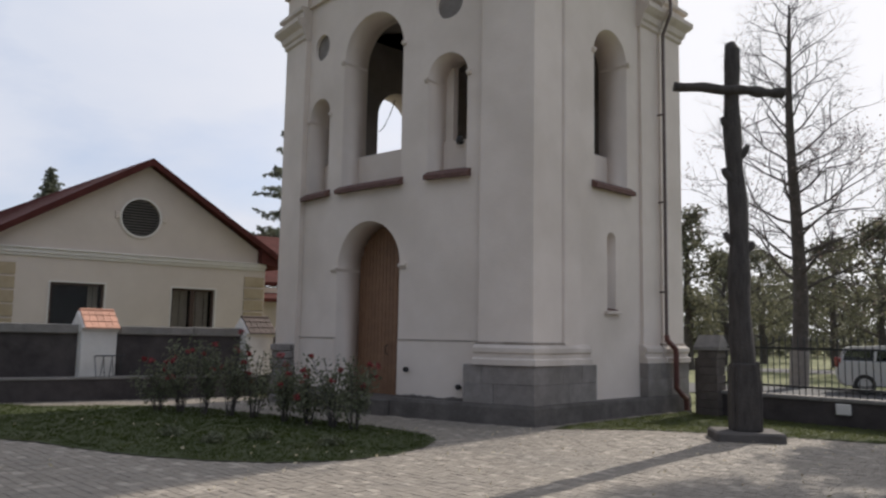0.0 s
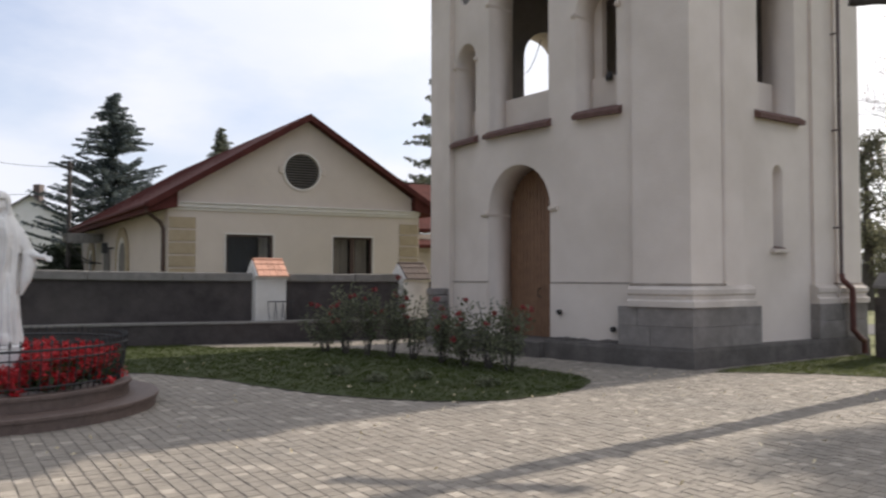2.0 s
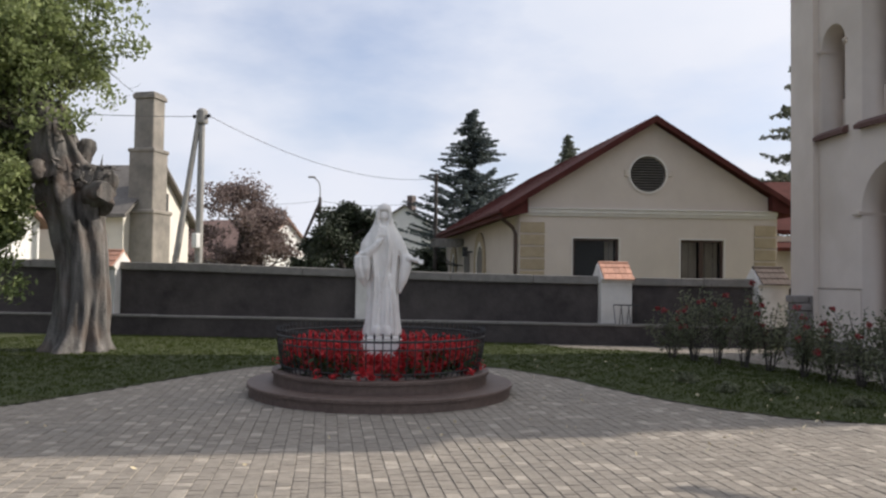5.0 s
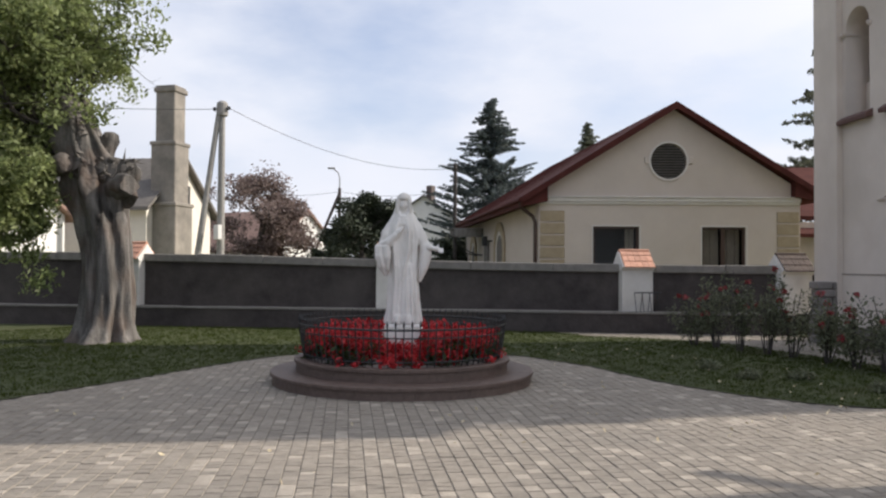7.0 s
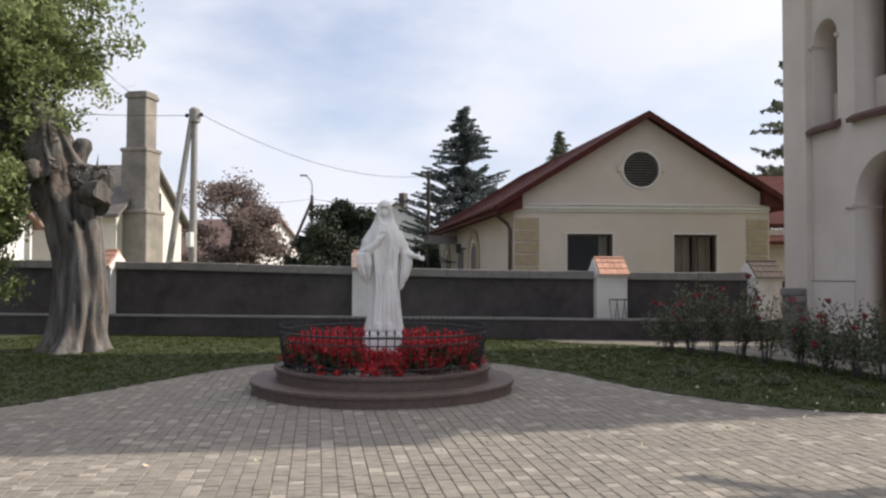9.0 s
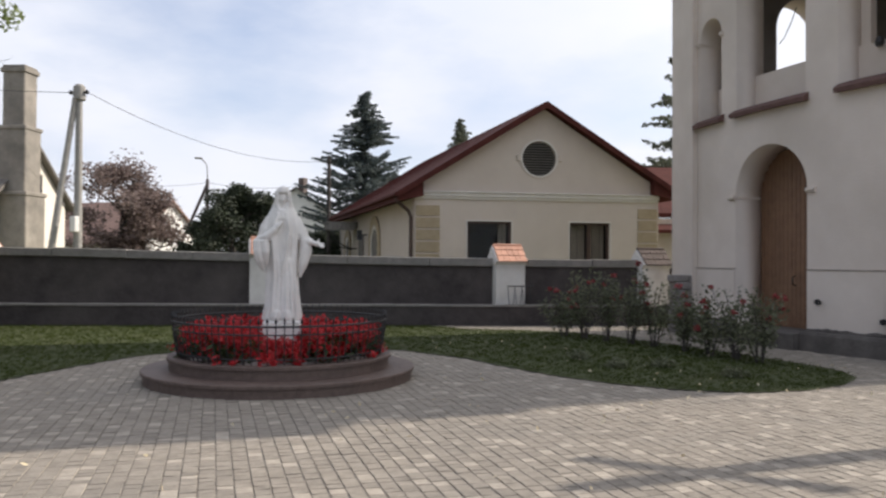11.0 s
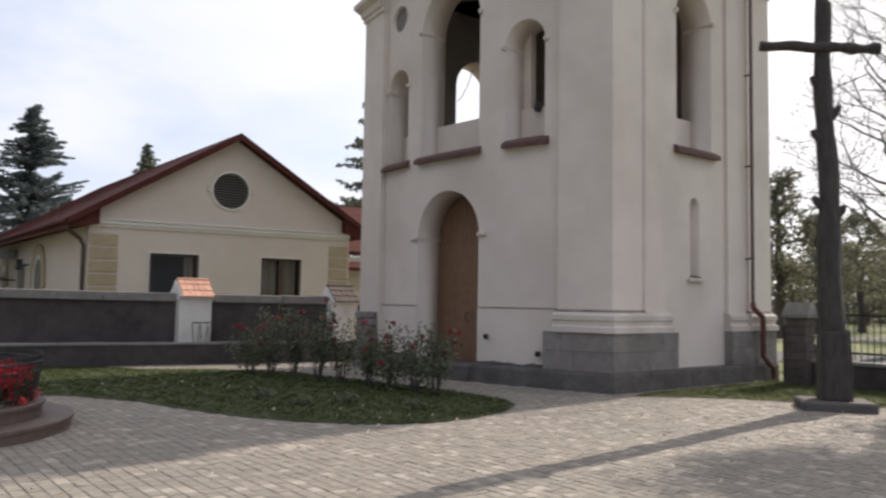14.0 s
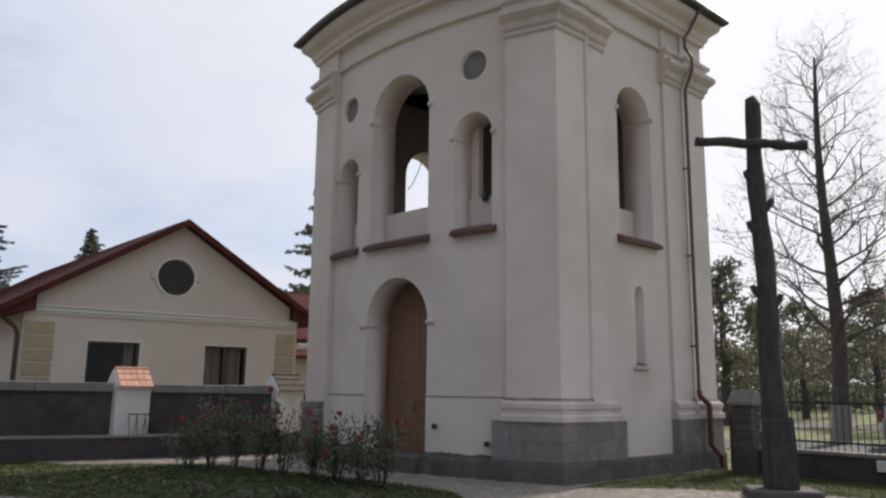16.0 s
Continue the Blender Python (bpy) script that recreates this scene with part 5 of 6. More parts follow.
# ---------- wooden cross ----------
CX, CY = 4.96, 12.61
cross = thing("wooden_cross", "tall dark cross of knotty tree trunks on a stone slab", "cross", (CX, CY, 0))
bm = box(bmesh.new(), -0.52, 0.52, -0.42, 0.42, -0.02, 0.15, pose(CX, CY, 0, 0, 0, -9), 0.03)
part("base_slab", bm, BASE_STONE, cross, "worn dark stone slab")
ARM = Vector((math.cos(radians(-1)), math.sin(radians(-1)), 0))
rnd = random.Random(5)
bm = bmesh.new()
zs = [0.14 + i * 0.2105 for i in range(31)]
tube(bm, [(CX - 0.10 * z / 6.9 + 0.02 * math.sin(z * 2.1), CY + 0.02 * math.sin(z * 1.7), z) for z in zs] + [(CX - 0.11, CY, 6.58)], [0.205 - 0.087 * (z / 6.6) + 0.010 * math.sin(z * 5.3) for z in zs] + [0.085], 16, True, 0.10)
for z, sg in ((5.24, -1), (4.76, 1), (4.37, -1), (3.30, -1), (3.15, 1)):
    q = Vector((CX - 0.10 * z / 6.9, CY, z))
    r = 0.225 - 0.092 * z / 6.6
    tube(bm, [q + ARM * sg * r * 0.5 + Vector((0, -0.03, -0.14)), q + ARM * sg * (r + 0.02) + Vector((0, -0.03, -0.02)), q + ARM * sg * (r + 0.05) + Vector((0, -0.03, 0.05))], [0.07, 0.06, 0.04], 9)
part("stem", bm, LOG, cross)
bm = bmesh.new()
ZA = 5.74
pts, rad = [], []
for i in range(20):
    f = -1.0 + i * (1.82 / 19)
    q = Vector((CX - 0.09, CY - 0.1, ZA)) + ARM * f + Vector((0, 0, -0.05 * f + 0.012 * math.sin(f * 9)))
    pts.append(q)
    rad.append(0.088 - 0.012 * abs(f) + (0.018 * math.sin(f * 17 + 1) if f > 0.1 else 0.004 * math.sin(f * 11)))
tube(bm, pts, rad, 14, True, 0.12)
part("arm", bm, LOG, cross)
# hewn planks clasping the foot
for k in range(4):
    m = pose(CX, CY, 0, 0, 0, -9 + 90 * k)
    top = 1.22 + 0.03 * (k % 3)
    bm = box(bmesh.new(), -0.185, 0.185, -0.235, -0.15, 0.14, top, m, 0.025)
    bmesh.ops.bisect_plane(bm, geom=bm.verts[:] + bm.edges[:] + bm.faces[:], plane_co=(0, 0, 0.7), plane_no=(0, 0, 1))
    for v in bm.verts:
        if v.co.z > top - 0.08:
            v.co.x += (CX - v.co.x) * 0.10
            v.co.y += (CY - v.co.y) * 0.10
    part("brace_plank", bm, LOG, cross, "hewn plank clasping the foot")

# ---------- street fence, gate pillar, street side ----------
FA, FB = Vector((5.95, 16.45)), Vector((10.4, 11.6))
FU = (FB - FA).normalized()


def fp(s, o, z):
    p = FA + FU * s + Vector((FU.y, -FU.x)) * o
    return Vector((p.x, p.y, z))


def fbox(bm, s0, s1, o0, o1, z0, z1, bev=0.0):
    q = [fp(s, o, z) for o in (o0, o1) for z in (z0, z1) for s in (s0, s1)]
    v = [bm.verts.new(p) for p in q]
    fs = [bm.faces.new([v[i] for i in f]) for f in ((0, 1, 3, 2), (4, 6, 7, 5), (0, 4, 5, 1), (2, 3, 7, 6), (0, 2, 6, 4), (1, 5, 7, 3))]
    bmesh.ops.recalc_face_normals(bm, faces=fs)
    if bev:
        bmesh.ops.bevel(bm, geom=list({e for f in fs for e in f.edges}), offset=bev, segments=1, affect="EDGES")
    return bm


FLEN = (FB - FA).length
low = single("wall_east", fbox(bmesh.new(), 0, FLEN + 3, -0.15, 0.15, -0.05, 0.46), WALL_STONE, "low dark stone wall under the street fence", "wall", kind="structure")
for i in range(9):
    part("coping_stone", fbox(bmesh.new(), i * 1.1 + 0.004, i * 1.1 + 1.096, -0.19, 0.19, 0.463, 0.54, 0.015), COPING, low)
part("wall_plate", fbox(bmesh.new(), 2.42, 2.68, 0.15, 0.22, 0.24, 0.44, 0.01), PILLAR_WHITE, low, "small pale plate on the low wall")
rail_fence = thing("iron_fence", "black iron railing fence on a low wall along the street", "fence", (FA.x, FA.y, 0.54))
for z in (0.68, 1.42):
    part("rail", fbox(bmesh.new(), 0.0, FLEN + 2.5, -0.02, 0.02, z, z + 0.04), DARK_METAL, rail_fence)
bar_mesh = None
for i in range(72):
    s = 0.1 + i * 0.122
    if bar_mesh is None:
        bm = bmesh.new()
        tube(bm, [(0, 0, 0.0), (0, 0, 1.02), (0, 0, 1.06), (0, 0, 1.16)], [0.010, 0.010, 0.02, 0.001], 6)
        ob = part("bar", bm, DARK_METAL)
        bar_mesh = ob.data
    else:
        ob = new("bar", bar_mesh)
    ob.parent = rail_fence
    q = fp(s, 0, 0.54)
    ob.location = (q.x - FA.x, q.y - FA.y, 0.0)
gate = thing("gate_pillar", "dark stone gate pillar with a sloped stone cap beside the tower", "pillar", (5.45, 16.1, 0))
GM = pose(5.80, 16.36, 0, 0, 0, -45)
for i in range(8):
    z = i * 0.17
    part("stone_block", box(bmesh.new(), -0.21 + rnd.uniform(-0.012, 0.012), 0.21 + rnd.uniform(-0.012, 0.012), -0.21, 0.21, z + 0.003, z + 0.167, GM, 0.006), GATE_STONE, gate)
bm = bmesh.new()
lo = [bm.verts.new(GM @ Vector(p)) for p in ((-0.28, -0.25, 1.365), (0.28, -0.25, 1.365), (0.28, 0.25, 1.365), (-0.28, 0.25, 1.365))]
md = [bm.verts.new(GM @ Vector(p)) for p in ((-0.28, -0.25, 1.43), (0.28, -0.25, 1.43), (0.28, 0.25, 1.43), (-0.28, 0.25, 1.43))]
hi = [bm.verts.new(GM @ Vector(p)) for p in ((-0.24, -0.06, 1.68), (0.24, -0.06, 1.68), (0.24, 0.06, 1.68), (-0.24, 0.06, 1.68))]
bm.faces.new(lo), bm.faces.new(hi)
for r0, r1 in ((lo, md), (md, hi)):
    for i in range(4):
        bm.faces.new((r0[i], r0[(i + 1) % 4], r1[(i + 1) % 4], r1[i]))
bmesh.ops.recalc_face_normals(bm, faces=bm.faces[:])
part("cap", bm, COPING, gate, "pale sloped stone cap")
part("low_link", box(bmesh.new(), -0.34, -0.21, -0.1, 0.1, 0, 1.2, GM, 0.02), GATE_STONE, gate)


# ---------- trees ----------
def at_az(az, r, z=0.0):
    return Vector((r * math.sin(radians(az)), r * math.cos(radians(az)), z))


def grow(bm, p, d, length, rad, depth, rg, tips, up=0.15, spread=0.75, segs=3, kids=3, n=7, thin=0.42):
    """A limb that bends and forks; its ends are added to tips."""
    pts, rr = [p], [rad]
    q = p.copy()
    for i in range(segs):
        d = (d + Vector((rg.gauss(0, 0.16), rg.gauss(0, 0.16), rg.gauss(0, 0.12) + up * 0.3))).normalized()
        q = q + d * (length / segs)
        pts.append(q.copy())
        rr.append(rad * (1 - 0.55 * (i + 1) / segs))
    tube(bm, pts, rr, max(3, n), depth > 2)
    if depth == 0:
        tips.append(q.copy())
        return
    for k in range(kids):
        f = rg.uniform(0.45, 1.0) if k else 1.0
        i = min(segs - 1, int(f * segs))
        base = pts[i] + (pts[i + 1] - pts[i]) * (f * segs - i) if f < 1 else pts[-1]
        side_d = Vector((rg.gauss(0, 1), rg.gauss(0, 1), rg.gauss(0, 0.5) + up)).normalized()
        grow(bm, base, (d * (1 - spread * 0.5) + side_d * spread).normalized(), length * rg.uniform(0.6, 0.8), rad * thin, depth - 1, rg, tips, up, spread, segs, kids, n - 1, thin)
    tips.append(q.copy())


def leafy_tree(name, label, at, height, radius, seed, mat, leaf=0.09, per=26, low=0.25, clump=0.55, kids=3, depth=3):
    rg = random.Random(seed)
    t = thing(name, label, "tree", at)
    bm = bmesh.new()
    tips = []
    at = Vector(at)
    tr = height * 0.018 + 0.05
    pts = [at + Vector((rg.gauss(0, 0.05) * i, rg.gauss(0, 0.05) * i, height * 0.8 * i / 6)) for i in range(7)]
    tube(bm, pts, [tr * (1.25 - i * 0.17) for i in range(7)], 9)
    part("trunk", bm, BARK_DARK, t)
    bm = bmesh.new()
    for i in range(11):
        f = low + (0.95 - low) * i / 10
        k = min(5, int(f * 6))
        p = pts[k] + (pts[k + 1] - pts[k]) * (f * 6 - k)
        a = i * 2.4 + rg.uniform(-0.4, 0.4)
        reach = radius * math.sin(math.pi * min(0.97, max(0.22, (f - low) / (1 - low) * 0.8 + 0.2))) * rg.uniform(0.75, 1.05)
        grow(bm, p, Vector((math.cos(a), math.sin(a), 0.35)).normalized(), reach * 0.55, tr * 0.4, depth - 1, rg, tips, 0.2, 0.8, 3, kids, 5)
    tagged(part("limb", bm, BARK_DARK, t), "dark forking limbs", "", kind="stuff")
    leaf_mesh("crown", [(tuple(q), clump * rg.uniform(0.6, 1.2), per) for q in tips], leaf, seed, mat, t)
    return t


# old pollarded ash with a hollow, burred trunk
OA = Vector((-15.10, 8.13, 0))
LEFT = Vector((-0.474, -0.88, 0))
TOCAM = Vector((0.88, -0.474, 0))
ash = thing("old_ash_tree", "old pollarded tree with grey burred trunk and leafy green crown", "tree", OA)
bm = bmesh.new()
n, rows_ = 88, []
prof = [(0.0, 0.70, -0.06), (0.12, 0.63, -0.08), (0.35, 0.56, -0.12), (0.8, 0.51, -0.16), (1.4, 0.49, -0.16), (2.0, 0.51, -0.12), (2.5, 0.56, -0.04), (2.9, 0.60, 0.08), (3.2, 0.66, 0.1), (3.5, 0.62, 0.15), (3.8, 0.52, 0.25), (4.1, 0.44, 0.36), (4.4, 0.38, 0.44), (4.7, 0.33, 0.48), (4.95, 0.26, 0.5)]
zs = [4.95 * i / 60 for i in range(61)]
for z in zs:
    r = float(np.interp(z, [p[0] for p in prof], [p[1] for p in prof]))
    sh = float(np.interp(z, [p[0] for p in prof], [p[2] for p in prof]))
    row = []
    for k in range(n):
        a = 2 * math.pi * k / n
        nv = Vector((math.cos(a) * 1.4, math.sin(a) * 1.4, z * 0.45))
        ridge = 0.11 * math.sin(a * 6 + 2.2 * noise.noise(nv)) + 0.05 * math.sin(a * 13 + z * 0.5 + 2 * noise.noise(nv * 1.7)) + 0.06 * noise.noise(Vector((math.cos(a) * 6, math.sin(a) * 6, z * 2.2)))
        ridge *= 0.75 + 0.6 * max(0, 1 - z / 2.5)
        burl = 0.24 * noise.noise(Vector((math.cos(a) * 2.2, math.sin(a) * 2.2, z * 1.6 + 5))) * (0.25 + (z > 2.4) * 1.0)
        rr = 0.9 * r * (1 + ridge + burl + (0.22 * max(0, math.sin(a * 5 + 0.7)) * max(0, 1 - z / 0.5)))
        row.append(bm.verts.new(OA + LEFT * sh + Vector((math.cos(a) * rr, math.sin(a) * rr, z))))
    rows_.append(row)
for r0, r1 in zip(rows_, rows_[1:]):
    for k in range(n):
        bm.faces.new((r0[k], r0[(k + 1) % n], r1[(k + 1) % n], r1[k]))
bm.faces.new(rows_[-1])
smooth(part("trunk", bm, BARK, ash), 60)
rg = random.Random(31)
for q, r, ln in ((OA + LEFT * -0.30 + TOCAM * 0.42 + Vector((0, 0, 3.15)), 0.24, 0.42), (OA + LEFT * 0.72 + TOCAM * 0.35 + Vector((0, 0, 3.55)), 0.2, 0.2), (OA + LEFT * -0.45 + TOCAM * 0.25 + Vector((0, 0, 3.45)), 0.26, 0.25)):
    bm = bmesh.new()
    tube(bm, [q - TOCAM * 0.4, q, q + (TOCAM - LEFT * 0.6).normalized() * ln * 0.6, q + (TOCAM - LEFT * 0.6).normalized() * ln], [r * 1.2, r * 1.05, r, r * 0.75], 14, True, 0.35)
    smooth(part("burl", bm, BARK, ash), 60)
# the pollarded fork: a thick limb and a thin broken one
for foot, way, ln, r in ((0.30, LEFT * 0.30 + TOCAM * 0.05 + Vector((0, 0, 0.9)), 1.5, 0.42), (-0.05, LEFT * -0.1 + TOCAM * 0.1 + Vector((0, 0, 0.95)), 0.75, 0.2)):
    way = way.normalized()
    q = OA + LEFT * foot + Vector((0, 0, 3.55))
    bm = bmesh.new()
    tube(bm, [q + way * ln * f + LEFT * 0.05 * math.sin(f * 5) for f in (0, 0.2, 0.4, 0.6, 0.8, 0.95, 1.0)], [r * k for k in (1.25, 1.05, 0.98, 0.82, 0.86, 0.66, 0.30)], 22, True, 0.4)
    smooth(part("broken_limb", bm, BARK, ash, "grey broken-off limb"), 60)
# knotted burrs along the scars
for k in range(40):
    bm = bmesh.new()
    f = rg.uniform(0, 1)
    q = OA + LEFT * (0.55 - 1.15 * f) + TOCAM * rg.uniform(0.2, 0.5) + Vector((0, 0, 3.65 - 0.45 * f + rg.uniform(-0.3, 0.3)))
    d = (TOCAM + LEFT * rg.uniform(-0.9, 0.7) + Vector((0, 0, rg.uniform(-0.4, 0.6)))).normalized()
    r = rg.uniform(0.05, 0.13)
    tube(bm, [q - d * 0.25, q - d * 0.05, q + d * r * 0.6, q + d * r * 1.3], [r * 1.3, r * 1.1, r * 0.7, r * 0.2], 11, True, 1.0)
    smooth(part("burr", bm, BARK, ash), 60)
for k in range(26):
    bm = bmesh.new()
    q = OA + LEFT * rg.uniform(-0.62, -0.1) + TOCAM * rg.uniform(0.25, 0.55) + Vector((0, 0, rg.uniform(3.15, 3.75)))
    lean = Vector((rg.gauss(0, 1), rg.gauss(0, 1), rg.gauss(0.4, 0.8))).normalized()
    tube(bm, [q, q + lean * 0.14, q + lean * 0.26 + Vector((0, 0, 0.05))], [0.03, 0.016, 0.003], 5)
    part("burr_twig", bm, BARK, ash)
bm = bmesh.new()
tips = []
for i in range(24):
    a = rg.uniform(0, 6.283)
    q = OA + LEFT * rg.uniform(0.3, 1.3) + Vector((0, 0, rg.uniform(3.9, 4.9)))
    side_b = LEFT * rg.uniform(-0.5, 1.35) + TOCAM * rg.uniform(-0.6, 0.6)
    lift = 0.5 if side_b.dot(LEFT) < 0 else 0.0
    grow(bm, q, (side_b + Vector((0, 0, rg.uniform(0.45, 1.1) + lift))).normalized(), rg.uniform(1.2, 1.8), 0.05, 3, rg, tips, 0.25, 0.8, 3, 3, 6)
for i in range(11):
    q = OA + LEFT * rg.uniform(0.6, 1.2) + Vector((0, 0, rg.uniform(3.9, 4.7)))
    way = (LEFT + TOCAM * rg.uniform(-0.6, 0.4) + Vector((0, 0, rg.uniform(-0.2, 0.25)))).normalized()
    grow(bm, q, way, rg.uniform(1.0, 1.5), 0.022, 3, rg, tips, -0.36, 0.7, 3, 3, 5)
    tips += [q + way * f + Vector((rg.gauss(0, 0.15), rg.gauss(0, 0.15), rg.gauss(0, 0.15))) for f in (0.15, 0.4, 0.65, 0.9, 1.2)]
# boughs hanging low on the far side of the trunk
for i in range(5):
    q = OA + LEFT * rg.uniform(0.5, 0.8) + Vector((0, 0, rg.uniform(3.7, 4.2)))
    end = OA + LEFT * rg.uniform(1.1, 2.3) + TOCAM * rg.uniform(-0.4, 0.5) + Vector((0, 0, rg.uniform(1.3, 2.2)))
    mid_b = (q + end) / 2 + LEFT * 0.35 + Vector((0, 0, 0.45))
    tube(bm, [q, mid_b, end], [0.035, 0.022, 0.006], 5)
    for f in (0.35, 0.5, 0.62, 0.72, 0.8, 0.88, 0.95, 1.0):
        p = q * (1 - f) ** 2 + mid_b * 2 * f * (1 - f) + end * f * f
        tips += [p + Vector((rg.gauss(0, 0.14), rg.gauss(0, 0.14), rg.gauss(0, 0.12))) for _ in range(2)]
part("limb", bm, BARK_DARK, ash)
tips = [q for q in tips if -(q - OA).dot(LEFT) < (0.55 if q.z < 6.1 else 1.35)]
leaf_mesh("crown", [(tuple(q), rg.uniform(0.2, 0.46), 58) for q in tips], 0.06, 77, LEAF, ash)

# conifers
def spruce(label, at, height, radius, seed, low=0.08, dense=1.0, whorls=26, mat=NEEDLE):
    rg = random.Random(seed)
    at = Vector(at)
    t = thing("spruce_tree", label, "tree", at)
    bm = bmesh.new()
    tube(bm, [at, at + Vector((0, 0, height * 0.5)), at + Vector((0, 0, height * 0.97))], [height * 0.016, height * 0.010, 0.015], 8)
    part("trunk", bm, BARK_DARK, t)
    bm = bmesh.new()
    cl = []
    for w in range(whorls):
        f = low + (0.97 - low) * (w / (whorls - 1)) ** 0.92
        z = height * f
        R = radius * (1 - f) ** 0.95 * rg.uniform(0.85, 1.1) + 0.06
        for k in range(9):
            a = rg.uniform(0, 6.283)
            L = R * rg.uniform(0.7, 1.12)
            p0 = at + Vector((0, 0, z + rg.uniform(-0.5, 0.5) * height * 0.05))
            d = Vector((math.cos(a), math.sin(a), 0))
            droop = -0.22 * L if f < 0.7 else 0.12 * L
            p1, p2 = p0 + d * L * 0.55 + Vector((0, 0, droop * 0.7)), p0 + d * L + Vector((0, 0, droop * 0.3 + 0.05 * L))
            tube(bm, [p0, p1, p2], [0.03, 0.018, 0.006], 4, False)
            m = max(2, int(L / 0.17))
            for j in range(m):
                g = (j + 0.6) / m
                q = p0 + (p1 - p0) * (g / 0.55) if g < 0.55 else p1 + (p2 - p1) * ((g - 0.55) / 0.45)
                cl.append((tuple(q + Vector((0, 0, -0.05))), 0.13 + 0.15 * (1 - g) * min(1.0, L), int(13 * dense)))
    tagged(part("bough", bm, BARK_DARK, t), "thin dark drooping boughs", "", kind="stuff")
    leaf_mesh("needles", cl, 0.08, seed, mat, t, squash=0.6)
    return t


spruce("dense blue-green spruce behind the cream house", at_az(-33.95, 47, 0), 12.1, 7.0, 41, 0.06, 1.35, 42)
spruce("slender green spruce rising behind the house roof", at_az(-26.75, 46, 0), 10.2, 3.9, 42, 0.3, 1.3, 32, NEEDLE_OLIVE)
spruce("tall sparse spruce beside the bell tower", at_az(-11.3, 33, 0), 10.2, 4.0, 43, 0.12, 1.1, 11, NEEDLE_OLIVE)

leafy_tree("plum_tree", "purple-leaved plum tree behind the churchyard wall", at_az(-51.0, 37), 6.7, 3.1, 51, LEAF_PLUM, 0.085, 50, 0.10, 0.7, 4)
leafy_tree("plum_tree", "low purple-leaved plum tree behind the wall", at_az(-49.5, 37), 5.9, 2.0, 52, LEAF_PLUM, 0.085, 48, 0.10, 0.6, 4)
leafy_tree("evergreen_shrub", "dark round evergreen shrub behind the wall", at_az(-43.3, 33), 5.6, 2.3, 53, LEAF_DARK, 0.085, 60, 0.05, 0.5, 4)
leafy_tree("evergreen_shrub", "dark round evergreen shrub behind the wall", at_az(-45.0, 34), 4.6, 1.4, 54, LEAF_DARK, 0.085, 60, 0.05, 0.5, 4)
leafy_tree("evergreen_shrub", "dark evergreen shrub beside the spruce", at_az(-41.0, 35), 5.3, 1.9, 55, LEAF_DARK, 0.085, 60, 0.05, 0.5, 4)

leafy_tree("evergreen_shrub", "low dark evergreen shrub beside the house canopy", at_az(-36.4, 40), 3.5, 1.5, 56, LEAF_DARK, 0.085, 60, 0.05, 0.5, 4)

# bare tree on the street side
BT = at_az(25.3, 30, 0)
bare = thing("bare_tree", "tall bare tree with upswept limbs across the street fence", "tree", BT)
rg = random.Random(61)
bm = bmesh.new()
zs = [i * 1.08 for i in range(14)]
spine = [BT + Vector((0.12 * math.sin(z * 0.5), 0.1 * math.cos(z * 0.4), z - 0.1)) for z in zs]
tube(bm, spine, [max(0.02, 0.30 * (1 - z / 15.2) ** 0.8) for z in zs], 12, True, 0.08)
part("trunk", bm, BARK_DARK, bare)
bm = bmesh.new()
tube(bm, [spine[0], spine[1] + Vector((0, 0, 0.25))], [0.335, 0.315], 14, False, 0.08)
part("limewash", bm, COPING, bare, "pale limewashed foot of the trunk")
bm = bmesh.new()
tips = []
for i in range(40):
    z = 3.4 + 10.4 * (i / 39)
    k = min(12, int(z / 1.08))
    p = spine[k] + (spine[k + 1] - spine[k]) * (z / 1.08 - k)
    a = i * 2.4 + rg.uniform(-0.3, 0.3)
    L = 2.5 * (1 - z / 17) ** 0.6
    grow(bm, p, Vector((math.cos(a), math.sin(a), 0.45 if z < 8 else 0.95)).normalized(), L, 0.085 * (1 - z / 19), 4, rg, tips, 0.12, 0.66, 3, 3, 5, 0.52)
part("limb", bm, BARK_DARK, bare)
leaf_mesh("last_leaves", [(tuple(q), 0.3, 1) for q in tips if q.z < 9], 0.05, 62, LEAF_PLUM, bare)

# street-side trees
for i, (az, r, h, rad) in enumerate(((18.3, 42, 10.5, 2.4), (20.6, 50, 8.5, 3.4), (23.2, 56, 9.0, 4.0), (27.6, 52, 9.5, 4.0), (30.4, 46, 9.5, 4.0), (33.5, 40, 9.5, 4.0), (25.5, 68, 9.0, 4.5), (21.8, 70, 8.0, 4.2))):
    leafy_tree("street_tree", "green and yellowing broadleaf tree beyond the street", at_az(az, r), h, rad, 70 + i, LEAF_WOOD, 0.13, 24, 0.16, 0.8)
leafy_tree("street_tree", "tall broadleaf tree by the street shading the paving", (18.6, 19.1, 0), 20.2, 4.2, 88, LEAF_WOOD, 0.17, 38, 0.56, 0.9, 4)
leafy_tree("street_tree", "tall broadleaf tree by the street shading the paving", (17.3, 21.7, 0), 20.6, 3.2, 89, LEAF_WOOD, 0.17, 36, 0.58, 0.8, 4)
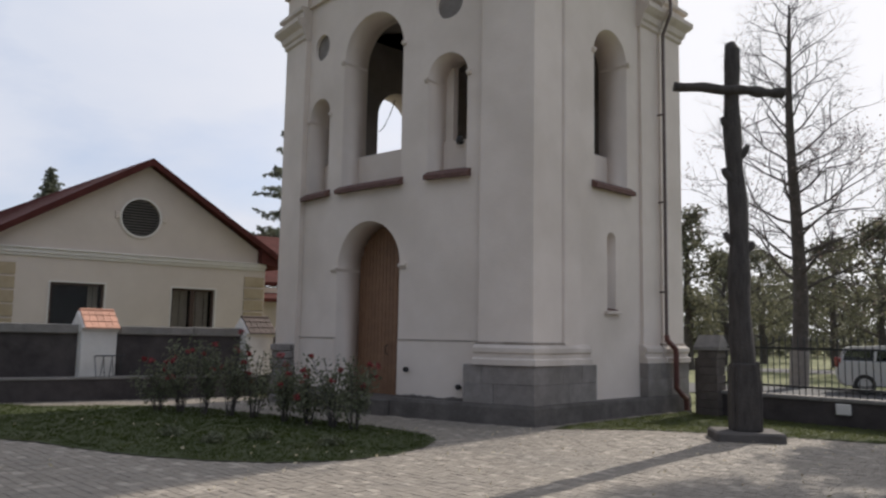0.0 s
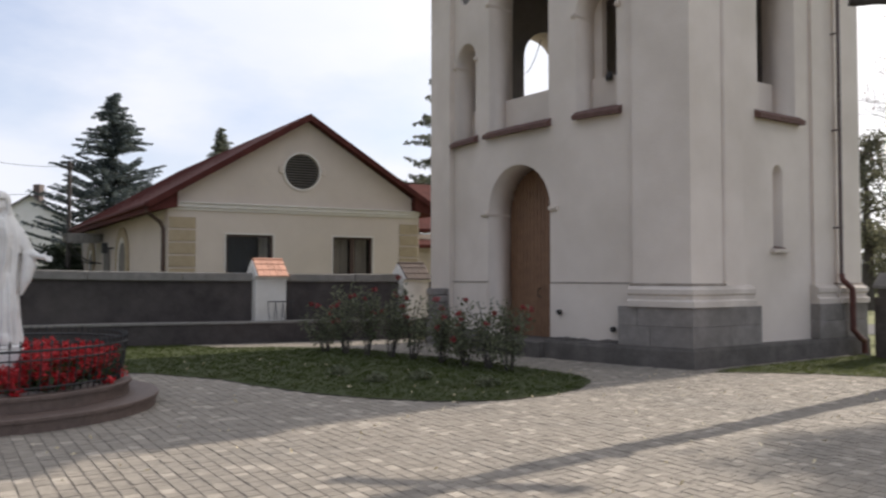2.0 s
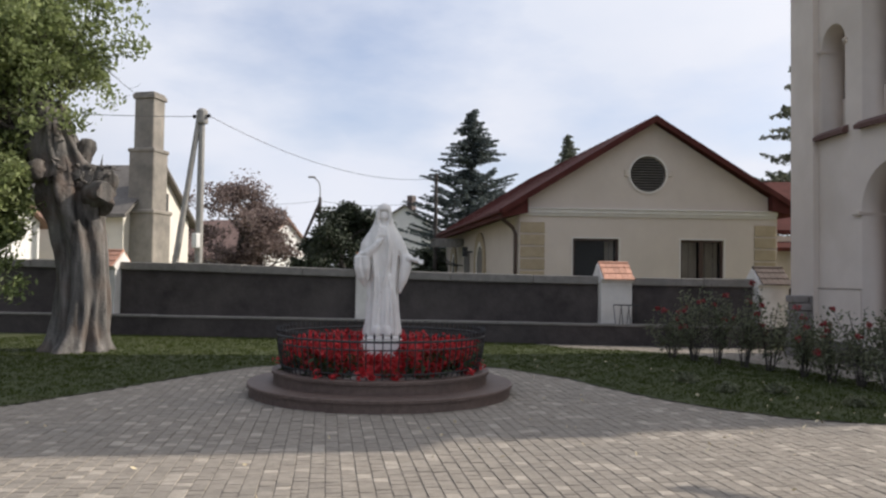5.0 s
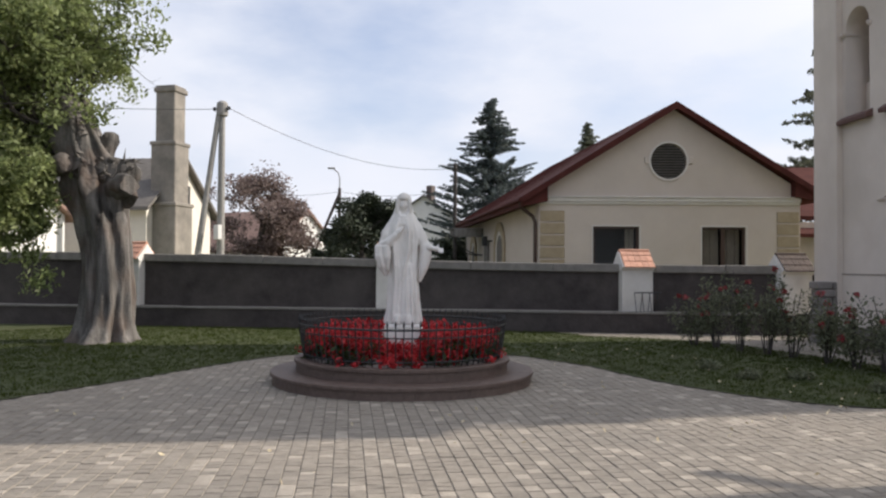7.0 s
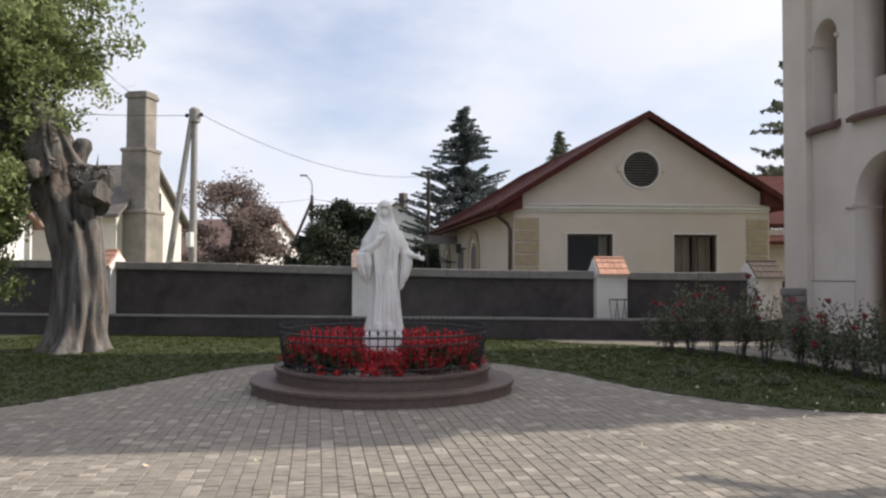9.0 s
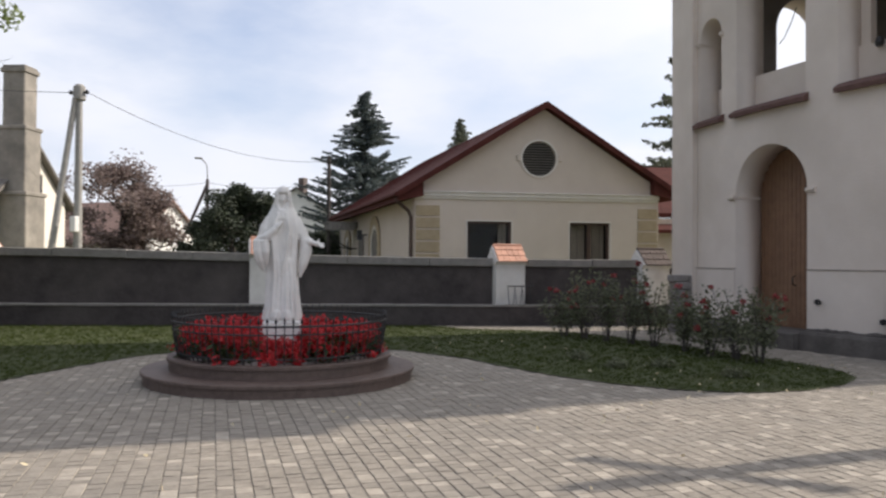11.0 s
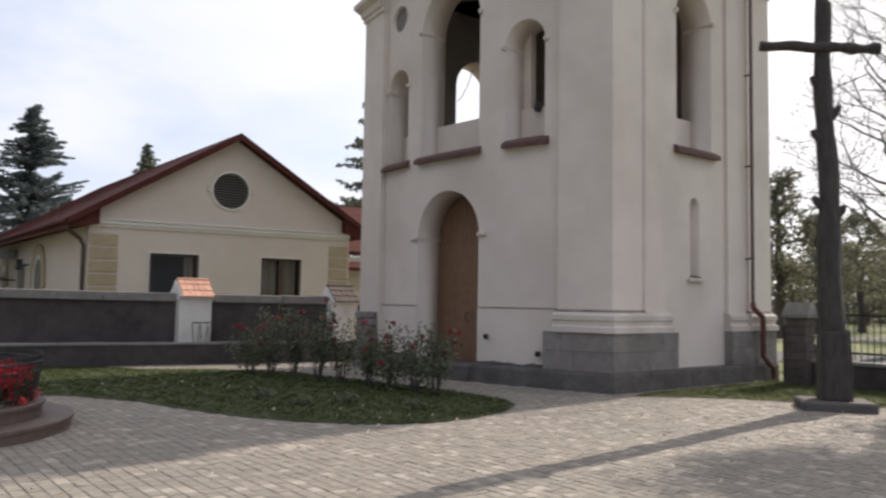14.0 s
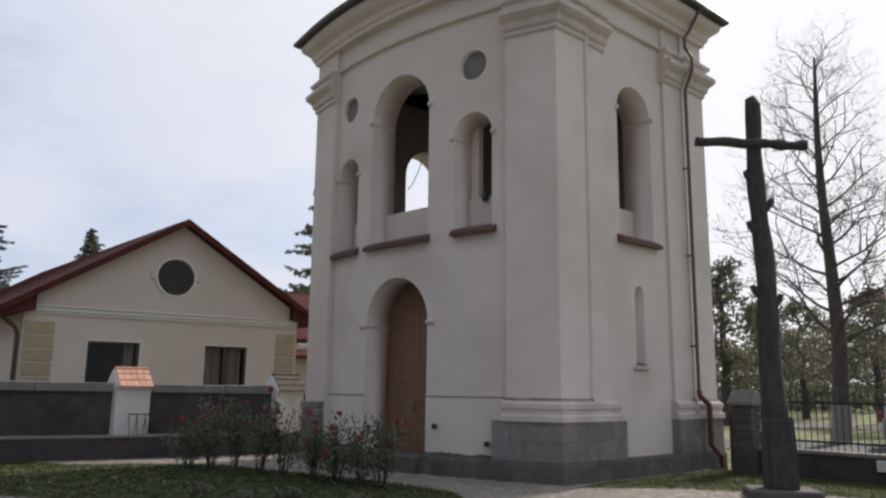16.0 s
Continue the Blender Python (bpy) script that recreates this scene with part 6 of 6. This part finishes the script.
# far wood as one stuff
cl = []
rg = random.Random(90)
for i in range(650):
    az, r = rg.uniform(14, 40), rg.uniform(80, 110)
    h = 7.0 * rg.uniform(0.05, 1.0) ** 1.5
    p = at_az(az, r, h)
    cl.append((tuple(p), 1.6, 26))
for i in range(160):
    az, r = rg.uniform(-75, -36), rg.uniform(95, 120)
    p = at_az(az, r, rg.uniform(0.5, 5.5))
    cl.append((tuple(p), 1.7, 26))
wood = leaf_mesh("far_wood", cl, 0.34, 91, LEAF_WOOD)
tagged(wood, "distant belt of green and brown trees", "woodland", kind="stuff")

# ---------- chimney house and other buildings ----------
def gabled(name, label, apex, g, half, length, z_ridge, z_eave, wall_mat, roof_mat, z_floor=0.0):
    """A house whose gable faces along g from the apex, half its width to either side."""
    apex, g = Vector(apex), Vector(g).normalized()
    a = Vector((-g.y, g.x))
    t = thing(name, label, "house", (apex.x, apex.y, 0))

    def pt(u, d, z):
        q = apex + a * u - g * d
        return Vector((q.x, q.y, z))
    bm = bmesh.new()
    f = [bm.verts.new(pt(u, 0, z)) for u, z in ((-half, z_floor), (half, z_floor), (half, z_eave), (0, z_ridge), (-half, z_eave))]
    b = [bm.verts.new(pt(u, length, z)) for u, z in ((-half, z_floor), (half, z_floor), (half, z_eave), (0, z_ridge), (-half, z_eave))]
    bm.faces.new(f), bm.faces.new(b)
    for i in range(5):
        bm.faces.new((f[i], f[(i + 1) % 5], b[(i + 1) % 5], b[i]))
    bmesh.ops.recalc_face_normals(bm, faces=bm.faces[:])
    part("wall", bm, wall_mat, t)
    for sg in (-1, 1):
        sl_ = (z_ridge - z_eave) / half
        sheet("roof", [pt(0, -0.25, z_ridge + 0.14), pt(sg * (half + 0.35), -0.25, z_eave - 0.35 * sl_ + 0.14), pt(sg * (half + 0.35), length + 0.25, z_eave - 0.35 * sl_ + 0.14), pt(0, length + 0.25, z_ridge + 0.14)], 0.13, roof_mat, t)
    return t, pt


villa, vpt = gabled("village_house", "pale yellow rendered house with a grey roof behind the wall", (-25.9, 17.2), (0.87, 0.5), 2.6, 6, 5.55, 3.7, VILLA, ROOF_GREY)
bm = bmesh.new()
q = vpt(0.55, -0.02, 4.25)
box(bm, -0.02, 0.02, -0.12, 0.12, -0.55, 0.4, Matrix.Translation(q) @ Matrix.Rotation(math.atan2(0.5, 0.87), 4, "Z"))
part("gable_window", bm, DARK_METAL, villa)
CHM = pose(-24.75, 15.95, 0, 0, 0, 24)
chim = thing("chimney", "tall stepped chimney of stained render with a capped top", "chimney", (-24.75, 15.95, 0))
for w, z0, z1 in ((0.60, 0.0, 3.75), (0.49, 3.75, 5.95), (0.385, 5.95, 7.85)):
    part("shaft", box(bmesh.new(), -w, w, -w * 0.92, w * 0.92, z0 + (0.004 if z0 else 0), z1, CHM, 0.03), CHIM_PLASTER, chim)
for w, z0, z1 in ((0.64, 3.66, 3.8), (0.525, 5.86, 6.0), (0.44, 7.78, 7.95), (0.39, 7.95, 8.03)):
    part("ledge", box(bmesh.new(), -w, w, -w * 0.94, w * 0.94, z0, z1, CHM, 0.025), CHIM_PLASTER, chim)
gabled("village_house", "white rendered house glimpsed behind the old tree", (-24.9, 10.6), (0.93, 0.37), 2.2, 8, 4.6, 3.2, WHITE_WALL, ROOF_CLAY)
far_a, _ = gabled("village_house", "distant white house with faded clay roof", tuple(at_az(-47.6, 52).to_2d()), (0.9, 0.1), 3.2, 9, 5.2, 2.7, WHITE_WALL, ROOF_CLAY)
far_b, fpt = gabled("village_house", "distant white gabled house behind the shrubs", tuple(at_az(-38.9, 56).to_2d()), (0.55, -0.8), 3.0, 9, 6.7, 4.6, WHITE_WALL, ROOF_GREY)
bm = bmesh.new()
q = fpt(0.4, 1.2, 6.4)
box(bm, -0.25, 0.25, -0.25, 0.25, -0.3, 1.2, Matrix.Translation(q), 0.03)
part("chimney_stack", bm, PIPE_DARK, far_b)

# poles and wires
P1 = Vector((-22.2, 16.3, 0))
pole = thing("utility_pole", "pale concrete utility pole with a leaning brace", "pole", P1)
bm = bmesh.new()
tube(bm, [P1, P1 + Vector((0, 0, 3.5)), P1 + Vector((0, 0, 7.15))], [0.145, 0.125, 0.10], 10)
part("shaft", bm, CONCRETE, pole)
LB = Vector((-0.55, -0.83, 0))
bm = bmesh.new()
tube(bm, [P1 + LB * 1.0, P1 + LB * 0.12 + Vector((0, 0, 6.8))], [0.12, 0.085], 10)
part("brace", bm, CONCRETE, pole)
bm = bmesh.new()
lathe(bm, [(0.0, 0.0), (0.19, 0.0), (0.2, 0.1), (0.19, 0.42), (0.12, 0.5), (0.0, 0.52)], 14, tuple(P1 + Vector((0, 0, 6.75))))
part("pole_cap", bm, CONCRETE, pole)
part("meter_box", box(bmesh.new(), 0.05, 0.3, -0.34, -0.16, 2.45, 2.95, Matrix.Translation(P1), 0.02), WHITE_WALL, pole, "small pale box")
for sg in (-0.35, 0.3):
    bm = bmesh.new()
    q = P1 + Vector((0.83 * sg, -0.55 * -sg * 0 + 0.3 * sg, 7.0))
    tube(bm, [P1 + Vector((0, 0, 7.0)), q], 0.025, 6)
    lathe(bm, [(0, -0.07), (0.05, -0.06), (0.06, 0.0), (0.05, 0.06), (0, 0.07)], 8, tuple(q))
    part("insulator", bm, DARK_METAL, pole)


def wire(a, b, sag, label):
    a, b = Vector(a), Vector(b)
    bm = bmesh.new()
    tube(bm, [a + (b - a) * f - Vector((0, 0, sag * 4 * f * (1 - f))) for f in [i / 16 for i in range(17)]], 0.0105, 5)
    single("overhead_wire", bm, DARK_METAL, label, "wire", group="overhead wires")


wire(P1 + Vector((-0.3, -0.1, 7.0)), (-27.5, 4.0, 6.4), 0.25, "dark overhead wire running to the old tree")
P3 = at_az(-36.6, 39.0, 0)
thin_pole = thing("utility_pole", "thin dark wooden utility pole before the spruce", "pole", P3)
bm = bmesh.new()
tube(bm, [P3, P3 + Vector((0, 0, 3.5)), P3 + Vector((0, 0, 6.85))], [0.11, 0.10, 0.085], 8)
part("shaft", bm, BARK_DARK, thin_pole)
bm = bmesh.new()
tube(bm, [P3 + Vector((-0.3, 0.2, 6.5)), P3 + Vector((0.3, -0.2, 6.5))], 0.035, 6)
part("crossarm", bm, BARK_DARK, thin_pole)
wire(P1 + Vector((0.25, 0.1, 7.0)), P3 + Vector((0, 0, 6.6)), 0.75, "dark sagging overhead wire behind the house")
P2 = at_az(-45.2, 46, 0)
lampole = thing("street_lamp", "grey street lamp on a braced pole", "street lamp", P2)
bm = bmesh.new()
tube(bm, [P2, P2 + Vector((0, 0, 6.2))], [0.14, 0.1], 8)
part("shaft", bm, PIPE_DARK, lampole)
bm = bmesh.new()
LL = Vector((-0.7, -0.7, 0))
tube(bm, [P2 + LL * 1.6 + Vector((0, 0, 2.0)), P2 + Vector((0, 0, 5.9))], 0.09, 8)
part("brace", bm, PIPE_DARK, lampole)
bm = bmesh.new()
tube(bm, [P2 + Vector((0, 0, 6.1)), P2 + Vector((0, 0, 6.8)), P2 + LL * 0.08 + Vector((0, 0, 7.1)), P2 + LL * 0.35 + Vector((0, 0, 7.35))], 0.03, 6)
part("arm", bm, PIPE_DARK, lampole)
part("lamp_head", box(bmesh.new(), -0.09, 0.09, -0.22, 0.22, -0.05, 0.05, Matrix.Translation(P2 + LL * 0.5 + Vector((0, 0, 7.38))) @ Matrix.Rotation(radians(-45), 4, "Z"), 0.03), CONCRETE, lampole)
wire(P2 + Vector((0, 0, 6.0)), at_az(-54.0, 40, 5.4), 0.3, "dark overhead wire between the street poles")
wire(P2 + Vector((0, 0, 6.0)), P3 + Vector((0, 0, 5.5)), 0.3, "dark overhead wire between the street poles")

# ---------- street, car ----------
bm = bmesh.new()
RD = Vector((0.90, -0.44))
rc = at_az(26, 46)
for o0, o1 in ((-2.6, 2.6),):
    nrm2 = Vector((0.44, 0.90))
    v = [bm.verts.new((rc.x + RD.x * s + nrm2.x * o, rc.y + RD.y * s + nrm2.y * o, -0.045)) for s, o in ((-60, o0), (60, o0), (60, o1), (-60, o1))]
    bm.faces.new(v)
single("road", bm, COPING, "pale sunlit street surface", "road", kind="structure")
bm = bmesh.new()
rc2 = at_az(27, 27.5)
v = [bm.verts.new((rc2.x + RD.x * s + nrm2.x * o, rc2.y + RD.y * s + nrm2.y * o, -0.04)) for s, o in ((-14, -2.6), (30, -2.6), (30, 2.6), (-14, 2.6))]
bm.faces.new(v)
single("parking_strip", bm, ROAD, "dark asphalt parking strip along the fence", "road", kind="structure")

CARP = at_az(31.5, 28.3, -0.04)
CM = Matrix.Translation(CARP) @ Matrix.Rotation(math.atan2(-0.44, 0.90), 4, "Z")
car = thing("car", "silver-white hatchback parked along the street fence", "car", CARP)


def car_body():
    """Side outline lofted across the width, nose towards +x."""
    bm = bmesh.new()
    low_o = [(-1.95, 0.35), (-2.02, 0.6), (-1.98, 0.95), (-1.9, 1.05), (1.0, 1.0), (1.75, 0.85), (2.0, 0.65), (2.0, 0.35), (1.72, 0.25), (-1.8, 0.25)]
    rows_c = []
    for y, k in ((-0.84, 0.97), (-0.78, 1.0), (0.78, 1.0), (0.84, 0.97)):
        rows_c.append([bm.verts.new(CM @ Vector((x * k, y, z if abs(y) < 0.8 else 0.62 + (z - 0.62) * 0.9))) for x, z in low_o])
    for r0, r1 in zip(rows_c, rows_c[1:]):
        for i in range(len(low_o)):
            j = (i + 1) % len(low_o)
            bm.faces.new((r0[i], r0[j], r1[j], r1[i]))
    bm.faces.new(rows_c[0]), bm.faces.new(rows_c[-1])
    bmesh.ops.recalc_face_normals(bm, faces=bm.faces[:])
    return bm


smooth(part("body", car_body(), CAR_WHITE, car), 35)
bm = bmesh.new()
roof_o = [(-1.78, 1.40), (-1.6, 1.47), (-0.6, 1.52), (0.2, 1.47), (0.3, 1.42), (-1.7, 1.36)]
r0, r1 = [bm.verts.new(CM @ Vector((x, -0.66, z))) for x, z in roof_o], [bm.verts.new(CM @ Vector((x, 0.66, z))) for x, z in roof_o]
bm.faces.new(r0), bm.faces.new(r1)
for i in range(6):
    bm.faces.new((r0[i], r0[(i + 1) % 6], r1[(i + 1) % 6], r1[i]))
bmesh.ops.recalc_face_normals(bm, faces=bm.faces[:])
part("roof", bm, CAR_WHITE, car)
for sg in (-1, 1):
    for x0, x1, y0, y1 in ((-1.88, -1.72, 0.8, 0.66), (-0.95, -0.9, 0.8, 0.66), (0.0, -0.02, 0.8, 0.67), (1.0, 0.28, 0.8, 0.66)):
        bm = bmesh.new()
        tube(bm, [CM @ Vector((x0, sg * y0, 1.03)), CM @ Vector((x1, sg * y1, 1.42))], 0.035, 6)
        part("window_post", bm, CAR_WHITE, car)
bm = bmesh.new()
gl = [(-1.86, 1.04), (-1.73, 1.40), (0.26, 1.42), (0.96, 1.02)]
r0, r1 = [bm.verts.new(CM @ Vector((x, -0.79 if z < 1.2 else -0.65, z))) for x, z in gl], [bm.verts.new(CM @ Vector((x, 0.79 if z < 1.2 else 0.65, z))) for x, z in gl]
bm.faces.new(r0), bm.faces.new(r1)
for i in range(4):
    bm.faces.new((r0[i], r0[(i + 1) % 4], r1[(i + 1) % 4], r1[i]))
bmesh.ops.recalc_face_normals(bm, faces=bm.faces[:])
part("windows", bm, CAR_GLASS, car, "dark tinted glass")
for x in (-1.25, 1.28):
    for sg in (-1, 1):
        bm = bmesh.new()
        prof_t = [(0.19, -0.1), (0.29, -0.1), (0.32, -0.06), (0.32, 0.06), (0.29, 0.1), (0.19, 0.1)]
        lathe(bm, prof_t, 24)
        bmesh.ops.transform(bm, matrix=CM @ Matrix.Translation((x, sg * 0.76, 0.32)) @ Matrix.Rotation(radians(90), 4, "X"), verts=bm.verts[:])
        wh = part("wheel", bm, RUBBER, car)
        bm = bmesh.new()
        lathe(bm, [(0.0, 0.06), (0.06, 0.08), (0.17, 0.05), (0.2, 0.09)], 20)
        lathe(bm, [(0.0, -0.06), (0.06, -0.08), (0.17, -0.05), (0.2, -0.09)], 20)
        bmesh.ops.transform(bm, matrix=CM @ Matrix.Translation((x, sg * 0.76, 0.32)) @ Matrix.Rotation(radians(90), 4, "X"), verts=bm.verts[:])
        part("rim", bm, RIM, wh)
for sg in (-1, 1):
    part("tail_lamp", box(bmesh.new(), -2.03, -1.86, sg * 0.72 - 0.1, sg * 0.72 + 0.1, 0.82, 1.12, CM, 0.03), LAMP_RED, car, "red tail lamp")
    part("door_mirror", box(bmesh.new(), 0.62, 0.78, sg * 0.92 - 0.08, sg * 0.92 + 0.08, 1.0, 1.14, CM, 0.03), CAR_WHITE, car)

# ---------- fallen leaves on the paving ----------
rg = np.random.default_rng(12)
pts = []
while len(pts) < 420:
    x, y = rg.uniform(-9, 8.5), rg.uniform(3.5, 13.6)
    if rg.random() < (0.25 + 0.75 * max(0, (x + 6) / 14)) * 0.9:
        pts.append(((x, y, 0.03 if not inside((x, y), LAWN_A) else 0.055), 0.015, 1))
fallen = leaf_mesh("fallen_leaves", pts, 0.026, 13, DEAD_LEAF, squash=0.3)
tagged(fallen, "scattered pale fallen leaves on the paving", "leaves", kind="stuff")

# ---------- setts of the paving ----------
rg = random.Random(17)
ang = radians(134.5)
ex, ey = Vector((math.cos(ang), math.sin(ang))), Vector((-math.sin(ang), math.cos(ang)))
PITCH = 0.124
near_list, vs, fs = [], [], []


def sett_verts(cx, cy, w, h, top, tilt):
    out = []
    for k, z in ((1.0, -0.03), (1.0, top - 0.007), (0.93, top)):
        for sx, sy in ((-1, -1), (1, -1), (1, 1), (-1, 1)):
            p = Vector((cx, cy)) + ex * (sx * w / 2 * (1 - (1 - k) * 0.12 / w)) * 1.0 + ey * (sy * h / 2 * (1 - (1 - k) * 0.12 / h))
            out.append((p.x, p.y, z + (tilt[0] * sx + tilt[1] * sy if k < 1 or z > 0 else 0)))
    return out


SF = []
for a_ in (0, 4):
    for i in range(4):
        j = (i + 1) % 4
        SF.append((a_ + i, a_ + j, a_ + 4 + j, a_ + 4 + i))
SF.append((8, 9, 10, 11))
row = 0
v_ = -20.0
TOWER_POLY = [tuple(TC + (TC - mid) * 0.06), tuple(TR + (TR - mid) * 0.06), tuple(TB), tuple(TL + (TL - mid) * 0.05)] + [tuple(p + (p - mid).normalized() * 0.22) for p in run(front, FRONT_N, 0.0, 8)[1:-1]]
while v_ < 14.0:
    u_ = -14.0 + (row % 3) * 0.07
    while u_ < 24.0:
        w = rg.choice((0.09, 0.11, 0.12, 0.135, 0.16))
        c = ex * (u_ + w / 2) + ey * v_
        x, y = c.x, c.y
        if -14 < x < 9.5 and -3.0 < y < 19.3 and math.hypot(x, y) < 20.5:
            if not inside((x, y), LAWN_A) and not inside((x, y), LAWN_B) and not inside((x, y), TOWER_POLY) and (x - RX) ** 2 + (y - RY) ** 2 > 1.70 ** 2 and (Vector((x, y)) - FA).dot(Vector((FU.y, -FU.x))) > 0.2:
                top = 0.004 + rg.uniform(-0.003, 0.003)
                tl = (rg.gauss(0, 0.0012), rg.gauss(0, 0.0012))
                item = (x, y, w - 0.005, PITCH - 0.006, top, tl)
                if -3.4 < x < -0.6 and 4.3 < y < 6.6 and len(near_list) < 300:
                    near_list.append(item)
                else:
                    k = len(vs)
                    vs += sett_verts(*item)
                    fs += [tuple(k + i for i in f) for f in SF]
        u_ += w
    v_ += PITCH
    row += 1
me = bpy.data.meshes.new("setts")
me.from_pydata(vs, [], fs)
me.materials.append(SETT)
rest = new("setts", me)
rest.parent = floor
tagged(rest, "worn grey concrete setts laid in rows", "", kind="stuff")
shapes = {}
for x, y, w, h, top, tl in near_list:
    if w not in shapes:
        me = bpy.data.meshes.new("sett")
        me.from_pydata(sett_verts(0, 0, w, h, 0.004, (0, 0)), [], SF)
        me.materials.append(SETT_ONE)
        shapes[w] = me
    ob = new("sett", shapes[w])
    ob.location = (x, y, top - 0.004)
    ob.rotation_euler = (tl[1] * 8, -tl[0] * 8, 0)
    ob.parent = floor
